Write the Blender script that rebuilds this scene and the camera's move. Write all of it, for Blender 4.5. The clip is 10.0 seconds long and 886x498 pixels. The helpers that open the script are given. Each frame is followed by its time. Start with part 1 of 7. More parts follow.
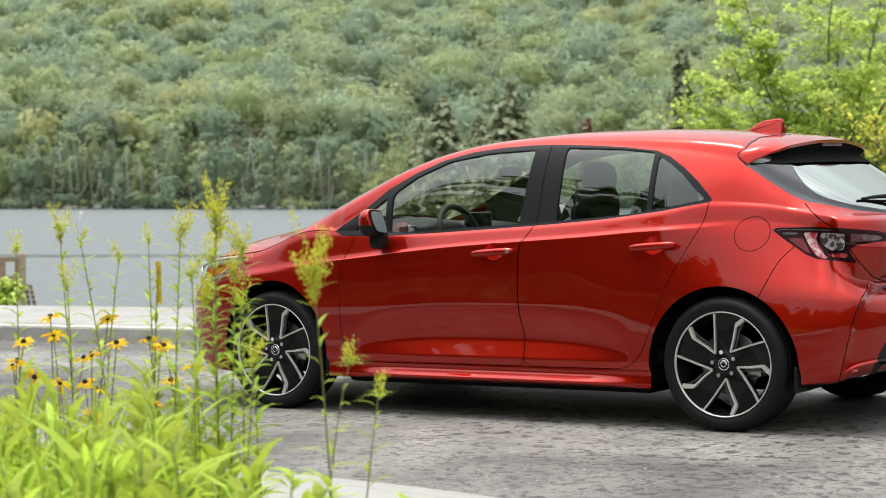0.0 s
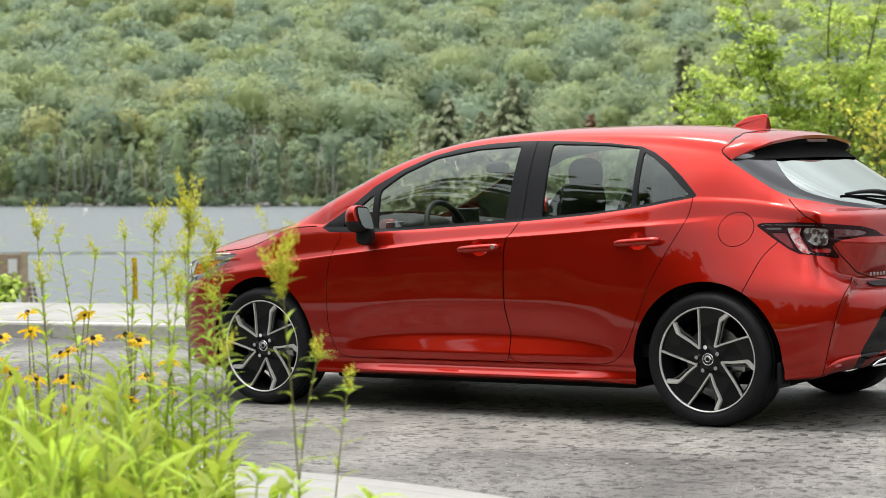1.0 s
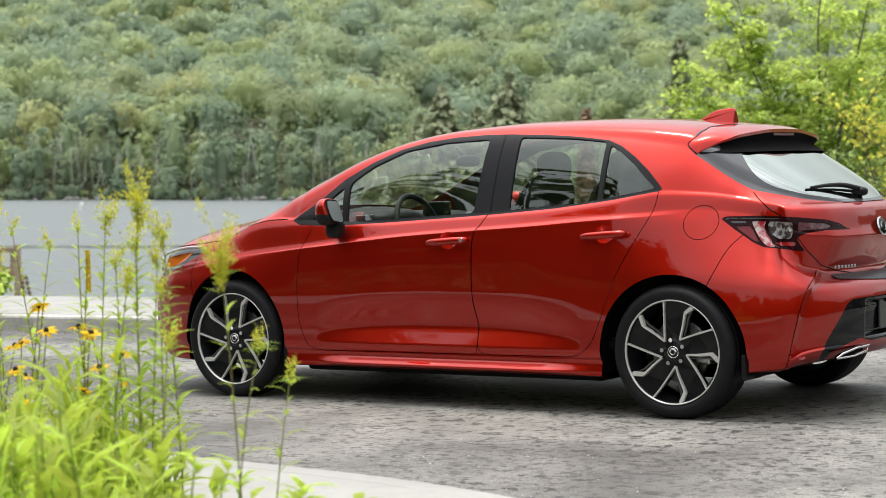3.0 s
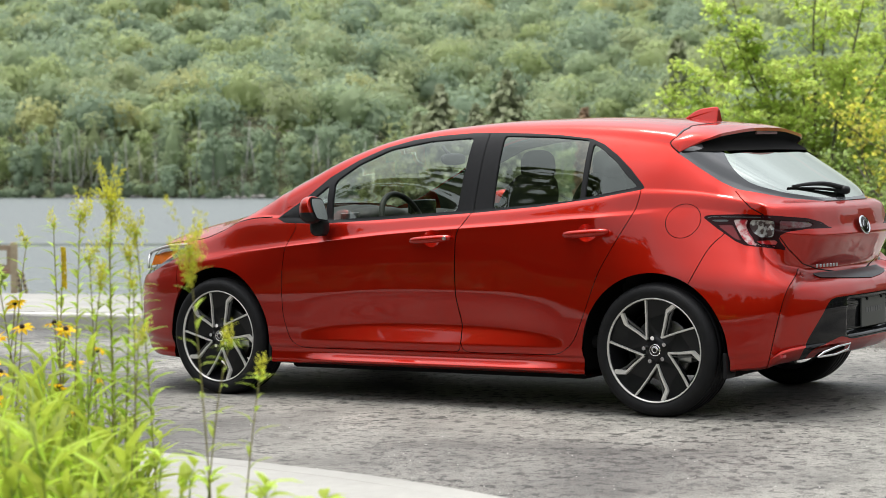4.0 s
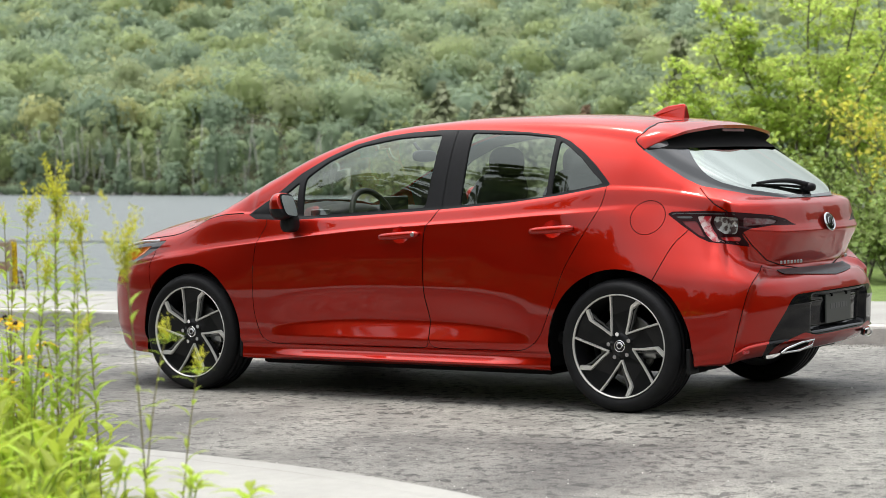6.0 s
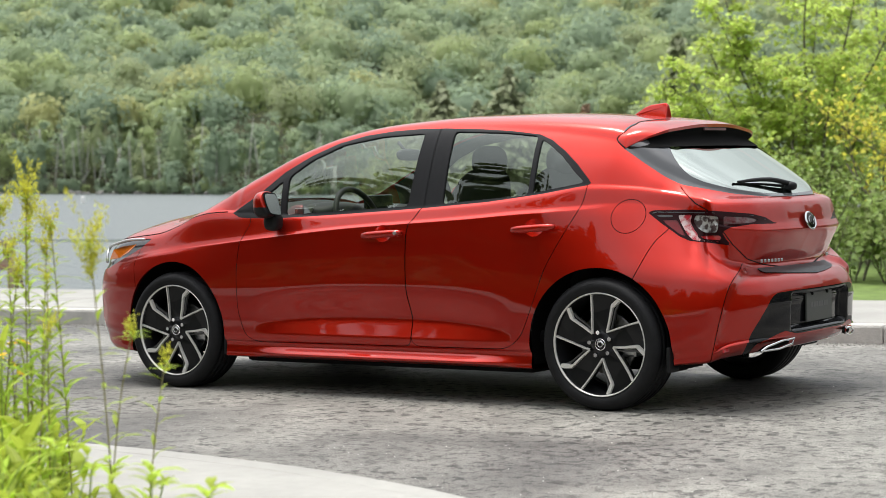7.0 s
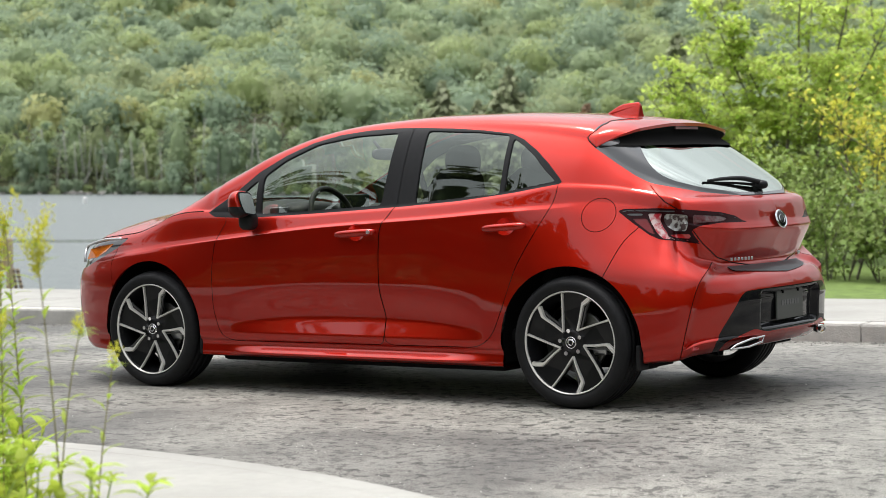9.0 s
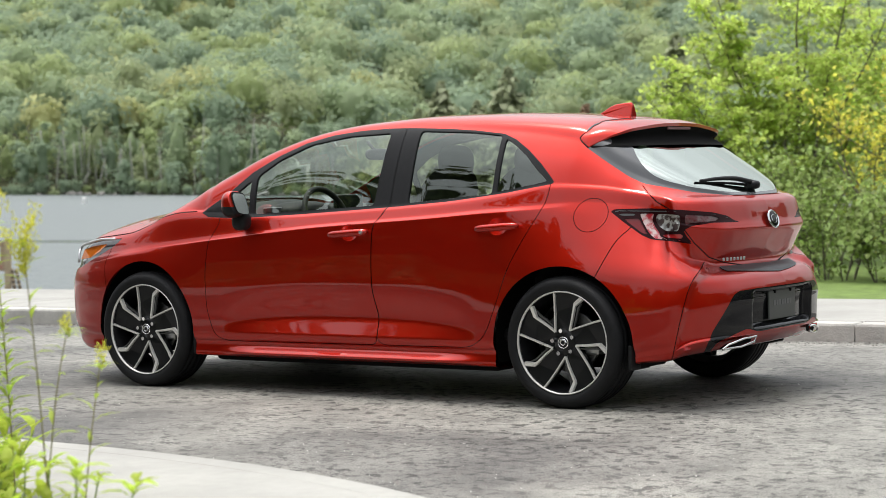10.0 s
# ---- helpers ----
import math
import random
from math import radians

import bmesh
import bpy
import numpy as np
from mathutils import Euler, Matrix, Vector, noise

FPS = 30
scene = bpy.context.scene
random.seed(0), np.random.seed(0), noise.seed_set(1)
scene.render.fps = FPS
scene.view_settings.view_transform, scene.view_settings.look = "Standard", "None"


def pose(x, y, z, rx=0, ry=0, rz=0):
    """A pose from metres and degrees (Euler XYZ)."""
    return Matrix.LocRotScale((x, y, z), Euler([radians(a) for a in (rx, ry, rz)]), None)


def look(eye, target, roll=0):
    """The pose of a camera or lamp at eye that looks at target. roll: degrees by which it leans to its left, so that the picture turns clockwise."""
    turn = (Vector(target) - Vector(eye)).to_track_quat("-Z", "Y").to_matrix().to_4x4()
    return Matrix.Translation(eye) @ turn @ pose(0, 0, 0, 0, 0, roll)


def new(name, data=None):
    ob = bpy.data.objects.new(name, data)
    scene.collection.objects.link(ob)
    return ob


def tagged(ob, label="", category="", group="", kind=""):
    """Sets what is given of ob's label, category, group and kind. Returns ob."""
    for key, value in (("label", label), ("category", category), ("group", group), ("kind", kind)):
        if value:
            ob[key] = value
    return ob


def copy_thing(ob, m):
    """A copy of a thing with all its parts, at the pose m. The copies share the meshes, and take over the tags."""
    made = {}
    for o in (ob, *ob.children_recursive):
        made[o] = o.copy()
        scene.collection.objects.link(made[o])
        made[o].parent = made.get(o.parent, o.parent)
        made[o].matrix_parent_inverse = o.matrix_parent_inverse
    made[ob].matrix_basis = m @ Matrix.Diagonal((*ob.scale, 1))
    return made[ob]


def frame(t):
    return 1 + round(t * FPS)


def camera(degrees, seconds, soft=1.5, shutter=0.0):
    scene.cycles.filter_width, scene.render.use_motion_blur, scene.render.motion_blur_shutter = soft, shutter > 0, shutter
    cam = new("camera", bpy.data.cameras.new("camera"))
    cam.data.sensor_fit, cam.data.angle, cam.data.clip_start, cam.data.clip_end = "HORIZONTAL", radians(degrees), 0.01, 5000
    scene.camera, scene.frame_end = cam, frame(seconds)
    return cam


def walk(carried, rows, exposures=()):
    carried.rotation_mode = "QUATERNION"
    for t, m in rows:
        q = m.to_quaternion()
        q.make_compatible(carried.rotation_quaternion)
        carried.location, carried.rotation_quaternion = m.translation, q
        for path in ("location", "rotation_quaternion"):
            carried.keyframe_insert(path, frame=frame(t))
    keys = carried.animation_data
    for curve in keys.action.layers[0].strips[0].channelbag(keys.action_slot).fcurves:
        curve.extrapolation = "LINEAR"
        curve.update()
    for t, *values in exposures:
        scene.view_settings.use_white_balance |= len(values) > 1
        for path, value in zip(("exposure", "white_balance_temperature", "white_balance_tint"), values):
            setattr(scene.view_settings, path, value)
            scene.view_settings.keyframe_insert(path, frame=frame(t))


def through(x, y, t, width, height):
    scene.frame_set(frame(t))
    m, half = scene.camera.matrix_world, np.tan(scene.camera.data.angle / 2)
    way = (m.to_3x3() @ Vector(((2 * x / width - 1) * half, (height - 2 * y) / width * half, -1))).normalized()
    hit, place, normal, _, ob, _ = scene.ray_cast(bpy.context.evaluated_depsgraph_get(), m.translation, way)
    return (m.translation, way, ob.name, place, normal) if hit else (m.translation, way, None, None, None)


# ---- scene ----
# The lot, the car and the kerbs share one gently sloping plane: lot() turns its coordinates into the world's.
SLOPE = Matrix.Rotation(radians(-1.38), 4, Vector((-0.557, 0.8305, 0.0)))


def lot(m):
    return SLOPE @ m


# ---- camera ----
cam = camera(25.0, 10.0, soft=0.9)
cam.data.dof.use_dof = True
cam.data.dof.focus_distance = 10.0
cam.data.dof.aperture_fstop = 4.9
# seconds, the eye in the lot's coordinates, heading, pitch and roll in degrees
PATH = [
    (0.0, 5.3618, -9.2389, 1.1793, -33.661, -1.867, -1.384),
    (0.5, 5.4115, -9.2222, 1.1768, -33.781, -1.911, -1.416),
    (1.0, 5.4538, -9.2081, 1.1748, -33.802, -1.961, -1.501),
    (1.5, 5.4914, -9.1955, 1.1730, -33.815, -2.012, -1.527),
    (2.0, 5.5265, -9.1837, 1.1712, -33.767, -2.075, -1.448),
    (2.5, 5.5609, -9.1722, 1.1696, -33.755, -2.109, -1.485),
    (4.0, 5.6711, -9.1353, 1.1642, -33.707, -2.178, -1.362),
    (4.5, 5.7119, -9.1216, 1.1622, -33.744, -2.190, -1.357),
    (5.0, 5.7550, -9.1072, 1.1601, -33.759, -2.206, -1.343),
    (5.5, 5.7998, -9.0922, 1.1579, -33.794, -2.230, -1.327),
    (7.0, 5.9374, -9.0461, 1.1512, -33.847, -2.268, -1.266),
    (7.5, 5.9808, -9.0316, 1.1491, -33.883, -2.281, -1.278),
    (8.0, 6.0208, -9.0181, 1.1472, -33.883, -2.280, -1.322),
    (8.5, 6.0561, -9.0063, 1.1455, -33.924, -2.274, -1.359),
    (9.0, 6.0852, -8.9966, 1.1441, -33.932, -2.268, -1.357),
    (9.5, 6.1064, -8.9895, 1.1430, -33.939, -2.261, -1.388),
    (10.0, 6.1184, -8.9855, 1.1424, -33.918, -2.258, -1.365),
]
walk(cam, [(t, lot(pose(x, y, z, 0, 0, -yaw) @ pose(0, 0, 0, 90 + pitch, 0, 0) @ pose(0, 0, 0, 0, 0, roll))) for t, x, y, z, yaw, pitch, roll in PATH],
     exposures=[(0.0, 0.40, 6500, 10), (10.0, 0.40, 6500, 10)])

# ---- light: bright overcast ----
world = bpy.data.worlds.new("overcast_sky")
scene.world = world
world.use_nodes = True
wn = world.node_tree
wn.nodes.clear()
sky = wn.nodes.new("ShaderNodeTexSky")
sky.sky_type, sky.sun_disc = "NISHITA", False
sky.sun_elevation, sky.sun_rotation = radians(78), radians(-90)
sky.air_density, sky.dust_density, sky.ozone_density = 2.0, 3.0, 1.0
grey = wn.nodes.new("ShaderNodeHueSaturation")
grey.inputs["Saturation"].default_value = 0.22
back = wn.nodes.new("ShaderNodeBackground")
back.inputs["Strength"].default_value = 0.14
wout = wn.nodes.new("ShaderNodeOutputWorld")
wn.links.new(sky.outputs[0], grey.inputs["Color"])
# an overcast dome: three times brighter overhead than along the horizon
dome = wn.nodes.new("ShaderNodeTexCoord")
height = wn.nodes.new("ShaderNodeSeparateXYZ")
wn.links.new(dome.outputs["Generated"], height.inputs[0])
rise = wn.nodes.new("ShaderNodeMapRange")
rise.inputs["To Min"].default_value, rise.inputs["To Max"].default_value = 0.62, 1.86
wn.links.new(height.outputs["Z"], rise.inputs["Value"])
veil = wn.nodes.new("ShaderNodeVectorMath")
veil.operation = "SCALE"
wn.links.new(grey.outputs[0], veil.inputs[0])
# soft uneven cloud
cloud = wn.nodes.new("ShaderNodeTexNoise")
cloud.inputs["Scale"].default_value, cloud.inputs["Detail"].default_value = 3.2, 4.0
wn.links.new(dome.outputs["Generated"], cloud.inputs["Vector"])
thick = wn.nodes.new("ShaderNodeMapRange")
thick.inputs["From Min"].default_value, thick.inputs["From Max"].default_value = 0.3, 0.7
thick.inputs["To Min"].default_value, thick.inputs["To Max"].default_value = 0.72, 1.28
wn.links.new(cloud.outputs[0], thick.inputs["Value"])
whole = wn.nodes.new("ShaderNodeMath")
whole.operation = "MULTIPLY"
wn.links.new(rise.outputs[0], whole.inputs[0])
wn.links.new(thick.outputs[0], whole.inputs[1])
wn.links.new(whole.outputs[0], veil.inputs["Scale"])
wn.links.new(veil.outputs[0], back.inputs["Color"])
wn.links.new(back.outputs[0], wout.inputs["Surface"])
sun = new("sun", bpy.data.lights.new("sun", "SUN"))
sun.data.energy, sun.data.angle, sun.data.color = 1.2, radians(16), (1.0, 0.97, 0.92)
sun.matrix_world = look((30 * math.cos(radians(78)) * math.sin(radians(-90)), 30 * math.cos(radians(78)) * math.cos(radians(-90)), 30 * math.sin(radians(78))), (0, 0, 0))


# ---- materials ----
def material(name, base, rough=0.6, metal=0.0, coat=0.0, vary=0.0, scale=8.0, bump=0.0, bump_scale=60.0, spec=0.5, second=None, island=0.0, objrand=0.0, ramp=(0.35, 0.65), detail=6.0):
    """A principled material: base colour broken up by noise at two scales, with fine relief."""
    m = bpy.data.materials.new(name)
    m.use_nodes = True
    nt = m.node_tree
    b = nt.nodes["Principled BSDF"]
    b.inputs["Roughness"].default_value = rough
    b.inputs["Metallic"].default_value = metal
    b.inputs["Coat Weight"].default_value = coat
    b.inputs["Coat Roughness"].default_value = 0.03
    b.inputs["Specular IOR Level"].default_value = spec
    b.inputs["Base Color"].default_value = (*base, 1)
    m.diffuse_color = (*base, 1)
    co = nt.nodes.new("ShaderNodeTexCoord")
    link = nt.links.new
    colour = None
    if second or vary:
        n1 = nt.nodes.new("ShaderNodeTexNoise")
        n1.inputs["Scale"].default_value, n1.inputs["Detail"].default_value = scale, detail
        link(co.outputs["Object"], n1.inputs["Vector"])
        rp = nt.nodes.new("ShaderNodeValToRGB")
        rp.color_ramp.elements[0].position, rp.color_ramp.elements[1].position = ramp
        other = second or tuple(max(0.0, c * (1 - vary)) for c in base)
        rp.color_ramp.elements[0].color, rp.color_ramp.elements[1].color = (*other, 1), (*base, 1)
        link(n1.outputs["Fac"], rp.inputs["Fac"])
        n2 = nt.nodes.new("ShaderNodeTexNoise")
        n2.inputs["Scale"].default_value, n2.inputs["Detail"].default_value = scale * 9, 3
        link(co.outputs["Object"], n2.inputs["Vector"])
        hv = nt.nodes.new("ShaderNodeHueSaturation")
        mr = nt.nodes.new("ShaderNodeMapRange")
        mr.inputs["To Min"].default_value, mr.inputs["To Max"].default_value = 1 - vary * 0.6, 1 + vary * 0.6
        link(n2.outputs["Fac"], mr.inputs["Value"])
        link(mr.outputs[0], hv.inputs["Value"])
        link(rp.outputs["Color"], hv.inputs["Color"])
        colour = hv.outputs["Color"]
    if island or objrand:
        hv = nt.nodes.new("ShaderNodeHueSaturation")
        if colour:
            link(colour, hv.inputs["Color"])
        else:
            hv.inputs["Color"].default_value = (*base, 1)
        src = nt.nodes.new("ShaderNodeNewGeometry").outputs["Random Per Island"] if island else nt.nodes.new("ShaderNodeObjectInfo").outputs["Random"]
        k = island or objrand
        mr = nt.nodes.new("ShaderNodeMapRange")
        mr.inputs["To Min"].default_value, mr.inputs["To Max"].default_value = 1 - k, 1 + k
        link(src, mr.inputs["Value"])
        link(mr.outputs[0], hv.inputs["Value"])
        mh = nt.nodes.new("ShaderNodeMapRange")
        mh.inputs["To Min"].default_value, mh.inputs["To Max"].default_value = 0.5 - k * 0.03, 0.5 + k * 0.03
        link(src, mh.inputs["Value"])
        link(mh.outputs[0], hv.inputs["Hue"])
        colour = hv.outputs["Color"]
    if colour:
        link(colour, b.inputs["Base Color"])
    if bump:
        n3 = nt.nodes.new("ShaderNodeTexNoise")
        n3.inputs["Scale"].default_value, n3.inputs["Detail"].default_value = bump_scale, 5
        link(co.outputs["Object"], n3.inputs["Vector"])
        bp = nt.nodes.new("ShaderNodeBump")
        bp.inputs["Strength"].default_value, bp.inputs["Distance"].default_value = min(1.0, bump * 4), bump * 0.05
        link(n3.outputs["Fac"], bp.inputs["Height"])
        link(bp.outputs[0], b.inputs["Normal"])
    return m


def leaf_material(name, base, island=0.3, through=0.35, rough=0.55):
    m = material(name, base, rough=rough, island=island, spec=0.3)
    nt = m.node_tree
    b = nt.nodes["Principled BSDF"]
    tr = nt.nodes.new("ShaderNodeBsdfTranslucent")
    mix = nt.nodes.new("ShaderNodeMixShader")
    mix.inputs[0].default_value = through
    src = b.inputs["Base Color"].links[0].from_socket
    nt.links.new(src, tr.inputs["Color"])
    nt.links.new(b.outputs[0], mix.inputs[1])
    nt.links.new(tr.outputs[0], mix.inputs[2])
    nt.links.new(mix.outputs[0], nt.nodes["Material Output"].inputs["Surface"])
    return m


def glass_material(name, tint, rough=0.0, shade=0.0):
    m = bpy.data.materials.new(name)
    m.use_nodes = True
    nt = m.node_tree
    nt.nodes.clear()
    gl = nt.nodes.new("ShaderNodeBsdfGlossy")
    gl.inputs["Roughness"].default_value = 0.0
    gl.inputs["Color"].default_value = (0.88, 0.95, 0.88, 1)
    tr = nt.nodes.new("ShaderNodeBsdfTransparent")
    tr.inputs["Color"].default_value = (*tint, 1)
    lw = nt.nodes.new("ShaderNodeLayerWeight")
    lw.inputs["Blend"].default_value = 0.5
    p5 = nt.nodes.new("ShaderNodeMath")
    p5.operation, p5.inputs[1].default_value = "POWER", 4.2
    nt.links.new(lw.outputs["Facing"], p5.inputs[0])
    fr = nt.nodes.new("ShaderNodeMath")
    fr.operation, fr.inputs[1].default_value, fr.inputs[2].default_value = "MULTIPLY_ADD", 0.94 - shade, 0.06 + shade
    nt.links.new(p5.outputs[0], fr.inputs[0])
    mix = nt.nodes.new("ShaderNodeMixShader")
    out = nt.nodes.new("ShaderNodeOutputMaterial")
    nt.links.new(fr.outputs[0], mix.inputs[0])
    nt.links.new(tr.outputs[0], mix.inputs[1])
    nt.links.new(gl.outputs[0], mix.inputs[2])
    nt.links.new(mix.outputs[0], out.inputs["Surface"])
    return m


M_RED = material("red_metallic_paint", (0.44, 0.012, 0.0035), rough=0.44, metal=0.92, coat=0.95, spec=0.0)
M_BLACK = material("gloss_black_plastic", (0.008, 0.008, 0.009), rough=0.08, coat=0.1, spec=0.22)
M_TRIM = material("satin_black_trim", (0.012, 0.012, 0.013), rough=0.42, spec=0.2, vary=0.15, scale=40)
M_SEAM = material("panel_gap_dark", (0.004, 0.003, 0.003), rough=0.9)
M_RUBBER = material("tyre_rubber", (0.010, 0.010, 0.011), rough=0.62, spec=0.25, vary=0.25, scale=30, bump=0.08, bump_scale=160)
M_ALLOY = material("machined_alloy", (0.80, 0.78, 0.74), rough=0.32, metal=0.5)
M_RIMDARK = material("black_painted_alloy", (0.007, 0.007, 0.008), rough=0.32, coat=0.14, spec=0.25)
# grey put on the black spokes' inner bevels in place of their highlight
M_FACET = material("bevel_highlight_grey", (0.10, 0.10, 0.10), rough=0.3, metal=0.5)
M_CHROME = material("chrome", (0.85, 0.85, 0.86), rough=0.06, metal=1.0)
M_SATIN = material("satin_chrome", (0.62, 0.62, 0.63), rough=0.34, metal=0.85)
M_PAD = material("grey_ribbed_plastic", (0.060, 0.060, 0.062), rough=0.5, vary=0.15, scale=40)
M_WELL = material("wheel_well_felt", (0.006, 0.006, 0.006), rough=0.95, spec=0.1)


def asphalt_material():
    """Worn pale asphalt: broad patches, stains, pits between the stones, light chippings."""
    m = material("old_asphalt", (0.285, 0.276, 0.244), rough=0.62, spec=0.5, vary=0.15, scale=0.42, second=(0.112, 0.109, 0.100), ramp=(0.42, 0.58), detail=4)
    nt = m.node_tree
    b = nt.nodes["Principled BSDF"]
    link = nt.links.new
    co = nt.nodes.new("ShaderNodeTexCoord")
    base = b.inputs["Base Color"].links[0].from_socket

    def noise(scale, detail, rough, lo, hi, dark, light, twist=0.0):
        n = nt.nodes.new("ShaderNodeTexNoise")
        n.inputs["Scale"].default_value, n.inputs["Detail"].default_value, n.inputs["Roughness"].default_value, n.inputs["Distortion"].default_value = scale, detail, rough, twist
        link(co.outputs["Object"], n.inputs["Vector"])
        r = nt.nodes.new("ShaderNodeValToRGB")
        r.color_ramp.elements[0].position, r.color_ramp.elements[1].position = lo, hi
        r.color_ramp.elements[0].color, r.color_ramp.elements[1].color = (dark, dark, dark, 1), (light, light, light, 1)
        link(n.outputs["Fac"], r.inputs["Fac"])
        return n, r.outputs[0]

    def times(x, y, k=1.0):
        mul = nt.nodes.new("ShaderNodeMixRGB")
        mul.blend_type = "MULTIPLY"
        if isinstance(k, float):
            mul.inputs[0].default_value = k
        else:
            link(k, mul.inputs[0])
        link(x, mul.inputs[1])
        link(y, mul.inputs[2])
        return mul.outputs[0]

    n0, stain = noise(2.3, 7, 0.62, 0.36, 0.62, 0.70, 1.14, 0.2)
    col = times(base, stain)
    n4, patch = noise(12.0, 8, 0.68, 0.425, 0.455, 0.27, 1.0, 0.3)
    col = times(col, patch, noise(0.7, 2, 0.5, 0.40, 0.56, 0.55, 1.0)[1])
    where = noise(1.1, 3, 0.5, 0.40, 0.56, 0.3, 1.0)[1]
    n1, pits = noise(23.0, 6, 0.75, 0.42, 0.465, 0.30, 1.0, 0.3)
    col = times(col, pits, where)
    n2, grit = noise(140.0, 3, 0.7, 0.36, 0.64, 0.42, 1.58)
    col = times(col, grit, 0.9)
    # pale chips lying about, here and there
    v3 = nt.nodes.new("ShaderNodeTexVoronoi")
    v3.inputs["Scale"].default_value = 13.0
    link(co.outputs["Object"], v3.inputs["Vector"])
    sep = nt.nodes.new("ShaderNodeSeparateColor")
    link(v3.outputs["Color"], sep.inputs[0])
    size = nt.nodes.new("ShaderNodeMath")
    size.operation, size.inputs[1].default_value, size.inputs[2].default_value = "MULTIPLY_ADD", 0.26, -0.17
    link(sep.outputs[0], size.inputs[0])
    near = nt.nodes.new("ShaderNodeMath")
    near.operation = "LESS_THAN"
    link(v3.outputs["Distance"], near.inputs[0])
    link(size.outputs[0], near.inputs[1])
    chip = nt.nodes.new("ShaderNodeMixRGB")
    chip.inputs[2].default_value = (0.50, 0.49, 0.46, 1)
    link(near.outputs[0], chip.inputs[0])
    link(col, chip.inputs[1])
    link(chip.outputs[0], b.inputs["Base Color"])
    bp = nt.nodes.new("ShaderNodeBump")
    bp.inputs["Strength"].default_value, bp.inputs["Distance"].default_value = 0.7, 0.016
    link(n1.outputs["Fac"], bp.inputs["Height"])
    bp2 = nt.nodes.new("ShaderNodeBump")
    bp2.inputs["Strength"].default_value, bp2.inputs["Distance"].default_value = 0.5, 0.004
    link(n2.outputs["Fac"], bp2.inputs["Height"])
    link(bp.outputs[0], bp2.inputs["Normal"])
    link(bp2.outputs[0], b.inputs["Normal"])
    return m


M_ASPHALT = asphalt_material()
M_CONCRETE = material("pale_concrete", (0.37, 0.362, 0.333), rough=0.85, vary=0.16, scale=2.2, bump=0.1, bump_scale=120, objrand=0.05)
M_KERB = material("kerb_concrete", (0.58, 0.56, 0.52), rough=0.88, vary=0.25, scale=3.0, bump=0.15, bump_scale=80, objrand=0.08)
M_GRASS = material("grass_ground", (0.16, 0.24, 0.05), rough=0.9, vary=0.4, scale=3.0, bump=0.3, bump_scale=40)
M_ROUGH = material("rough_bed_ground", (0.060, 0.080, 0.028), rough=0.95, vary=0.4, scale=2.0, bump=0.3, bump_scale=30)
M_SOIL = material("forest_floor", (0.07, 0.075, 0.03), rough=0.95, vary=0.4, scale=0.2)
M_BARK = material("grey_brown_bark", (0.17, 0.15, 0.12), rough=0.9, vary=0.4, scale=14, bump=0.3, bump_scale=60)


# ---- mesh helpers ----
def mesh_object(name, verts, faces, mats, parent=None, label="", normals=None, smooth=True, index=None):
    me = bpy.data.meshes.new(name)
    verts = np.asarray(verts, float)
    faces = np.asarray(faces) if not isinstance(faces, list) else faces
    if isinstance(faces, np.ndarray):
        k = faces.shape[1]
        me.vertices.add(len(verts))
        me.vertices.foreach_set("co", verts.astype(np.float32).ravel())
        me.loops.add(faces.size)
        me.loops.foreach_set("vertex_index", faces.astype(np.int32).ravel())
        me.polygons.add(len(faces))
        me.polygons.foreach_set("loop_start", np.arange(0, faces.size, k, dtype=np.int32))
        me.update(calc_edges=True)
    else:
        me.from_pydata([tuple(v) for v in verts], [], faces)
        me.update()
    for m in (mats if isinstance(mats, (list, tuple)) else [mats]):
        me.materials.append(m)
    me.polygons.foreach_set("use_smooth", np.full(len(me.polygons), smooth))
    if index is not None:
        me.polygons.foreach_set("material_index", np.asarray(index, np.int32))
    if normals is not None:
        me.normals_split_custom_set_from_vertices(np.asarray(normals, float).tolist())
    ob = new(name, me)
    if parent:
        ob.parent = parent
    if label:
        tagged(ob, label)
    return ob


def part(name, bm, mat, parent, label="", smooth=False):
    me = bpy.data.meshes.new(name)
    bm.to_mesh(me)
    bm.free()
    for m in (mat if isinstance(mat, (list, tuple)) else [mat]):
        me.materials.append(m)
    if smooth:
        me.polygons.foreach_set("use_smooth", np.full(len(me.polygons), True))
    ob = new(name, me)
    ob.parent = parent
    if label:
        tagged(ob, label)
    return ob


def box(bm, lo, hi, bevel=0.0, segs=2):
    """A box between two corners, with rounded edges."""
    r = bmesh.ops.create_cube(bm, size=1.0)
    c, s = [(a + b) / 2 for a, b in zip(lo, hi)], [b - a for a, b in zip(lo, hi)]
    for v in r["verts"]:
        v.co = Vector([v.co[i] * s[i] + c[i] for i in range(3)])
    if bevel:
        bmesh.ops.bevel(bm, geom=list({e for v in r["verts"] for e in v.link_edges}), offset=bevel, segments=segs, affect="EDGES", profile=0.5)
    return r


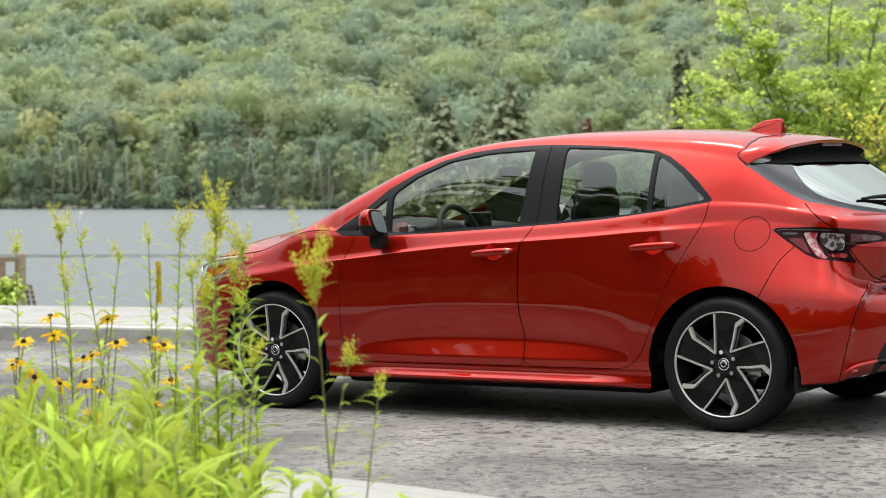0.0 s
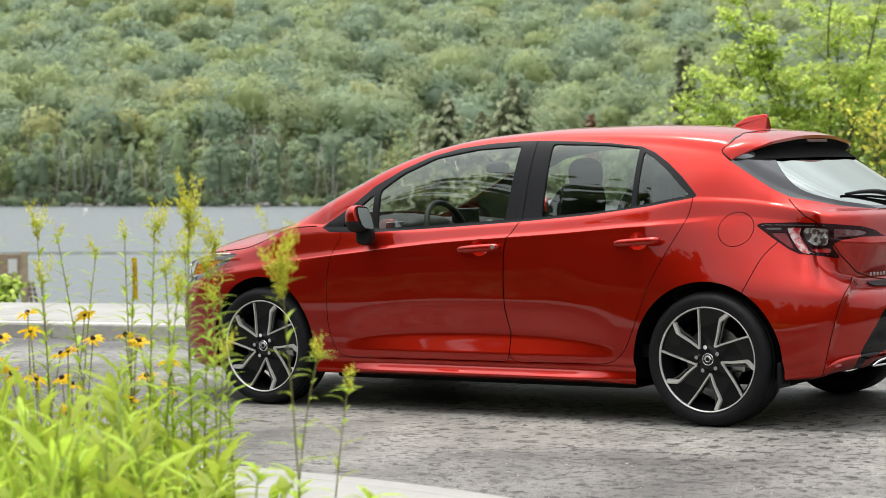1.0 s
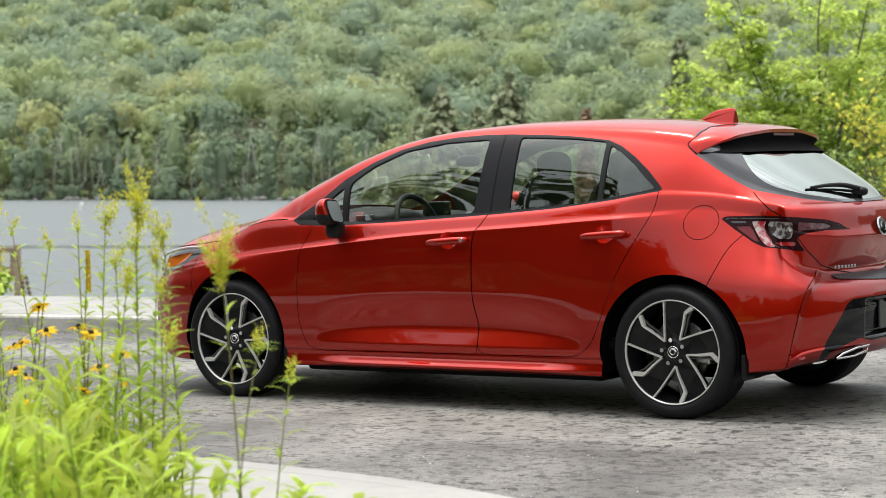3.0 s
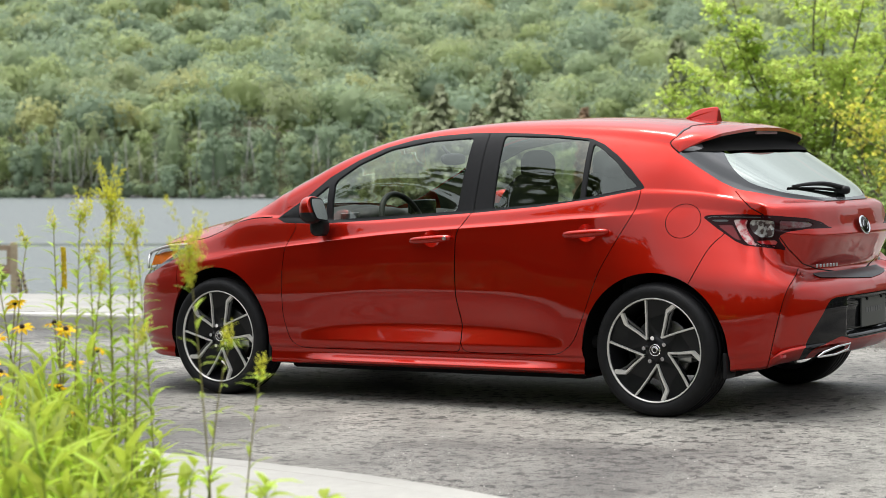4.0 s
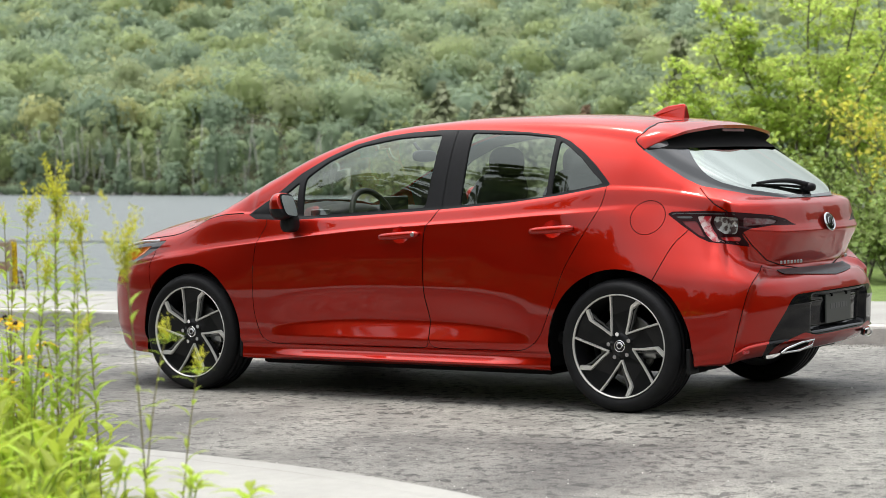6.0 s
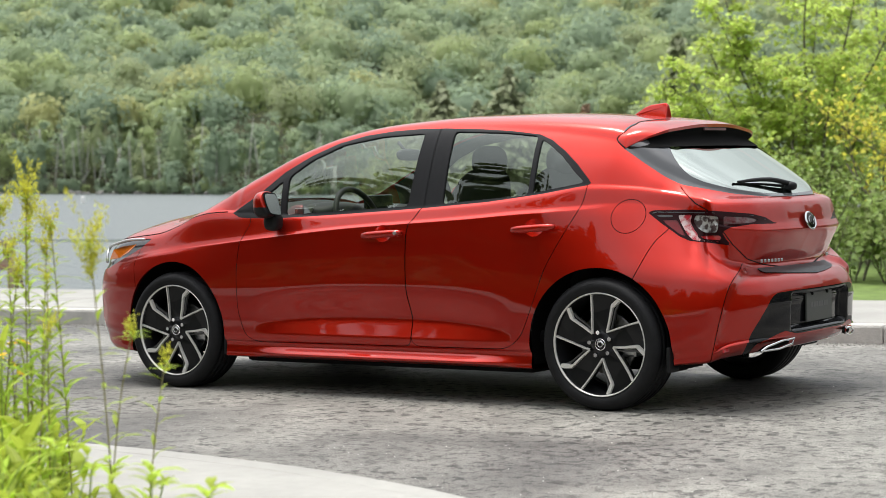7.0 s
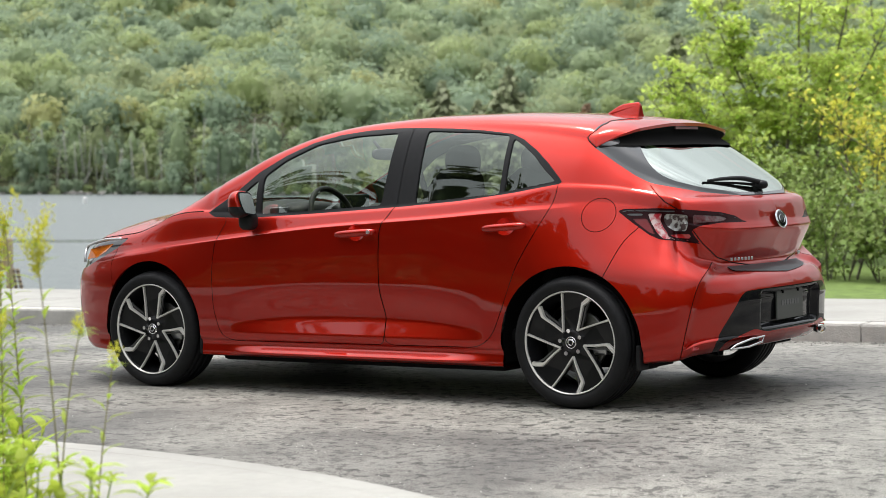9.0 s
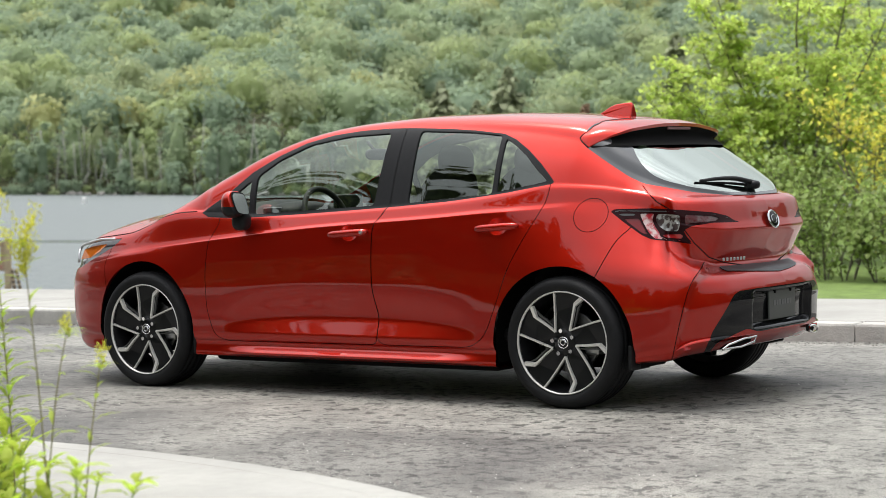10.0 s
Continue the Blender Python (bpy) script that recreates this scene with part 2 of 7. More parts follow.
def tube(points, radii, sides=8, cap=True):
    """Vertices and faces of a tube along the points."""
    pts = np.asarray(points, float)
    radii = np.broadcast_to(np.asarray(radii, float), (len(pts),))
    t = np.gradient(pts, axis=0)
    t /= np.maximum(np.linalg.norm(t, axis=1), 1e-9)[:, None]
    ref = np.array([0.0, 0, 1]) if abs(t[0][2]) < 0.9 else np.array([1.0, 0, 0])
    vs = []
    for p, d, r in zip(pts, t, radii):
        a = np.cross(d, ref)
        a /= np.linalg.norm(a)
        b = np.cross(d, a)
        ang = np.linspace(0, 2 * math.pi, sides, endpoint=False)
        vs.append(p + r * (np.cos(ang)[:, None] * a + np.sin(ang)[:, None] * b))
    n = len(pts)
    fs = [(i * sides + j, i * sides + (j + 1) % sides, (i + 1) * sides + (j + 1) % sides, (i + 1) * sides + j) for i in range(n - 1) for j in range(sides)]
    if cap:
        fs += [tuple(range(sides))[::-1], tuple((n - 1) * sides + j for j in range(sides))]
    return np.vstack(vs), fs


def joined(parts):
    """Several (verts, faces) as one."""
    vs, fs, n = [], [], 0
    for v, f in parts:
        vs.append(np.asarray(v, float))
        fs += [tuple(i + n for i in q) for q in f]
        n += len(v)
    return np.vstack(vs), fs


# ---- the ground ----
AHEAD, RIGHT = np.array([-0.557, 0.8305]), np.array([0.8305, 0.557])
LAKE_Z = -2.64
EYE_A = -10.76


def kerb_y(x):
    """The far kerb's front line."""
    return 2.42 + 0.072 * (x + 4.6) if x > -40 else 0.0


def lot_z(x, y):
    n = SLOPE.to_3x3() @ Vector((0, 0, 1))
    return -(n.x * x + n.y * y) / n.z


def spread(lo, hi, n, power=2.4):
    q = np.linspace(-1, 1, n)
    s = np.sign(q) * np.abs(q) ** power
    return np.where(s < 0, s * lo, s * hi)


def ripple(a, b, f):
    return np.sin(a * f + 1.3) * np.sin(b * f * 0.8 + 0.4) + 0.5 * np.sin(a * f * 2.3 + b * f * 1.7)


def terrain_z(x, y):
    """Height of the ground: the lot's shelf, a bank down to the lake, the lake's bed and the wooded hill."""
    a, b = x * AHEAD[0] + y * AHEAD[1], x * RIGHT[0] + y * RIGHT[1]
    shelf = lot_z(x, y) - 0.06
    past = (y - (2.42 + 0.072 * (x + 4.6)) - 2.25)         # beyond the far pavement
    land = np.clip((b + 1.0) / 4.0, 0, 1) * np.clip((95 - a) / 20, 0, 1)           # the right shore
    bank = np.clip((past - 0.15) / 5.0, 0, 1)
    low = LAKE_Z - 0.8
    z = shelf + 0.12 * np.clip(past * 4, 0, 1) * (past > 0)
    z = z * (1 - bank) + (low * (1 - land) + (shelf * 0.35 - 0.7) * land) * bank
    d = a - EYE_A
    shore = 306 + 6 * np.sin(b * 0.04) + 3 * np.sin(b * 0.11 + 1)
    hill = np.clip(d - shore, 0, None)
    hz = LAKE_Z - 1.7 + 2.6 * np.clip(hill / 4, 0, 1) + 0.16 * hill + 1.6 * ripple(a, b, 0.03) * np.clip(hill / 60, 0, 1)
    side = np.clip((b - 16 - 0.10 * d) / 40, 0, 1)
    wood = (d > 70) * side
    z = np.where(past > 5.2, np.maximum(z, low * (1 - wood) + (LAKE_Z + 4 * side) * wood), z)
    spit = np.clip((b + 4) / 6, 0, 1) * np.clip((d - 92) / 8, 0, 1) * np.clip((190 - d) / 10, 0, 1)
    z = np.maximum(z, low + spit * 1.6)
    z = np.where(hill > 0, np.maximum(hz, z), z)
    return z


def build_ground():
    aa = EYE_A + np.concatenate([-spread(0, 900, 60)[30:][::-1], np.linspace(1, 34, 60), 34 + spread(0, 2500, 180)[90:]])
    aa = np.unique(np.concatenate([aa, EYE_A + np.arange(288, 330, 1.5)]))
    bb = np.unique(spread(900, 900, 170))
    A, B = np.meshgrid(aa, bb, indexing="ij")
    X, Y = A * AHEAD[0] + B * RIGHT[0], A * AHEAD[1] + B * RIGHT[1]
    Z = terrain_z(X, Y)
    i = np.arange(A.size).reshape(A.shape)
    f = np.stack([i[:-1, :-1], i[:-1, 1:], i[1:, 1:], i[1:, :-1]], -1).reshape(-1, 4)
    far = (A[:-1, :-1].ravel() - EYE_A > 120)
    ob = mesh_object("ground", np.stack([X, Y, Z], -1).reshape(-1, 3), f, [M_GRASS, M_SOIL, M_ROUGH], index=np.where(Y[:-1, :-1].ravel() < -3.0, 2, far.astype(int)))
    return tagged(ob, "mown grass bank falling from the lot to a wooded hill", "ground", kind="structure")


ground = build_ground()

M_WATER = material("rippled_lake_water", (0.13, 0.15, 0.15), rough=0.42, spec=0.5)
nt = M_WATER.node_tree
co = nt.nodes.new("ShaderNodeTexCoord")
mp = nt.nodes.new("ShaderNodeMapping")
mp.inputs["Rotation"].default_value = (0, 0, radians(-33.8))
mp.inputs["Scale"].default_value = (0.5, 1.6, 1)
nz = nt.nodes.new("ShaderNodeTexNoise")
nz.inputs["Scale"].default_value, nz.inputs["Detail"].default_value = 1.3, 4
bp = nt.nodes.new("ShaderNodeBump")
bp.inputs["Strength"].default_value, bp.inputs["Distance"].default_value = 1.0, 0.35
nt.links.new(co.outputs["Object"], mp.inputs["Vector"])
nt.links.new(mp.outputs[0], nz.inputs["Vector"])
nt.links.new(nz.outputs["Fac"], bp.inputs["Height"])
nt.links.new(bp.outputs[0], nt.nodes["Principled BSDF"].inputs["Normal"])
# a calm streak across the lake, smoother than the ruffled water
turn = nt.nodes.new("ShaderNodeMapping")
turn.inputs["Rotation"].default_value = (0, 0, radians(-33.85))
nt.links.new(co.outputs["Object"], turn.inputs["Vector"])
sep = nt.nodes.new("ShaderNodeSeparateXYZ")
nt.links.new(turn.outputs[0], sep.inputs[0])
wob = nt.nodes.new("ShaderNodeTexNoise")
wob.inputs["Scale"].default_value = 0.02
nt.links.new(co.outputs["Object"], wob.inputs["Vector"])
add = nt.nodes.new("ShaderNodeMath")
add.operation, add.inputs[1].default_value = "MULTIPLY_ADD", 8.0
nt.links.new(wob.outputs["Fac"], add.inputs[0])
nt.links.new(sep.outputs["Y"], add.inputs[2])
band = nt.nodes.new("ShaderNodeValToRGB")
rng_ = nt.nodes.new("ShaderNodeMapRange")
rng_.inputs["From Min"].default_value, rng_.inputs["From Max"].default_value = 0.0, 200.0
nt.links.new(add.outputs[0], rng_.inputs["Value"])
nt.links.new(rng_.outputs[0], band.inputs["Fac"])
e = band.color_ramp.elements
e[0].position, e[0].color = 0.476, (0.42, 0.42, 0.42, 1)
e[1].position, e[1].color = 0.507, (0.42, 0.42, 0.42, 1)
for p in (0.483, 0.499):
    q = e.new(p)
    q.color = (0.05, 0.05, 0.05, 1)
nt.links.new(band.outputs["Color"], nt.nodes["Principled BSDF"].inputs["Roughness"])


def build_lake():
    c = [(4, -500), (420, -500), (420, 500), (4, 500)]
    v = [(*(a * AHEAD + b * RIGHT), LAKE_Z) for a, b in c]
    ob = mesh_object("lake_water", v, [(0, 1, 2, 3)], M_WATER, smooth=False)
    return tagged(ob, "grey rippled lake water below a wooded hill", "water", kind="structure")


build_lake()


def build_lot():
    """Asphalt between the near pavement and the far kerb, one sheet on the lot's slope."""
    xs = np.linspace(-34, 30, 65)
    near = np.interp(xs, [-34, -6, -2, 0.5, 1.1, 1.6, 2.3, 3.0, 3.8, 4.6, 5.4, 6.2, 7.0, 7.6, 8.0, 9.0, 30], [-3.4, -3.4, -3.38, -3.40, -3.43, -3.5, -3.72, -4.1, -4.7, -5.5, -6.6, -8.1, -10.2, -12.7, -15.7, -20, -20])
    v, f = [], []
    rows = 20
    for i, x in enumerate(xs):
        far = kerb_y(x) + 0.05
        for k in range(rows):
            v.append((x, near[i] + (far - near[i]) * k / (rows - 1), 0.0))
    for i in range(len(xs) - 1):
        for k in range(rows - 1):
            f.append((i * rows + k, (i + 1) * rows + k, (i + 1) * rows + k + 1, i * rows + k + 1))
    ob = mesh_object("road", v, f, M_ASPHALT)
    ob.matrix_world = lot(Matrix())
    return tagged(ob, "worn grey asphalt of a lakeside parking lot", "asphalt", kind="structure")


build_lot()


# ---- the car's skin: half shells in the car's own metres, x towards the tail, w out to its left side, z up ----
def hermite(xs, ys, q):
    """Smooth curve through the knots (xs, ys), read at q."""
    xs, ys, q = np.asarray(xs, float), np.asarray(ys, float), np.asarray(q, float)
    h = np.diff(xs)
    s = np.diff(ys) / h
    m = np.empty(len(xs))
    m[0], m[-1] = s[0], s[-1]
    for i in range(1, len(xs) - 1):
        m[i] = 0.0 if s[i - 1] * s[i] <= 0 else 2.0 / (1.0 / s[i - 1] + 1.0 / s[i])
    i = np.clip(np.searchsorted(xs, q) - 1, 0, len(h) - 1)
    t = np.clip((q - xs[i]) / h[i], 0, 1)
    return (2 * t**3 - 3 * t**2 + 1) * ys[i] + (t**3 - 2 * t**2 + t) * h[i] * m[i] + (-2 * t**3 + 3 * t**2) * ys[i + 1] + (t**3 - t**2) * h[i] * m[i + 1]


def spline(points, n, power=0.5):
    """n points evenly along a rounded curve through the given points."""
    p = np.asarray(points, float)
    d = np.concatenate([[0], np.cumsum(np.linalg.norm(np.diff(p, axis=0), axis=1) ** power)])
    e = np.vstack([2 * p[0] - p[1], p, 2 * p[-1] - p[-2]])
    out = []
    for i in range(len(p) - 1):
        a, b, c, f = e[i], e[i + 1], e[i + 2], e[i + 3]
        for t in np.linspace(0, 1, 24, endpoint=False):
            out.append(0.5 * (2 * b + (c - a) * t + (2 * a - 5 * b + 4 * c - f) * t * t + (3 * b - a - 3 * c + f) * t**3))
    out.append(p[-1])
    out = np.array(out)
    s = np.concatenate([[0], np.cumsum(np.linalg.norm(np.diff(out, axis=0), axis=1))])
    q = np.linspace(0, s[-1], n)
    return np.stack([np.interp(q, s, out[:, k]) for k in range(p.shape[1])], 1)


PLAN = [(-2.25, 0.0), (-2.215, 0.33), (-2.09, 0.60), (-1.90, 0.775), (-1.60, 0.868), (-1.32, 0.893), (-1.02, 0.884), (-0.7, 0.876), (0.1, 0.876),
        (0.8, 0.880), (1.08, 0.890), (1.34, 0.896), (1.58, 0.875), (1.78, 0.823), (1.925, 0.732), (2.032, 0.535), (2.08, 0.27), (2.09, 0.0)]
# levels from the underside to the belt: inset on the side, nose and tail; share of the height
LEVELS = [  # side inset, nose inset, tail inset, side z, nose z, tail z
    (0.300, 0.60, 0.50, 0.178, 0.19, 0.23),
    (0.085, 0.16, 0.12, 0.178, 0.19, 0.23),
    (0.030, 0.10, 0.075, 0.190, 0.20, 0.25),
    (0.006, 0.06, 0.045, 0.199, 0.23, 0.28),
    (0.004, 0.045, 0.030, 0.208, 0.26, 0.305),
    (0.036, 0.03, 0.020, 0.244, 0.28, 0.33),
    (0.034, 0.015, 0.010, 0.260, 0.32, 0.38),
    (0.020, 0.008, 0.008, 0.280, 0.36, 0.44),
    (0.012, 0.005, 0.005, 0.314, 0.39, 0.475),
    (0.012, 0.002, 0.000, 0.376, 0.42, 0.50),
    (0.008, 0.0, 0.006, 0.460, 0.50, 0.545),
    (0.004, 0.006, 0.024, 0.600, 0.565, 0.592),
    (0.005, 0.020, 0.064, 0.720, 0.605, 0.634),
    (0.009, 0.040, 0.142, 0.800, 0.640, 0.672),
    (0.014, 0.060, 0.108, 0.860, 0.665, 0.750),
    (0.016, 0.064, 0.068, 0.884, 0.690, 0.828),
    (0.022, 0.066, 0.074, 0.890, 0.697, 0.846),
    (0.033, 0.070, 0.084, 0.899, 0.703, 0.868),
    (0.058, 0.085, 0.112, 0.930, 0.725, 0.930),
    (0.072, 0.120, 0.148, 0.960, 0.745, 0.985),
]
CREASE_X, CREASE_Z = [-2.0, -1.6, -1.11, -0.645, -0.167, 0.222, 0.562, 0.887, 1.107, 1.4, 1.7, 2.0], [0.66, 0.72, 0.775, 0.822, 0.867, 0.891, 0.911, 0.936, 0.950, 0.965, 0.95, 0.93]
BELT_X, BELT_Z = [-2.2, -2.0, -1.85, -1.65, -1.48, -1.33, -1.2, -1.08, -0.92, -0.37, 0.0, 0.34, 0.67, 0.99, 1.22, 1.45, 1.65, 1.85, 1.95], [0.735, 0.770, 0.795, 0.815, 0.832, 0.875, 0.925, 0.943, 0.948, 0.930, 0.948, 0.967, 0.992, 1.030, 1.066, 1.055, 1.03, 1.0, 0.985]
NU, NL, NT = 420, 120, 64


def lower_shell():
    """The skin from the underside up to the belt: rows of rings round the half car."""
    plan = spline(PLAN, NU)
    tan = np.gradient(plan, axis=0)
    tan /= np.linalg.norm(tan, axis=1)[:, None]
    nor = np.stack([-tan[:, 1], tan[:, 0]], 1)          # outwards in plan
    nose, tail = np.clip(-nor[:, 0], 0, 1) ** 1.6, np.clip(nor[:, 0], 0, 1) ** 1.6
    flank = np.clip(1 - nose - tail, 0, 1)
    tot = nose + tail + flank
    nose, tail, flank = nose / tot, tail / tot, flank / tot
    x = plan[:, 0]
    lev = np.array(LEVELS)
    side_z = np.repeat(lev[:, 3][:, None], NU, 1)
    crease, belt = hermite(CREASE_X, CREASE_Z, x), hermite(BELT_X, BELT_Z, x)
    for k in range(11, len(lev)):
        f = np.interp(lev[k, 3], [0.46, 0.89, 0.96], [0, 1, 2])
        side_z[k] = np.where(f <= 1, 0.46 + (crease - 0.46) * f, crease + (belt - crease) * (f - 1))
    # the shoulder narrows towards the tail
    narrow = np.interp(x, [0.5, 1.0, 1.25, 1.6, 2.1], [0.0, 0.025, 0.078, 0.140, 0.155])[None] * np.clip((side_z - 0.54) / 0.39, 0, 1) ** 1.15
    narrow = narrow + np.interp(x, [-2.1, -1.7, -1.2, -0.85], [0.0, 0.03, 0.028, 0.0])[None] * np.clip((side_z - 0.58) / 0.22, 0, 1)
    # the shelf over the bumper starts inside the corner
    late = np.clip((tail - 0.68) / 0.29, 0, 1)
    late = late * late * (3 - 2 * late)
    shelf = np.zeros((len(lev), 1))
    shelf[11:16] = 1.0
    rear = tail[None] * (1 - shelf) + np.minimum(tail, late)[None] * shelf
    inset = lev[:, 0][:, None] * (1 - nose - rear) + lev[:, 1][:, None] * nose + lev[:, 2][:, None] * rear + narrow * (1 - tail)
    # the rear corner leans inwards from the bumper's crease up to the lamps
    corner = np.clip(tail / 0.35, 0, 1) * (1 - late)
    for k, lean in ((11, 0.006), (12, 0.046), (13, 0.080), (14, 0.084), (15, 0.056), (16, 0.022)):
        inset[k] += corner * lean
    ends = np.clip((np.abs(x - 0.04) - 0.58) / 0.25, 0, 1)     # the sill runs out before the wheels
    inset[3:5] += ends * flank * 0.026
    # the shoulder crease fades out over both wheels
    fade = np.clip(np.maximum((x - 0.95) / 0.4, (-0.80 - x) / 0.55), 0, 1) * flank
    for k in (15, 16, 17):
        f = (side_z[k] - side_z[14]) / np.maximum(side_z[18] - side_z[14], 1e-6)
        inset[k] = inset[k] * (1 - fade) + (inset[14] + f * (inset[18] - inset[14])) * fade
    zz = side_z * flank + lev[:, 4][:, None] * nose + lev[:, 5][:, None] * tail
    zz[:5] += np.interp(x, [1.5, 1.72], [0.0, 0.035])
    zz[-1] = belt
    zz[-2] = belt * 0.55 + zz[-2] * 0.45
    knots = np.stack([plan[:, 0] - nor[:, 0] * inset, np.maximum(0, plan[:, 1] - nor[:, 1] * inset), zz], 2)
    knots[:, 0, 1] = knots[:, -1, 1] = 0
    v = np.linspace(0, len(lev) - 1, NL)
    out = np.stack([np.stack([hermite(np.arange(len(lev)), knots[:, j, k], v) for j in range(NU)], 1) for k in range(3)], 2)
    # a lens-shaped hollow low on the doors: a ramp that faces up under a wall that eases out again
    x, w, z = out[..., 0], out[..., 1], out[..., 2]
    k = np.clip(1 - np.abs((x - 0.04) / 0.80) ** 2.6, 0, 1)
    crest = 0.338 + 0.064 * k ** 0.7
    p = np.where(z < crest, np.clip((z - 0.312) / (crest - 0.312), 0, 1), 0.5 + 0.5 * np.cos(np.clip((z - crest) / 0.17, 0, 1) * math.pi))
    out[..., 1] = w - 0.038 * k * p * (w > 0.7)
    # the recess for the plate in the tail
    x, w, z = out[..., 0], out[..., 1], out[..., 2]
    edge = np.clip((0.335 - w) / 0.03, 0, 1) * np.clip((z - 0.355) / 0.02, 0, 1) * np.clip((0.535 - z) / 0.02, 0, 1)
    out[..., 0] = np.where(x > 1.6, x - 0.035 * edge, x)
    return out                                             # NL x NU x 3


ROOF_X = [-2.2, -2.08, -2.03, -1.9, -1.74, -1.61, -1.47, -1.35, -1.22, -1.10, -0.93, -0.73, -0.54, -0.34, -0.1, 0.1, 0.4, 0.7, 1.0, 1.2, 1.3, 1.4, 1.5, 1.65, 1.8, 1.9, 1.96]
ROOF_Z = [0.70, 0.765, 0.795, 0.853, 0.902, 0.93, 0.955, 0.980, 1.000, 1.065, 1.158, 1.245, 1.308, 1.358, 1.398, 1.415, 1.430, 1.430, 1.418, 1.400, 1.385, 1.335, 1.275, 1.18, 1.085, 1.02, 0.975]
RAIL_X = [-0.93, -0.789, -0.642, -0.485, -0.327, -0.16, 0.013, 0.187, 0.331, 0.544, 0.719, 0.894, 1.0, 1.1, 1.2, 1.3, 1.4, 1.5, 1.65, 1.8, 1.96]
RAIL_W = [0.800, 0.765, 0.718, 0.682, 0.655, 0.638, 0.630, 0.625, 0.624, 0.626, 0.629, 0.634, 0.634, 0.632, 0.628, 0.624, 0.625, 0.62, 0.59, 0.50, 0.2]
RAIL_Z = [0.960, 1.040, 1.152, 1.237, 1.298, 1.335, 1.353, 1.360, 1.361, 1.354, 1.343, 1.328, 1.318, 1.305, 1.290, 1.270, 1.215, 1.150, 1.075, 1.02, 0.98]


def upper_shell(base):
    """Bonnet, screen, roof and rear glass: a section across the car at each column of the belt ring."""
    rows = []
    t = np.linspace(0, 1, NT)
    for bx, bw, bz in base:
        zc = float(hermite(ROOF_X, ROOF_Z, bx))
        if bx < -0.93:
            g = max(0.0, zc - bz)
            sec = [(bw, bz), (bw * 0.965, bz + g * 0.16), (bw * 0.86, bz + g * 0.45), (bw * 0.6, bz + g * 0.84), (bw * 0.3, bz + g * 0.97), (0, zc)]
            k = np.clip((bx + 1.25) / 0.28, 0, 1)
        else:
            k = 1.0
        if k > 0:
            xr = max(bx, -0.93)
            rw, rz = float(hermite(RAIL_X, RAIL_W, xr)), float(hermite(RAIL_X, RAIL_Z, xr))
            rw, rz = min(rw, bw * 0.985), max(rz, bz + 0.004)
            g = max(0.0, zc - rz)
            sec2 = [(bw, bz), (rw, rz), (rw * 0.945, rz + g * 0.46), (rw * 0.80, rz + g * 0.76), (rw * 0.42, rz + g * 0.96), (0, zc)]
            sec = sec2 if k == 1 else [(a[0] * (1 - k) + b[0] * k, a[1] * (1 - k) + b[1] * k) for a, b in zip(sec, sec2)]
        sec = np.array(sec)
        # a gently bowed side window, then the rounded rail and the roof
        q = np.array([0.0, 0.42, 0.55, 0.68, 0.86, 1.0])
        w, z = hermite(q, sec[:, 0], t), hermite(q, sec[:, 1], t)
        bow = np.where(t < 0.42, np.sin(np.clip(t / 0.42, 0, 1) * math.pi), 0) * 0.012 * np.clip((sec[1, 1] - sec[0, 1]) / 0.3, 0, 1)
        rows.append(np.stack([np.full(NT, bx), w + bow, z], 1))
    return np.array(rows).transpose(1, 0, 2)               # NT x NU x 3


def grid_shell(g):
    """Vertices, normals and triangles of a grid of points, on the left side (y = -w)."""
    p = g.copy()
    p[..., 1] *= -1
    du, dv = np.gradient(p, axis=1), np.gradient(p, axis=0)
    n = np.cross(du, dv)
    n /= np.maximum(np.linalg.norm(n, axis=2), 1e-9)[..., None]
    a, b = p.shape[:2]
    i = np.arange(a * b).reshape(a, b)
    q = np.stack([i[:-1, :-1], i[:-1, 1:], i[1:, 1:], i[1:, :-1]], -1).reshape(-1, 4)
    tri = np.vstack([q[:, [0, 1, 2]], q[:, [0, 2, 3]]])
    v = p.reshape(-1, 3)
    area = np.linalg.norm(np.cross(v[tri[:, 1]] - v[tri[:, 0]], v[tri[:, 2]] - v[tri[:, 0]]), axis=1)
    return [v, n.reshape(-1, 3), tri[area > 1e-9]]


def car_skin():
    lo = lower_shell()
    up = upper_shell(lo[-1])
    a, b = grid_shell(lo), grid_shell(up)
    # one normal along the shared belt wherever the two run nearly flush
    j = np.arange(NU)
    na, nb = a[1][-NU:][j], b[1][:NU][j]
    s = na + nb
    s /= np.linalg.norm(s, axis=1)[:, None]
    flush = (na * nb).sum(1) > 0.75
    a[1][-NU:][flush], b[1][:NU][flush] = s[flush], s[flush]
    return [np.vstack([a[0], b[0]]), np.vstack([a[1], b[1]]), np.vstack([a[2], b[2] + len(a[0])])]


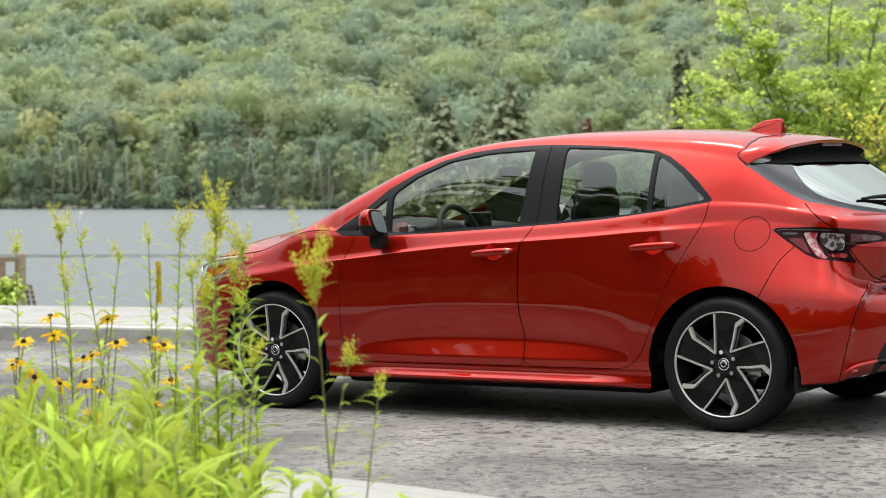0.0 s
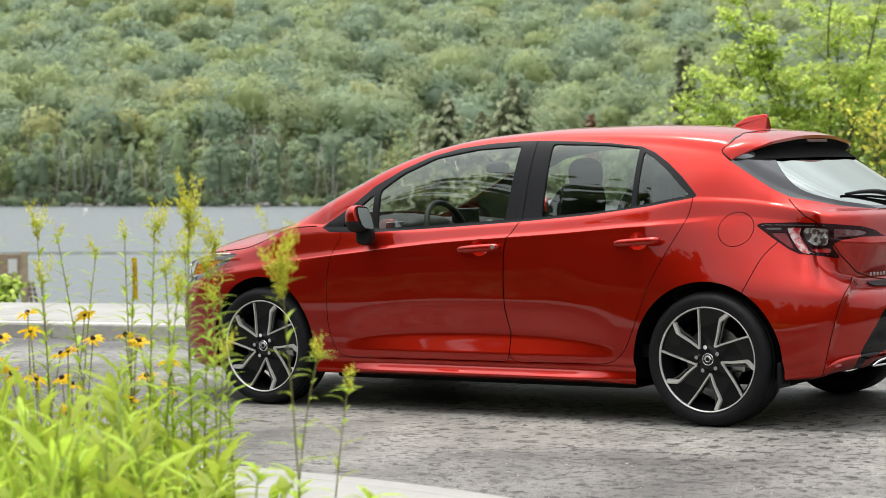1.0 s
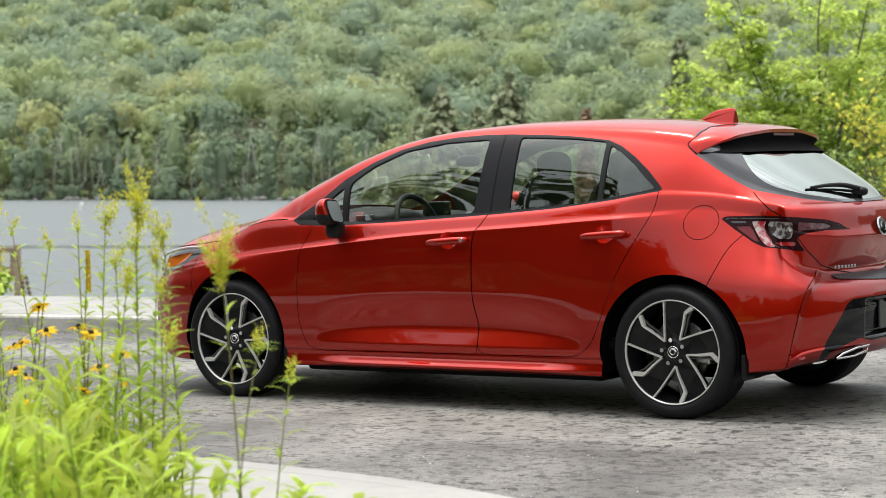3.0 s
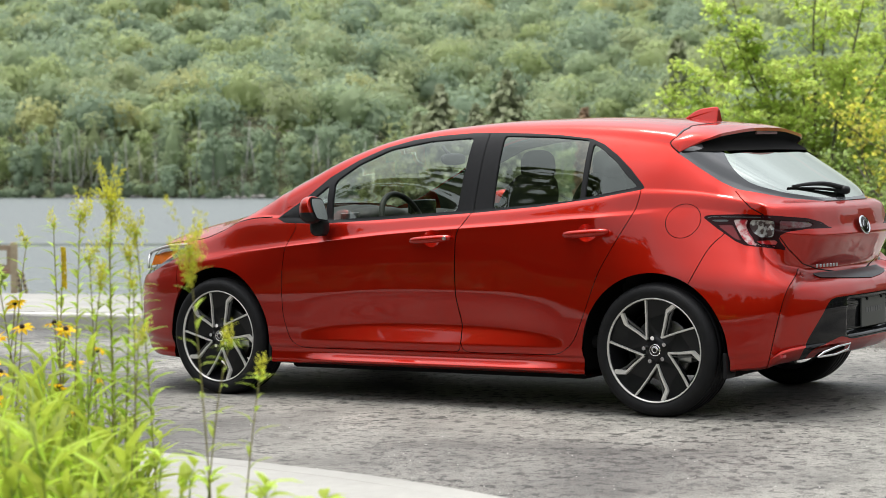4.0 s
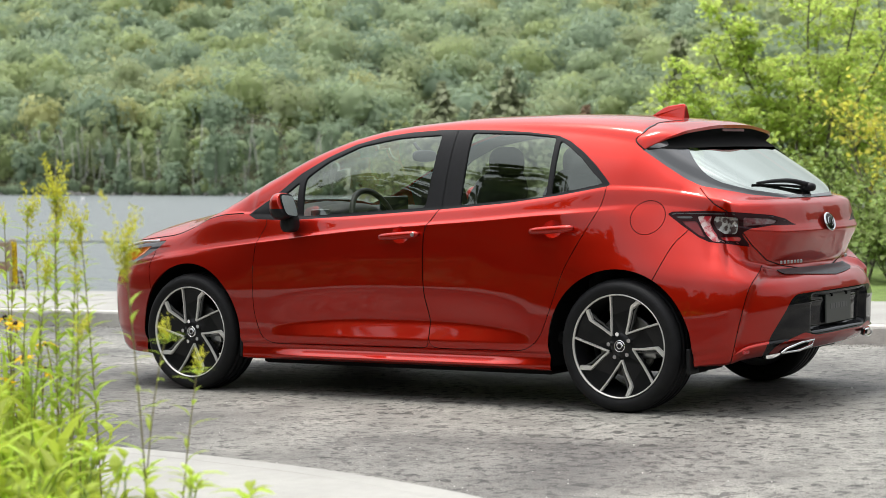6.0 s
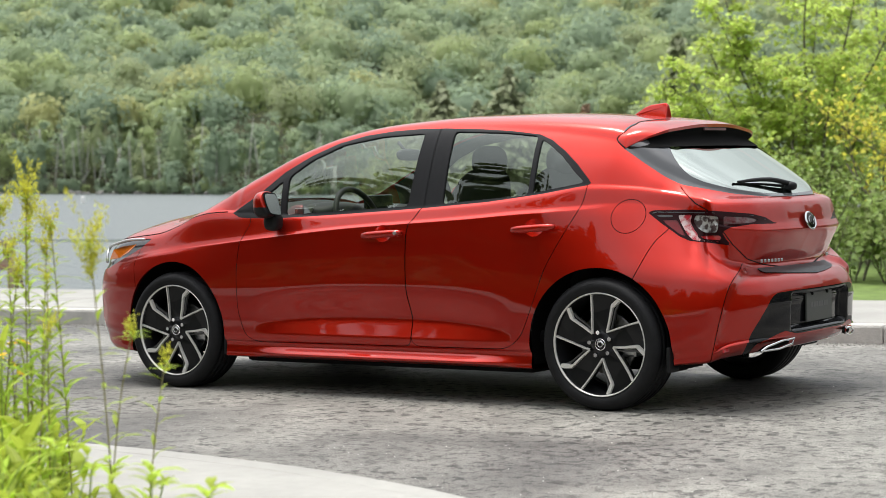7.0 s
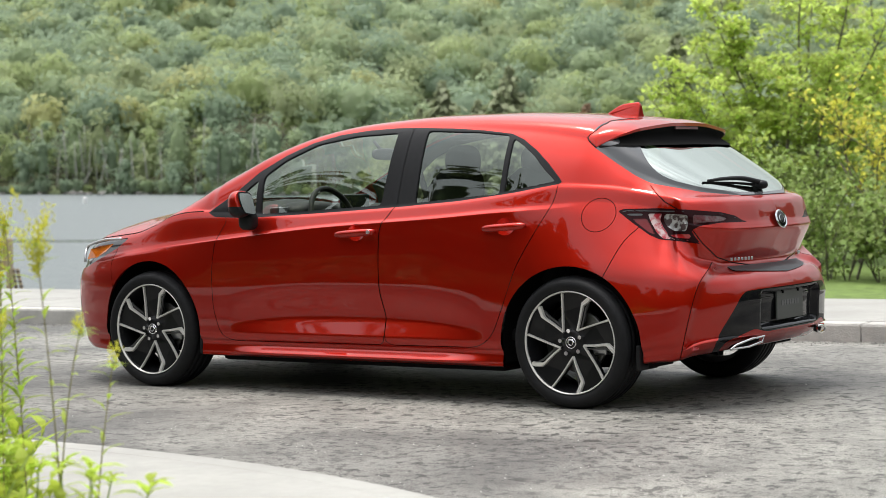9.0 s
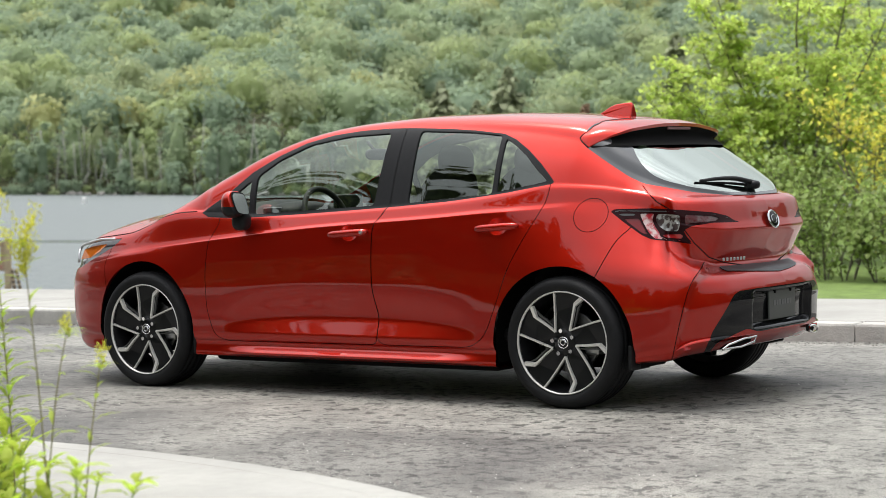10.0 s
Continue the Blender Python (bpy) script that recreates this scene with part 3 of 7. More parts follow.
# ---- car parts ----
def cut(shell, g):
    """Splits a shell along g = 0; gives the side where g < 0 and the rest."""
    v, n, t = shell
    if len(t) == 0:
        return shell, shell
    s = g < 0
    k = s[t].sum(1)
    inner, outer, mixed = t[k == 3], t[k == 0], t[(k > 0) & (k < 3)]
    if len(mixed):
        lone = np.where((s[mixed].sum(1) == 1)[:, None], s[mixed], ~s[mixed]).argmax(1)
        r = np.arange(len(mixed))
        a, b, c = mixed[r, lone], mixed[r, (lone + 1) % 3], mixed[r, (lone + 2) % 3]
        fb, fc = g[a] / (g[a] - g[b]), g[a] / (g[a] - g[c])
        ab, ac = v[a] + (v[b] - v[a]) * fb[:, None], v[a] + (v[c] - v[a]) * fc[:, None]
        nab, nac = n[a] + (n[b] - n[a]) * fb[:, None], n[a] + (n[c] - n[a]) * fc[:, None]
        i = len(v) + r
        j = i + len(mixed)
        v, n = np.vstack([v, ab, ac]), np.vstack([n, nab, nac])
        tip, q1, q2 = np.stack([a, i, j], 1), np.stack([i, b, c], 1), np.stack([i, c, j], 1)
        tin = s[a]
        inner = np.vstack([inner, tip[tin], q1[~tin], q2[~tin]])
        outer = np.vstack([outer, tip[~tin], q1[tin], q2[tin]])
    return tidy([v, n, inner]), tidy([v, n, outer])


def finer(shell):
    """Each triangle split into four."""
    v, n, t = shell
    a, b, c = t[:, 0], t[:, 1], t[:, 2]
    k, m = len(v), len(t)
    mid = [(v[p] + v[q]) / 2 for p, q in ((a, b), (b, c), (c, a))]
    nrm = [(n[p] + n[q]) / 2 for p, q in ((a, b), (b, c), (c, a))]
    x, y, z = k + np.arange(m), k + m + np.arange(m), k + 2 * m + np.arange(m)
    tri = np.vstack([np.stack(q, 1) for q in ((a, x, z), (x, b, y), (z, y, c), (x, y, z))])
    return [np.vstack([v] + mid), np.vstack([n] + nrm), tri]


def tidy(shell):
    v, n, t = shell
    used = np.unique(t)
    back = np.full(len(v), -1)
    back[used] = np.arange(len(used))
    return [v[used], n[used], back[t]]


def to_line(p, line, closed=False):
    """Distance of points p from a line of points; below zero inside a closed one."""
    a = np.asarray(line, float)
    b = np.roll(a, -1, 0) if closed else a[1:]
    a = a if closed else a[:-1]
    best = np.full(len(p), 1e9)
    inside = np.zeros(len(p), bool)
    for (ax, ay), (bx, by) in zip(a, b):
        dx, dy = bx - ax, by - ay
        px, py = p[:, 0] - ax, p[:, 1] - ay
        f = np.clip((px * dx + py * dy) / max(dx * dx + dy * dy, 1e-12), 0, 1)
        best = np.minimum(best, (px - f * dx) ** 2 + (py - f * dy) ** 2)
        if closed and ay != by:
            inside ^= ((ay > p[:, 1]) != (by > p[:, 1])) & (p[:, 0] < dx * (p[:, 1] - ay) / dy + ax)
    d = np.sqrt(best)
    return np.where(inside, -d, d) if closed else d


def off_line(p, line):
    # signed distance from an open line: minus on its right, plus beyond its ends
    a = np.asarray(line, float)
    best, sign = np.full(len(p), 1e9), np.ones(len(p))
    for k, ((ax, ay), (bx, by)) in enumerate(zip(a[:-1], a[1:])):
        dx, dy = bx - ax, by - ay
        px, py = p[:, 0] - ax, p[:, 1] - ay
        f0 = (px * dx + py * dy) / max(dx * dx + dy * dy, 1e-12)
        f = np.clip(f0, 0, 1)
        d = (px - f * dx) ** 2 + (py - f * dy) ** 2
        s = np.where(dx * py - dy * px < 0, -1.0, 1.0)
        if k == 0:
            s = np.where(f0 < 0, 1.0, s)
        if k == len(a) - 2:
            s = np.where(f0 > 1, 1.0, s)
        near = d < best
        best, sign = np.where(near, d, best), np.where(near, s, sign)
    return np.sqrt(best) * sign


def rounded(poly, r=0.02, n=4):
    """A polygon with its corners rounded."""
    p = np.asarray(poly, float)
    out = []
    for i in range(len(p)):
        a, b, c = p[i - 1], p[i], p[(i + 1) % len(p)]
        u, w = a - b, c - b
        k1, k2 = min(r, np.linalg.norm(u) * 0.45), min(r, np.linalg.norm(w) * 0.45)
        s, e = b + u / np.linalg.norm(u) * k1, b + w / np.linalg.norm(w) * k2
        for t in np.linspace(0, 1, n):
            out.append((1 - t) ** 2 * s + 2 * t * (1 - t) * b + t * t * e)
    return np.array(out)


def side(v):
    return v[:, [0, 2]]


def slant(v):
    """The tail's corner seen obliquely: along and up."""
    return np.stack([0.83 * v[:, 0] + 0.557 * v[:, 1], v[:, 2]], 1)


def mirrored(shell):
    k = np.array([1, -1, 1])
    return [shell[0] * k, shell[1] * k, shell[2][:, ::-1]]


def both(shell):
    m = mirrored(shell)
    return [np.vstack([shell[0], m[0]]), np.vstack([shell[1], m[1]]), np.vstack([shell[2], m[2] + len(shell[0])])]


def sunk(shell, d):
    return [shell[0] - shell[1] * d, shell[1], shell[2]]


def pieces_of(shell, least=4):
    """The separate pieces of a shell, slivers left out."""
    v, n, t = shell
    _, same = np.unique(np.round(v, 5), axis=0, return_inverse=True)
    lab = np.arange(same.max() + 1)
    tt = same.ravel()[t]
    while True:
        low = lab[tt].min(1)
        new_lab = lab.copy()
        for k in range(3):
            np.minimum.at(new_lab, tt[:, k], low)
        new_lab = new_lab[new_lab]
        if (new_lab == lab).all():
            break
        lab = new_lab
    mine = lab[tt[:, 0]]
    ids, count = np.unique(mine, return_counts=True)
    return [tidy([v, n, t[mine == i]]) for i, c in zip(ids, count) if c >= least]


def skin_part(name, shell, mat, parent, label=""):
    return mesh_object(name, shell[0], shell[2], mat, parent, label, normals=shell[1])


DLO_TOP = [(-0.935, 0.944), (-0.789, 1.039), (-0.642, 1.156), (-0.485, 1.239), (-0.327, 1.300), (-0.16, 1.337), (0.013, 1.355), (0.187, 1.362), (0.331, 1.360), (0.544, 1.350),
           (0.719, 1.336), (0.894, 1.314), (0.972, 1.284), (1.058, 1.230), (1.143, 1.162), (1.212, 1.094), (1.232, 1.070)]
DLO_LOW = [(1.212, 1.062), (0.991, 1.026), (0.674, 0.989), (0.341, 0.965), (-0.007, 0.945), (-0.368, 0.927), (-0.668, 0.914), (-0.88, 0.921)]
FRONT_GLASS = rounded([(-0.597, 1.133), (-0.473, 1.216), (-0.284, 1.292), (-0.044, 1.328), (0.215, 1.338), (0.200, 0.972), (-0.577, 0.934)], 0.02)
CORNER_GLASS = rounded([(-0.80, 0.945), (-0.735, 1.035), (-0.632, 1.115), (-0.612, 0.935)], 0.015)
REAR_GLASS = rounded([(0.394, 1.343), (0.694, 1.328), (0.886, 1.307), (0.900, 1.020), (0.409, 0.982)], 0.018)
QUARTER_GLASS = rounded([(0.913, 1.292), (0.968, 1.262), (1.050, 1.205), (1.13, 1.13), (1.196, 1.076), (0.925, 1.029)], 0.012)
FRONT_DOOR = rounded([(-0.782, 0.905), (-0.846, 0.816), (-0.868, 0.636), (-0.866, 0.424), (-0.822, 0.300), (-0.755, 0.266), (0.248, 0.272), (0.232, 0.417), (0.222, 0.645), (0.228, 0.871),
                      (0.299, 0.969), (0.300, 1.352), (0.0, 1.349), (-0.33, 1.293), (-0.64, 1.147), (-0.79, 1.03), (-0.85, 0.955)], 0.05)
REAR_DOOR = rounded([(0.250, 0.272), (0.234, 0.417), (0.224, 0.645), (0.230, 0.871), (0.301, 0.969), (0.302, 1.352), (0.54, 1.346), (0.89, 1.31), (1.05, 1.228), (1.223, 1.075),
                     (1.201, 0.96), (1.04, 0.679), (0.945, 0.45), (0.885, 0.325), (0.80, 0.276)], 0.05)
TAIL_LAMP = rounded([(0.856, 0.930), (0.880, 0.940), (1.041, 0.941), (1.183, 0.931), (1.336, 0.915), (1.412, 0.895), (1.446, 0.874), (1.485, 0.863), (1.333, 0.866), (1.226, 0.854), (1.188, 0.834),
                     (1.206, 0.804), (1.238, 0.768), (1.143, 0.783), (1.038, 0.796), (0.992, 0.818), (0.914, 0.879)], 0.008)
GATE = np.array([(0.70, 1.30), (0.724, 1.275), (0.755, 1.233), (0.856, 1.155), (0.944, 1.091), (1.012, 1.050), (1.036, 1.010), (1.071, 0.970), (1.125, 0.936), (1.182, 0.850), (1.240, 0.774),
                 (1.317, 0.702), (1.406, 0.670), (1.52, 0.650), (1.95, 0.648), (1.95, 1.6), (0.70, 1.6)])
REAR_SCREEN = rounded([(0.730, 1.290), (0.763, 1.235), (0.863, 1.157), (0.950, 1.093), (1.020, 1.056), (1.127, 1.036), (1.262, 1.009), (1.436, 0.990), (1.62, 0.986), (1.9, 0.986), (1.9, 1.5), (0.74, 1.5)], 0.02)
CLEAR = rounded([(0.985, 1.5), (0.985, 1.25), (0.992, 1.206), (1.006, 1.168), (1.032, 1.128), (1.072, 1.092), (1.130, 1.066), (1.266, 1.031), (1.44, 1.006), (1.62, 0.999), (1.9, 0.999), (1.9, 1.5)], 0.03)
DIFFUSER = rounded([(1.446, 0.543), (1.565, 0.548), (1.95, 0.548), (1.95, 0.345), (1.555, 0.340), (1.49, 0.362), (1.420, 0.340), (1.332, 0.305), (1.262, 0.20), (1.250, 0.20), (1.305, 0.357),
                    (1.376, 0.458), (1.415, 0.520)], 0.02)
HEADLAMP = rounded([(-1.525, 0.808), (-1.60, 0.757), (-1.75, 0.692), (-1.87, 0.645), (-2.08, 0.615), (-2.3, 0.62), (-2.3, 0.70), (-2.10, 0.735), (-1.90, 0.772), (-1.70, 0.800)], 0.012)
FOLD = spline([(1.318, 0.700), (1.260, 0.652), (1.202, 0.585), (1.155, 0.443), (1.118, 0.27), (1.09, 0.10)], 34)
BUMPER_SEAM = spline([(0.975, 0.89), (0.945, 0.852), (0.87, 0.785), (0.785, 0.655), (0.70, 0.50)], 16)
SCREEN_X, SCREEN_W = [-1.22, -1.05, -0.8, -0.5, -0.2, 0.0], [0.675, 0.715, 0.690, 0.625, 0.575, 0.56]
FRONT_SEAM = np.array([(-1.60, 0.78), (-1.622, 0.66), (-1.57, 0.46)])
FUEL = [(1.436 + 0.079 * math.cos(a), 0.914 + 0.079 * math.sin(a)) for a in np.linspace(0, 2 * math.pi, 40, endpoint=False)]


def arch(v, cx, rx, top):
    """Below zero inside a wheel opening: an arc over straight sides."""
    x, z = (v[:, 0] - cx) / rx, (v[:, 2] - 0.30) / (top - 0.30)
    return np.where(z > 0, np.sqrt(x * x + z * z) - 1, np.abs(x) - 1) * rx


M_GLASS = glass_material("clear_tinted_glass", (0.93, 0.97, 0.93), shade=0.07)
M_PRIVACY = glass_material("rear_tinted_glass", (0.66, 0.71, 0.68), shade=0.04)
M_REARGLASS = glass_material("rear_screen_glass", (0.50, 0.54, 0.52), shade=0.46)
M_FRIT = material("dark_glass_border", (0.06, 0.062, 0.065), rough=0.10, spec=0.75)
M_HEADLAMP = material("dark_headlamp_lens", (0.030, 0.030, 0.033), rough=0.08, coat=0.6)
M_LENSRED = material("red_lamp_lens", (0.50, 0.02, 0.025), rough=0.08, coat=1.0)
M_LENSCLEAR = material("clear_lamp_lens", (0.20, 0.19, 0.19), rough=0.1, coat=1.0, metal=0.3)
M_LAMPBLACK = material("dark_lamp_body", (0.022, 0.004, 0.005), rough=0.15, spec=0.12)
M_LENSDARK = material("dark_red_lens", (0.16, 0.008, 0.010), rough=0.12, spec=0.4)
M_LENSPALE = material("pink_clear_lens", (0.62, 0.46, 0.44), rough=0.10, coat=0.6, vary=0.1, scale=24, second=(0.46, 0.03, 0.045), ramp=(0.44, 0.56))
M_LENSGREY = material("grey_red_lens", (0.17, 0.11, 0.11), rough=0.12, vary=0.2, scale=22, second=(0.12, 0.02, 0.025), ramp=(0.42, 0.58))
M_LAMPBOWL = material("lamp_bowl", (0.60, 0.59, 0.57), rough=0.25, metal=0.3, vary=0.2, scale=34, second=(0.10, 0.07, 0.07), ramp=(0.44, 0.54))
M_AMBER = material("amber_lamp_lens", (0.55, 0.13, 0.01), rough=0.08, coat=1.0)
M_MIRROR = material("mirror_glass", (0.9, 0.9, 0.9), rough=0.0, metal=1.0)
M_CLOTH = material("dark_seat_cloth", (0.008, 0.008, 0.009), rough=0.9)
M_DASH = material("dark_grey_dashboard", (0.013, 0.013, 0.014), rough=0.55, spec=0.3)
M_SCREEN = material("dark_display", (0.02, 0.025, 0.02), rough=0.08)
M_SILVER = material("silver_trim", (0.5, 0.5, 0.5), rough=0.3, metal=0.9)

car = new("hatchback_car")
car.matrix_world = lot(Matrix())
tagged(car, "glossy red five-door hatchback parked on worn asphalt", "car")


def flush(shell):
    n = shell[1]
    mid = np.abs(shell[0][:, 1]) < 1e-4
    n[mid, 1] = 0
    n /= np.maximum(np.linalg.norm(n, axis=1), 1e-9)[:, None]
    return shell


def build_skin():
    s = flush(car_skin())
    for cx, rx, top in ((-1.315, 0.352, 0.686), (1.315, 0.374, 0.676)):
        s = cut(s, arch(s[0], cx, rx, top))[1]
    # side windows
    dlo, s = cut(s, np.where(s[0][:, 2] > 0.88, to_line(side(s[0]), np.array(DLO_TOP + DLO_LOW), True), 1.0))
    glass = []
    for poly, mat, label in ((CORNER_GLASS, M_GLASS, ""), (FRONT_GLASS, M_GLASS, "clear front door glass"), (REAR_GLASS, M_PRIVACY, "darker rear door glass"), (QUARTER_GLASS, M_PRIVACY, "small dark quarter glass")):
        g, dlo = cut(dlo, to_line(side(dlo[0]), poly, True))
        glass.append((sunk(g, 0.006), mat, label))
    seam_shells = []
    # cups behind the door handles
    for cx, cz in ((0.085, 0.838), (0.970, 0.865)):
        r = lambda v: np.stack([(v[:, 0] - cx) / 0.052, np.zeros(len(v)), (v[:, 2] - cz) / 0.043], 1)
        cup, s = cut(s, np.linalg.norm(r(s[0]), axis=1) - 1)
        cup = finer(finer(cup))
        q = r(cup[0])
        n = cup[1] - q * np.array([2 * 0.012 / 0.052, 0, 2 * 0.012 / 0.043])
        n /= np.linalg.norm(n, axis=1)[:, None]
        cup = [cup[0] - cup[1] * (0.012 * (1 - (q * q).sum(1)))[:, None], n, cup[2]]
        s = [np.vstack([s[0], cup[0]]), np.vstack([s[1], cup[1]]), np.vstack([s[2], cup[2] + len(s[0])])]
    # the bumper's corner steps in along a fold
    d = off_line(slant(s[0]), FOLD)
    on = ((s[0][:, 0] > 1.7) & (s[0][:, 2] < 0.70) & (d > 0)) * np.clip((0.70 - s[0][:, 2]) / 0.05, 0, 1) * np.clip((s[0][:, 2] - 0.26) / 0.08, 0, 1)
    depth = 0.026 * np.clip(d / 0.040, 0, 1) * np.clip(1 - (d - 0.045) / 0.28, 0, 1) * on
    lean = 0.75 * np.clip(1.4 - np.abs(d - 0.022) / 0.024, 0, 1) * on
    s[1] = s[1] + np.array([0.83, 0.557, 0.0])[None] * lean[:, None]
    s[1] /= np.linalg.norm(s[1], axis=1)[:, None]
    s[0] = s[0] - s[1] * depth[:, None]
    # lamps
    tl = (s[0][:, 0] > 1.4)
    lamp, s = cut(s, np.where(tl, to_line(slant(s[0]), TAIL_LAMP, True), 1.0))
    hl = (s[0][:, 0] < -1.45)
    head, s = cut(s, np.where(hl, to_line(side(s[0]), HEADLAMP, True), 1.0))
    # rear screen
    rs = (s[0][:, 0] > 1.32) & (s[0][:, 2] > 0.95)
    screen, s = cut(s, np.where(rs, to_line(slant(s[0]), REAR_SCREEN, True), 1.0))
    clear, frit = cut(screen, to_line(slant(screen[0]), CLEAR, True))
    low = (s[0][:, 0] > 1.8) & (s[0][:, 2] < 0.58)
    diffuser, s = cut(s, np.where(low, to_line(slant(s[0]), DIFFUSER, True), 1.0))
    pad, s = cut(s, np.where((s[0][:, 0] > 1.9) & (s[0][:, 2] < 0.7), np.maximum(np.maximum(0.612 + 0.05 * np.abs(s[0][:, 1]) - s[0][:, 2], s[0][:, 2] - 0.652), np.abs(s[0][:, 1]) - 0.40), 1.0))

    def seam(s, dist, wide=0.0026, where=None):
        away = None
        if where is not None:
            m = where(s[0])[s[2]].all(1)
            away, s = tidy([s[0], s[1], s[2][~m]]), tidy([s[0], s[1], s[2][m]])
        inner, rest = cut(s, dist(s) + wide)
        line, outer = cut(rest, dist(rest) - wide)
        seam_shells.append(sunk(line, 0.007))
        parts = [inner, outer] + ([away] if away else [])
        k = np.cumsum([0] + [len(p[0]) for p in parts])
        return [np.vstack([p[0] for p in parts]), np.vstack([p[1] for p in parts]), np.vstack([p[2] + o for p, o in zip(parts, k)])]

    s = seam(s, lambda q: to_line(side(q[0]), FRONT_DOOR, True), 0.0018)
    s = seam(s, lambda q: to_line(side(q[0]), REAR_DOOR, True), 0.0018)
    dlo = seam(dlo, lambda q: off_line(side(q[0]), np.array([(0.300, 0.9), (0.300, 1.5)])), 0.0018)
    s = seam(s, lambda q: off_line(slant(q[0]), GATE[3:-2]), where=lambda v: (v[:, 0] > 1.26) & (v[:, 2] < 1.05) & (np.abs(off_line(slant(v), GATE[3:-2])) < 0.05))
    s = seam(s, lambda q: np.where(q[0][:, 1] < -0.5, to_line(side(q[0]), FUEL, True), 1.0), 0.0015)
    s = seam(s, lambda q: off_line(slant(q[0]), FOLD), 0.002, lambda v: (v[:, 0] > 1.7) & (v[:, 2] < 0.69) & (np.abs(off_line(slant(v), FOLD)) < 0.05))
    s = seam(s, lambda q: off_line(slant(q[0]), BUMPER_SEAM), 0.0018, lambda v: (v[:, 0] > 1.4) & (v[:, 2] < 0.9) & (np.abs(off_line(slant(v), BUMPER_SEAM)) < 0.05))
    s = seam(s, lambda q: q[0][:, 2] - hermite(BELT_X, BELT_Z, q[0][:, 0]) - 0.004, 0.003, lambda v: v[:, 0] < -0.97)
    s = seam(s, lambda q: off_line(side(q[0]), FRONT_SEAM), 0.002, lambda v: (v[:, 2] < 0.9) & (np.abs(off_line(side(v), FRONT_SEAM)) < 0.05))
    # the windscreen's edge along the pillars
    v = s[0]
    g = np.where((v[:, 0] > -1.26) & (v[:, 0] < -0.02) & (v[:, 2] > 0.95), np.abs(v[:, 1]) - hermite(SCREEN_X, SCREEN_W, v[:, 0]), 1.0)
    a, b = cut(s, g)
    s = [np.vstack([a[0], b[0]]), np.vstack([a[1], b[1]]), np.vstack([a[2], b[2] + len(a[0])])]
    # the panels left between the gaps
    c = s[0][s[2]].mean(1)
    cs, cl = side(c), slant(c)
    fd, rd = to_line(cs, FRONT_DOOR, True) < 0, to_line(cs, REAR_DOOR, True) < 0
    gate = (c[:, 0] > 1.28) & (to_line(cl, GATE, True) < 0)
    bonnet = (c[:, 0] < -0.95) & (c[:, 2] > hermite(BELT_X, BELT_Z, c[:, 0]))
    wide = np.abs(c[:, 1])
    zc = hermite(ROOF_X, ROOF_Z, c[:, 0])
    wind = (c[:, 0] > -1.20) & (c[:, 0] < -0.12) & (wide < hermite(SCREEN_X, SCREEN_W, c[:, 0])) & (c[:, 2] > 0.97)
    sill = (c[:, 2] < 0.262) & (c[:, 0] > -0.96) & (c[:, 0] < 0.96)
    fuel = (to_line(cs, FUEL, True) < 0) & (wide > 0.5)
    front = (c[:, 0] < -1.64) & ~bonnet
    tail = (c[:, 0] > 1.5) & (c[:, 2] < 0.9) & ((c[:, 0] - 1.63) * 1.0 > 0) & ~gate
    mask, todo = {}, np.ones(len(c), bool)
    for name, m in (("front_door", fd), ("rear_door", rd), ("tailgate", gate), ("windscreen", wind), ("bonnet", bonnet), ("side_sill", sill), ("fuel_flap", fuel), ("front_bumper", front), ("rear_bumper", tail),
                    ("front_fender", c[:, 0] < -0.7), ("roof", (c[:, 2] > 1.30) & (wide < 0.64)), ("quarter_panel", c[:, 0] > -9)):
        mask[name] = m & todo
        todo &= ~m
    one = {k: tidy([s[0], s[1], s[2][m]]) for k, m in mask.items() if m.any()}
    for name, shell in one.items():
        mat = M_GLASS if name == "windscreen" else M_RED
        if name in ("tailgate", "windscreen", "bonnet", "front_bumper", "rear_bumper", "roof"):
            skin_part(name, both(shell), mat, car)
        elif name == "fuel_flap":
            skin_part(name, shell, mat, car)
            skin_part("quarter_panel_patch", mirrored(shell), mat, car)
        else:
            skin_part(name, shell, mat, car)
            skin_part(name, mirrored(shell), mat, car)
    trim = [tidy([p[0], p[1], p[2][p[0][p[2]].mean(1)[:, 2] > 0.84]]) for k, p in one.items() if k in ("roof", "quarter_panel", "front_fender", "tailgate", "front_door", "rear_door")] + [dlo]
    n, vs, ns, ts = 0, [], [], []
    for p in trim:
        if len(p[2]):
            p = sunk(p, 0.014)
            vs.append(p[0])
            ns.append(p[1])
            ts.append(p[2] + n)
            n += len(p[0])
    skin_part("cabin_trim", both([np.vstack(vs), np.vstack(ns), np.vstack(ts)]), material("dark_cabin_trim", (0.03, 0.03, 0.03), rough=0.85), car, "dark inner trim of pillars and roof")
    for shell, mat, label in glass:
        skin_part("side_window", shell, mat, car, label)
        skin_part("side_window", mirrored(shell), mat, car, label)
    for sh in (dlo, mirrored(dlo)):
        skin_part("window_surround", sh, M_TRIM, car, "satin black window surround and pillar trim")
    for sh in seam_shells:
        for bit in pieces_of(sh) if len(sh[2]) else []:
            skin_part("panel_gap", bit, M_SEAM, car)
            skin_part("panel_gap", mirrored(bit), M_SEAM, car)
    skin_part("rear_window", both(sunk(clear, 0.003)), M_REARGLASS, car, "sloping rear window reflecting the sky")
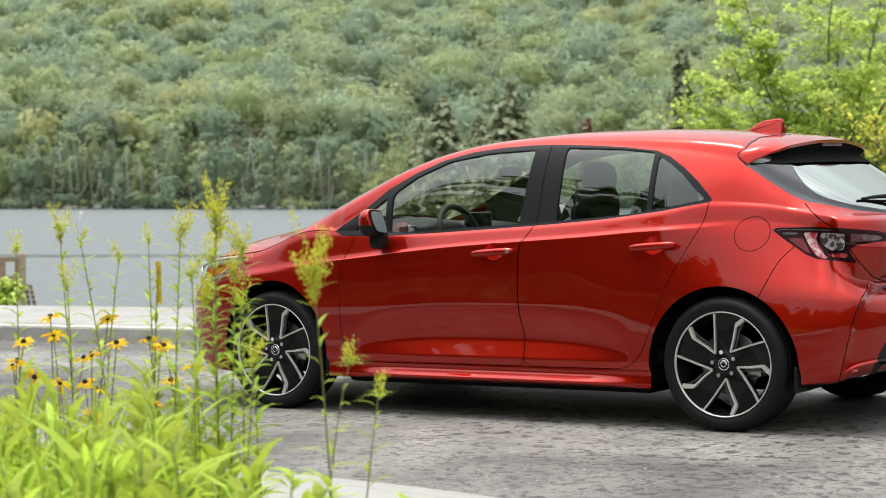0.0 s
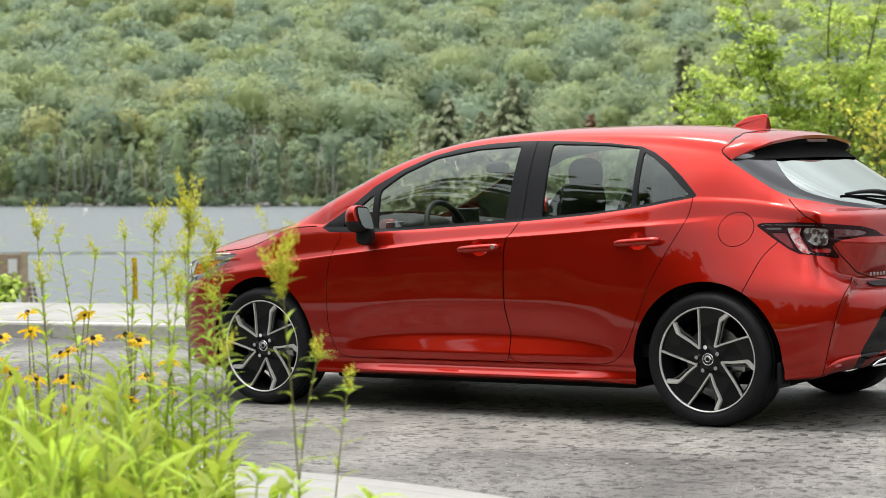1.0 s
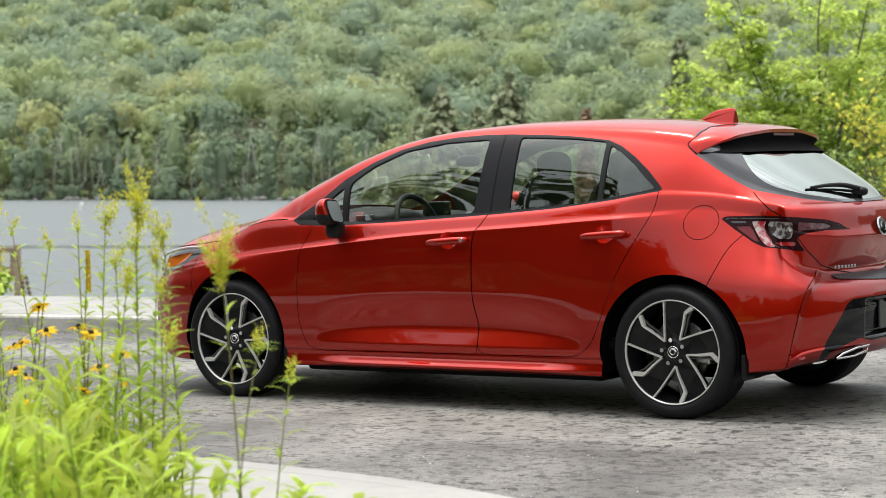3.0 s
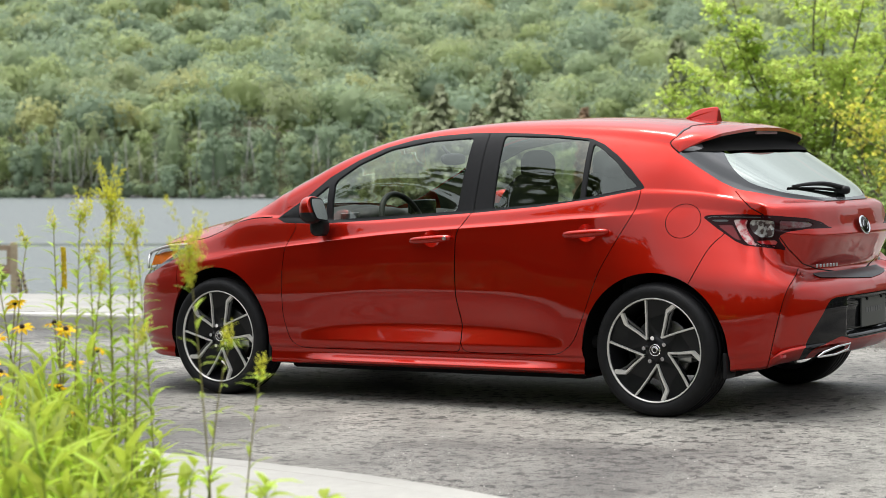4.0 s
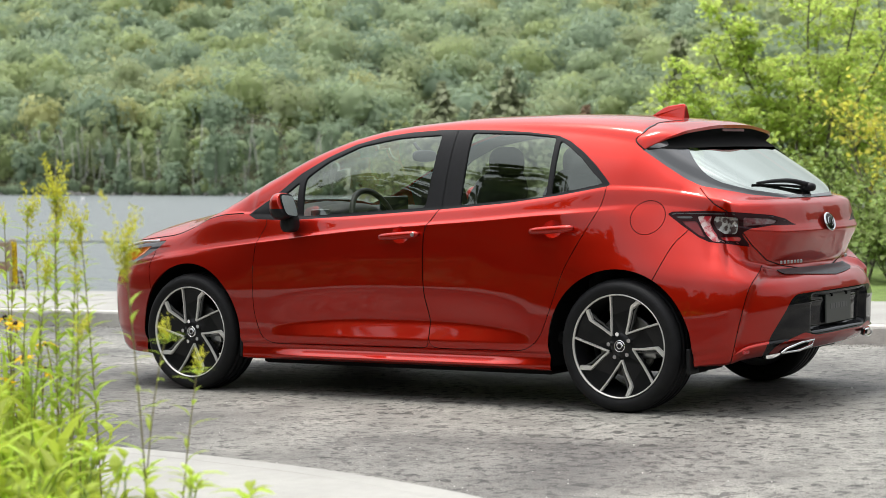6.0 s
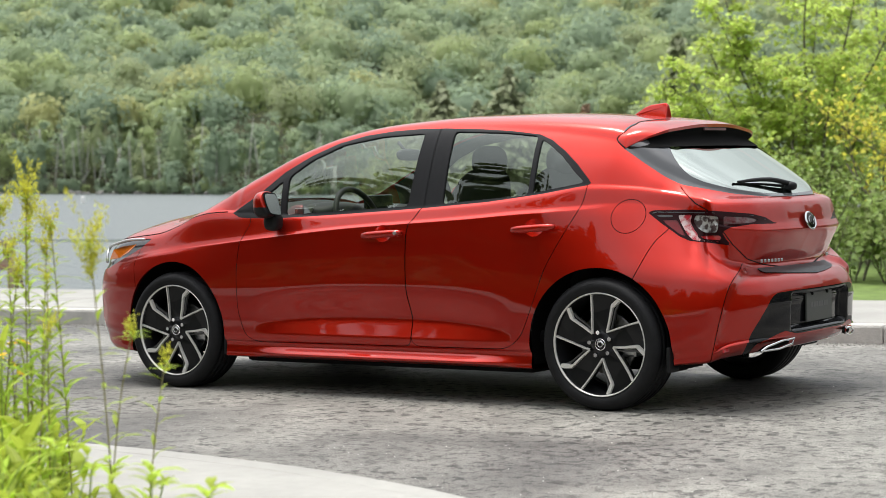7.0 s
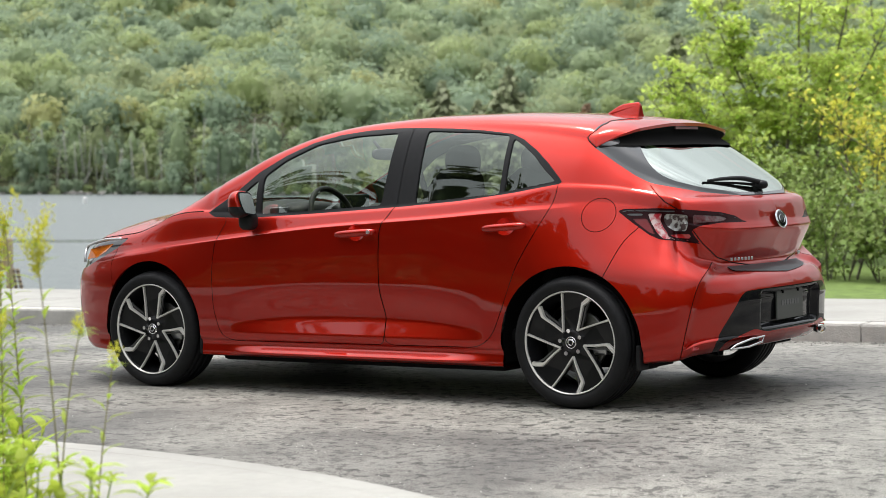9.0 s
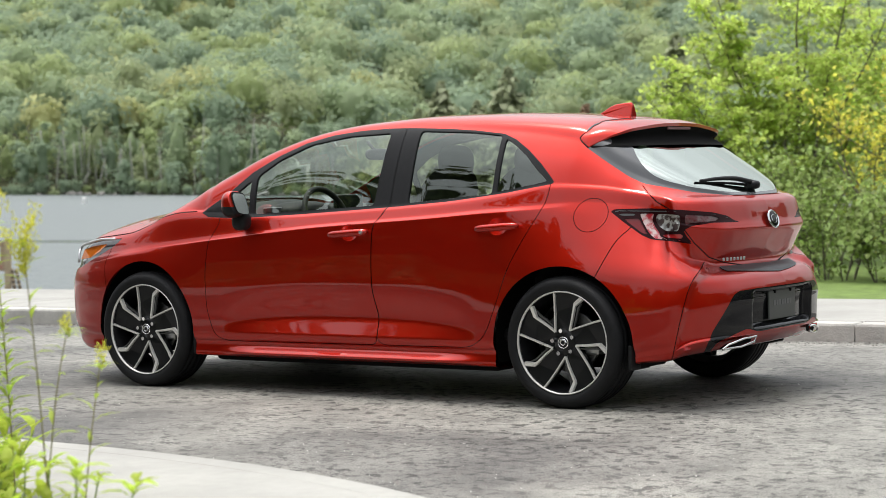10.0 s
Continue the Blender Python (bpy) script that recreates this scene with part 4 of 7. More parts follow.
    for sh in (frit, mirrored(frit)):
        skin_part("rear_window_border", sh, M_FRIT, car, "gloss black border of the rear window")
    skin_part("lower_diffuser", both(diffuser), M_BLACK, car, "gloss black lower bumper insert")
    skin_part("step_pad", both(sunk(pad, -0.004)), M_PAD, car, "ribbed black step pad on the bumper")
    build_tail_lamp(lamp)
    build_tail_lamp(mirrored(lamp))
    for sh in (head, mirrored(head)):
        skin_part("headlamp", sunk(sh, 0.004), M_HEADLAMP, car, "slim dark headlamp with a bright strip and an amber corner")


def build_tail_lamp(shell):
    """A slim lamp in black: chrome top line, dark red wedge, pale middle with a silvery bowl, greyish inner strip."""
    flip = shell[0][:, 1].mean() > 0
    if flip:
        shell = mirrored(shell)
    rest = shell
    pieces = []
    top_s, top_z = [0.872, 0.90, 1.182, 1.335, 1.408, 1.440], [0.926, 0.931, 0.923, 0.907, 0.886, 0.870]
    p = slant(rest[0])
    piece, rest = cut(rest, np.where((p[:, 0] > 0.872) & (p[:, 0] < 1.44), np.abs(p[:, 1] - np.interp(p[:, 0], top_s, top_z)) - 0.0020, 1.0))
    pieces.append(("chrome_strip", piece, -0.002, M_PAD, "thin chrome strip"))
    for name, poly, d, mat, label in (
            ("side_marker", [(0.890, 0.918), (0.972, 0.916), (0.970, 0.907), (0.908, 0.908)], -0.001, M_PAD, "small grey bar"),
            ("outer_lens", [(0.914, 0.896), (0.986, 0.896), (1.000, 0.869), (1.026, 0.815), (0.992, 0.830)], 0.004, M_LENSDARK, "dark red outer lens"),
            ("reflector_bowl", [(1.072, 0.913), (1.172, 0.908), (1.174, 0.874), (1.163, 0.829), (1.111, 0.833), (1.080, 0.855), (1.063, 0.886)], 0.012, M_LAMPBOWL, "silvery reflector bowl"),
            ("lower_lens", [(1.085, 0.818), (1.180, 0.818), (1.192, 0.795), (1.112, 0.802)], 0.004, M_LENSRED, "bright red lower lens"),
            ("middle_lens", [(0.992, 0.917), (1.058, 0.916), (1.048, 0.887), (1.062, 0.852), (1.080, 0.826), (1.078, 0.812), (1.112, 0.797), (1.192, 0.790), (1.202, 0.784), (1.110, 0.792), (1.055, 0.800), (1.030, 0.826), (1.006, 0.875)], 0.003, M_LENSPALE, "clear and pink ribbed middle lens"),
            ("inner_lens", [(1.196, 0.909), (1.329, 0.899), (1.390, 0.881), (1.334, 0.874), (1.222, 0.868), (1.196, 0.858)], 0.004, M_LENSGREY, "greyish red inner lens")):
        piece, rest = cut(rest, to_line(slant(rest[0]), rounded(poly, 0.008), True))
        if len(piece[2]):
            pieces.append((name, piece, d, mat, label))
    lamp = skin_part("tail_lamp", mirrored(rest) if flip else rest, M_LAMPBLACK, car, "slim red and clear tail lamp in a black rim")
    for name, piece, d, mat, label in pieces:
        piece = mirrored(piece) if flip else piece
        for bit in pieces_of(piece):
            skin_part(name, sunk(bit, d), mat, lamp, label)


build_skin()


# ---- wheels ----
def polar(r, deg, y):
    a = radians(deg)
    return (r * math.cos(a), y, r * math.sin(a))


def revolve(profile, segs=72):
    """A ring of (radius, y) points turned about the y axis."""
    prof = np.asarray(profile, float)
    ang = np.linspace(0, 2 * math.pi, segs, endpoint=False)
    v = np.stack([np.outer(np.cos(ang), prof[:, 0]), np.tile(prof[:, 1], (segs, 1)), np.outer(np.sin(ang), prof[:, 0])], -1).reshape(-1, 3)
    k = len(prof)
    f = [(i * k + j, i * k + j + 1, ((i + 1) % segs) * k + j + 1, ((i + 1) % segs) * k + j) for i in range(segs) for j in range(k - 1)]
    return v, f


def slab(outline, depth):
    """A plate: an outline of (x, y, z) points and the same pushed back in y."""
    n = len(outline)
    v = [tuple(p) for p in outline] + [(p[0], p[1] + depth, p[2]) for p in outline]
    f = [tuple(range(n)), tuple(range(2 * n - 1, n - 1, -1))] + [(i, i + n, (i + 1) % n + n, (i + 1) % n) for i in range(n)]
    return np.array(v), f


def bar(points, widths, depth):
    """A flat ribbon with bevelled flanks along points in the wheel's face."""
    pts = np.asarray(points, float)
    t = np.gradient(pts[:, [0, 2]], axis=0)
    t /= np.linalg.norm(t, axis=1)[:, None]
    nrm = np.stack([-t[:, 1], t[:, 0]], 1)
    v = []
    for p, n, w in zip(pts, nrm, widths):
        for k, dy in ((-0.75, depth), (-0.5, 0.0), (0.5, 0.0), (0.75, depth)):
            v.append((p[0] + n[0] * w * k, p[1] + dy, p[2] + n[1] * w * k))
    f = [(4 * i + j, 4 * i + j + 1, 4 * i + j + 5, 4 * i + j + 4) for i in range(len(pts) - 1) for j in range(3)]
    return np.array(v), f


def build_wheel(turn):
    """A wheel about the y axis, its face towards -y, hub at the origin."""
    w = 0.1125
    tyre = [(0.236, -w + 0.012), (0.247, -w + 0.004), (0.262, -w - 0.004), (0.282, -w - 0.007), (0.298, -w + 0.002), (0.308, -w + 0.016), (0.3135, -w + 0.030)]
    for y in (-0.062, -0.022, 0.022, 0.062):
        tyre += [(0.3165, y - 0.006), (0.309, y - 0.004), (0.309, y + 0.004), (0.3165, y + 0.006)]
    tyre += [(0.3135, w - 0.030), (0.308, w - 0.016), (0.298, w - 0.002), (0.282, w + 0.007), (0.247, w - 0.004), (0.236, w - 0.012)]
    v, f = revolve(tyre, 96)
    wheel = mesh_object("wheel", v, f, M_RUBBER, car, "low-profile black tyre on an alloy rim")
    v, f = revolve([(0.237, -w + 0.014), (0.232, -w + 0.03), (0.215, -w + 0.06), (0.208, 0.0), (0.215, w - 0.03), (0.237, w - 0.012)], 72)
    rim = mesh_object("rim", v, f, M_RIMDARK, wheel, "black alloy rim with machined edges")
    v, f = revolve([(0.2325, w - 0.015), (0.212, w - 0.032), (0.204, 0.02)], 72)
    mesh_object("rim_barrel", v, f, M_SILVER, wheel, "bare silver inner barrel of the rim")
    v, f = revolve([(0.2375, -w + 0.016), (0.2398, -w + 0.004), (0.2445, -w - 0.001), (0.2468, -w + 0.006)], 96)
    mesh_object("rim_lip", v, f, M_ALLOY, wheel, "bright machined rim lip")
    yb, yf = -w + 0.030, -w + 0.020
    plates, bars, facets = [], [], []
    for n in range(5):
        t = 28 + 72 * n + turn
        a1 = t - 39
        out = [polar(0.045, t - 20, yb + 0.004), polar(0.072, a1, yb), polar(0.13, a1 + 5, yb + 0.004), polar(0.188, a1 + 9.5, yb + 0.002), polar(0.2365, a1 + 3, yb - 0.008)]
        out += [polar(0.2365, q, yb - 0.008) for q in np.linspace(a1 + 8, t - 2, 5)] + [polar(0.2365, t, yb - 0.008), polar(0.15, t + 8.5, yb + 0.003), polar(0.072, t + 33, yb)]
        plates.append(slab(out[::-1], 0.035))
        bars.append(bar([polar(0.066, t + 33, yf + 0.002), polar(0.10, t + 17, yf), polar(0.15, t + 7.5, yf), polar(0.20, t + 2.6, yf - 0.004), polar(0.238, t, yf - 0.010)], [0.0072, 0.0066, 0.0064, 0.0068, 0.008], 0.012))
        k0 = t + 33
        bars.append(bar([polar(0.066, k0, yf + 0.002), polar(0.12, k0 + 5.5, yf), polar(0.186, k0 + 9.5, yf), polar(0.196, k0 + 9.2, yf - 0.001), polar(0.2385, k0 + 2, yf - 0.010)], [0.0074, 0.0086, 0.0108, 0.016, 0.017], 0.012))
        facets.append(bar([polar(0.088, k0 - 7, yf + 0.010), polar(0.13, k0 - 1.5, yf + 0.009), polar(0.180, k0 + 3.2, yf + 0.008), polar(0.212, k0 + 2.0, yf + 0.006)], [0.003, 0.006, 0.008, 0.004], 0.010))
    # tapered slivers that carry the bevels' highlight in their grey
    for v, f in facets:
        mesh_object("spoke_facet", v, f, M_FACET, wheel, "grey sliver for the highlight on a spoke's inner bevel", smooth=False)
    v, f = joined(plates)
    mesh_object("spokes", v, f, M_RIMDARK, wheel, smooth=False)
    v, f = joined(bars)
    mesh_object("machined_spoke_edges", v, f, M_ALLOY, wheel, "bright machined spoke edges", smooth=False)
    v, f = revolve([(0.0, yf + 0.002), (0.028, yf + 0.002), (0.045, yf + 0.010), (0.075, yf + 0.016), (0.08, yf + 0.05)], 40)
    mesh_object("hub", v, f, M_RIMDARK, wheel)
    v, f = revolve([(0.0, yf - 0.004), (0.022, yf - 0.003), (0.027, yf + 0.0), (0.029, yf + 0.008)], 32)
    mesh_object("hub_cap", v, f, M_RIMDARK, wheel)
    v, f = joined([revolve([(0.0245, yf - 0.003), (0.0262, yf - 0.0065), (0.0285, yf - 0.001)], 32), revolve([(0.0105, yf - 0.0055), (0.0120, yf - 0.007), (0.0138, yf - 0.0055)], 24), bar([polar(0.018, 0, yf - 0.006), polar(0.018, 60, yf - 0.006), polar(0.018, 120, yf - 0.006), polar(0.018, 180, yf - 0.006)], [0.004] * 4, 0.003)])
    mesh_object("cap_ring", v, f, M_CHROME, wheel, "small chrome ring on the hub cap")
    for n in range(5):
        c = polar(0.057, 100 + 72 * n + turn, 0)
        bm = bmesh.new()
        bmesh.ops.create_cone(bm, cap_ends=True, segments=6, radius1=0.0125, radius2=0.0105, depth=0.024, matrix=Matrix.Translation((c[0], yf + 0.004, c[2])) @ Matrix.Rotation(math.pi / 2, 4, "X"))
        part("wheel_nut", bm, M_CHROME, wheel)
    v, f = revolve([(0.07, -0.02), (0.145, -0.02), (0.150, -0.018), (0.150, 0.0), (0.07, 0.0)], 48)
    mesh_object("brake_disc", v, f, material("worn_steel_disc", (0.30, 0.29, 0.28), rough=0.4, metal=0.9, vary=0.3, scale=30), wheel)
    bm = bmesh.new()
    box(bm, (0.085, -0.045, -0.06), (0.165, 0.03, 0.06), 0.012)
    part("brake_caliper", bm, M_SILVER, wheel)
    return wheel


for wx, turn in ((-1.32, 3), (1.32, 0)):
    wheel = build_wheel(turn)
    wheel.matrix_local = pose(wx, -0.756, 0.3135)
    other = copy_thing(wheel, pose(wx, 0.756, 0.3135, 0, 0, 180))
    other.parent = car


def build_wells():
    """Dark liners inside the wheel openings, mud flaps, and the underside."""
    for cx, rx in ((-1.315, 0.385), (1.315, 0.405)):
        for s in (-1, 1):
            ang = np.linspace(-0.28, math.pi + 0.28, 26)
            prof = [(cx + rx * math.cos(a), 0.315 + (rx + 0.01) * math.sin(a)) for a in ang]
            v = [(x, s * y, z) for y in (0.80, 0.55) for x, z in prof] + [(cx, s * 0.55, 0.3)]
            k = len(prof)
            f = [(i, i + 1, k + i + 1, k + i) for i in range(k - 1)] + [(k + i, k + i + 1, 2 * k) for i in range(k - 1)]
            mesh_object("wheel_liner", v, f, M_WELL, car)
            bm = bmesh.new()
            x0 = cx + rx - 0.055
            box(bm, (x0, -0.85 if s < 0 else 0.66, 0.19), (x0 + 0.018, -0.66 if s < 0 else 0.85, 0.31), 0.006)
            part("mud_flap", bm, M_TRIM, car, "black mud flap behind the wheel")
    bm = bmesh.new()
    box(bm, (-2.0, -0.55, 0.165), (1.45, 0.55, 0.30), 0.03)
    box(bm, (-0.90, -0.76, 0.152), (0.90, 0.76, 0.30), 0.02)
    part("underside", bm, M_WELL, car)
    bm = bmesh.new()
    box(bm, (1.60, -0.25, 0.25), (1.88, 0.25, 0.36), 0.04)
    part("silencer", bm, M_TRIM, car)


build_wells()


# ---- fittings of the car ----
def rounded_plate(bm, pts, thick):
    """Extrudes a closed outline of 3D points along its own normal."""
    vs = [bm.verts.new(p) for p in pts]
    f = bm.faces.new(vs)
    bm.normal_update()
    n = f.normal.copy()
    r = bmesh.ops.extrude_face_region(bm, geom=[f])
    bmesh.ops.translate(bm, vec=n * thick, verts=[v for v in r["geom"] if isinstance(v, bmesh.types.BMVert)])
    bmesh.ops.recalc_face_normals(bm, faces=bm.faces)


def blob(bm, centre, size, segs=24, rings=14, power=2.6):
    """A rounded box-like solid."""
    r = bmesh.ops.create_uvsphere(bm, u_segments=segs, v_segments=rings, radius=1.0)
    for v in r["verts"]:
        c = v.co.copy()
        k = sum(abs(q) ** power for q in c) ** (1 / power)
        v.co = Vector([c[i] / k * size[i] + centre[i] for i in range(3)])
    return r["verts"]


SKIN_PTS = car_skin()[0]
SIDE_PTS = SKIN_PTS[SKIN_PTS[:, 1] < -0.6]

# lead: where the spoiler leaves the roof; trail: its lower rear edge; (x, half width, z)
SPOILER_LEAD = [(1.318, 0.0), (1.320, 0.20), (1.326, 0.42), (1.333, 0.481), (1.335, 0.540), (1.332, 0.578), (1.315, 0.606), (1.303, 0.614), (1.312, 0.622), (1.352, 0.630)]
SPOILER_TRAIL = [(1.530, 0.0, 1.335), (1.524, 0.20, 1.331), (1.503, 0.42, 1.312), (1.495, 0.48, 1.304), (1.478, 0.53, 1.293), (1.450, 0.56, 1.282), (1.415, 0.59, 1.264), (1.395, 0.605, 1.254), (1.374, 0.62, 1.243), (1.358, 0.631, 1.234)]
SPOILER_ROOT = [(1.560, 0.0, 1.239), (1.555, 0.20, 1.238), (1.538, 0.415, 1.236), (1.525, 0.47, 1.235), (1.505, 0.53, 1.235), (1.480, 0.565, 1.235), (1.452, 0.592, 1.235), (1.42, 0.606, 1.235), (1.39, 0.620, 1.232), (1.36, 0.628, 1.228)]


def build_spoiler():
    """The roof spoiler: a blade that carries the roof on over the rear glass, its ends running down the pillars."""
    near = lambda x, w: SKIN_PTS[np.argmin((SKIN_PTS[:, 0] - x) ** 2 + (SKIN_PTS[:, 1] + w) ** 2 + np.where(SKIN_PTS[:, 2] > 1.2, 0, 9))]
    lead = [(x, w, near(x, w)[2] + 0.003) for x, w in SPOILER_LEAD[:-4]] + [(1.315, 0.608, 1.298), (1.303, 0.617, 1.287), (1.314, 0.626, 1.267), (1.355, 0.634, 1.236)]
    m = 41
    L, T, R = spline(lead, m), spline(SPOILER_TRAIL, m), spline(SPOILER_ROOT, m)
    k = np.arange(m) / (m - 1)
    thick = np.interp(k, [0, 0.7, 0.9, 1], [0.016, 0.014, 0.008, 0.002])
    mirror = lambda a: np.concatenate([a[::-1] * np.array([1, 1, 1]), a[1:] * np.array([1, -1, 1])]) * np.array([1, -1, 1])
    L, T, R, thick = mirror(L), mirror(T), mirror(R), np.concatenate([thick[::-1], thick[1:]])
    q = np.linspace(0, 1, 13)
    lip = T + np.array([0, 0, 1.0]) * thick[:, None]
    arch = np.sin(q * math.pi) * 0.010
    top = L[:, None] + (lip - L)[:, None] * q[None, :, None]
    out = np.stack([np.zeros(len(L)), np.clip(L[:, 1] / 0.6, -1, 1) ** 3, np.ones(len(L))], 1)
    top = top + arch[None, :, None] * out[:, None] * np.clip(np.linalg.norm(lip - L, axis=1) / 0.18, 0, 1)[:, None, None]
    low = np.stack([T + np.array([-0.004, 0, 0]), T + np.array([-0.03, 0, -0.001])], 1)
    g = np.concatenate([top, low], 1)
    n = g.shape[1]
    f = [(j * n + i, (j + 1) * n + i, (j + 1) * n + i + 1, j * n + i + 1) for j in range(len(L) - 1) for i in range(n - 1)]
    ob = mesh_object("roof_spoiler", g.reshape(-1, 3), f, M_RED, car, "red roof spoiler over the rear window")
    ob.data.set_sharp_from_angle(angle=radians(35))
    back = np.stack([T + np.array([-0.008, 0, -0.001]), T * 0.4 + R * 0.6 + np.array([-0.055, 0, 0.02]), R + np.array([0.004, 0, 0.003])], 1)
    f = [(3 * j + i, 3 * j + i + 1, 3 * j + i + 4, 3 * j + i + 3) for j in range(len(L) - 1) for i in range(2)]
    mesh_object("spoiler_underside", back.reshape(-1, 3), f, M_WELL, ob, "black spoiler underside")
    v, f = tube(np.array([p for p in L if p[1] < -0.02]), 0.0028, 6)
    mesh_object("spoiler_seam", v, f, M_SEAM, ob)
    v, f = tube(np.array([p for p in L if p[1] > 0.02]), 0.0028, 6)
    mesh_object("spoiler_seam", v, f, M_SEAM, ob)
    bm = bmesh.new()
    box(bm, (1.512, -0.12, 1.318), (1.522, 0.12, 1.332), 0.003)
    part("brake_light", bm, material("smoked_red_lens", (0.22, 0.12, 0.12), rough=0.15), ob, "slim high brake light")


build_spoiler()


def build_fin():
    prof = [(1.045, 1.392), (1.09, 1.416), (1.135, 1.446), (1.165, 1.457), (1.21, 1.462), (1.252, 1.465), (1.262, 1.452), (1.264, 1.392)]
    v, f = [], []
    for x, z in prof:
        w = 0.030 * min(1, (1.47 - z) / 0.07) + 0.004
        v += [(x, -w, z), (x, w, z)]
    for i in range(len(prof) - 1):
        f.append((2 * i, 2 * i + 2, 2 * i + 3, 2 * i + 1))
    f += [tuple(range(0, 16, 2))[::-1], tuple(range(1, 16, 2))]
    ob = mesh_object("shark_fin_antenna", v, f, M_RED, car, "red shark-fin antenna on the roof", smooth=False)
    md = ob.modifiers.new("round", "BEVEL")
    md.width, md.segments = 0.008, 3


build_fin()


def build_mirror(s):
    """A door mirror: black foot, red cap with a black lower half, glass towards the tail."""
    bm = bmesh.new()
    blob(bm, (-0.600, s * 0.880, 0.902), (0.046, 0.045, 0.050), power=3)
    foot = part("door_mirror", bm, M_TRIM, car, "door mirror with a red cap on a black foot", smooth=True)

    def face_x(y):
        return -0.560 - 0.008 * (y - 0.95) / 0.075

    bm = bmesh.new()
    for v in blob(bm, (-0.600, s * 0.946, 0.990), (0.066, 0.064, 0.070), 32, 20, 2.6):
        v.co.x += 0.02 * (abs(v.co.y) - 0.95) / 0.075
        v.co.x = min(v.co.x, face_x(abs(v.co.y)) - 0.018 * (v.co.z - 0.99) / 0.055)
    for f in bm.faces:
        f.material_index = 1 if f.calc_center_median().z < 0.982 else 0
    part("mirror_housing", bm, [M_RED, M_TRIM], foot, "red mirror cap with a black lower shell", smooth=True)
    for name, k, lift, mat in (("mirror_bezel", 1.0, 0.003, M_TRIM), ("mirror_glass", 0.88, 0.007, M_MIRROR)):
        pts = [(0.940 + k * 0.74 * (y - 0.95), 0.990 + k * 1.2 * (z - 0.990)) for y, z in rounded([(0.884, 1.040), (1.008, 1.046), (1.020, 1.01), (1.008, 0.950), (0.892, 0.938), (0.880, 0.965)], 0.024)]
        pts = [(face_x(y) + lift - 0.018 * (z - 0.99) / 0.055, s * y, z) for y, z in pts]
        bm = bmesh.new()
        bm.faces.new([bm.verts.new(p) for p in (pts if s < 0 else pts[::-1])])
        part(name, bm, mat, foot)


for s in (-1, 1):
    build_mirror(s)


def skin_w(x, z):
    """How far out the body side stands at (x, z)."""
    i = np.argmin((SIDE_PTS[:, 0] - x) ** 2 + (SIDE_PTS[:, 2] - z) ** 2)
    return -SIDE_PTS[i, 1]


def build_handle(x, z, s, lock):
    """A pull handle over a shallow cup."""
    w = skin_w(x, z)
    bm = bmesh.new()
    pts = np.array([(x - 0.125, w + 0.010, z - 0.010), (x - 0.10, w + 0.028, z - 0.006), (x, w + 0.036, z), (x + 0.09, w + 0.030, z + 0.006), (x + 0.12, w + 0.012, z + 0.008)])
    v, f = tube(spline(pts, 14), [0.010, 0.014, 0.016, 0.017, 0.0175, 0.018, 0.018, 0.018, 0.018, 0.0178, 0.0175, 0.0165, 0.014, 0.010], 12)
    v = v.copy()
    v[:, 1] = w + (v[:, 1] - w) * 0.85
    v[:, 1] *= s
    h = mesh_object("door_handle", v, f if s > 0 else [q[::-1] for q in f], M_RED, car, "red body-coloured door handle")
    if lock:
        bm = bmesh.new()
        bmesh.ops.create_cone(bm, cap_ends=True, segments=20, radius1=0.011, radius2=0.010, depth=0.012, matrix=Matrix.Translation((x + 0.095, s * (w + 0.034), z + 0.006)) @ Matrix.Rotation(math.pi / 2, 4, "X"))
        part("lock_cylinder", bm, M_SATIN, h, "small chrome lock cylinder")


for s in (-1, 1):
    build_handle(0.09, 0.835, s, True)
    build_handle(0.975, 0.862, s, False)


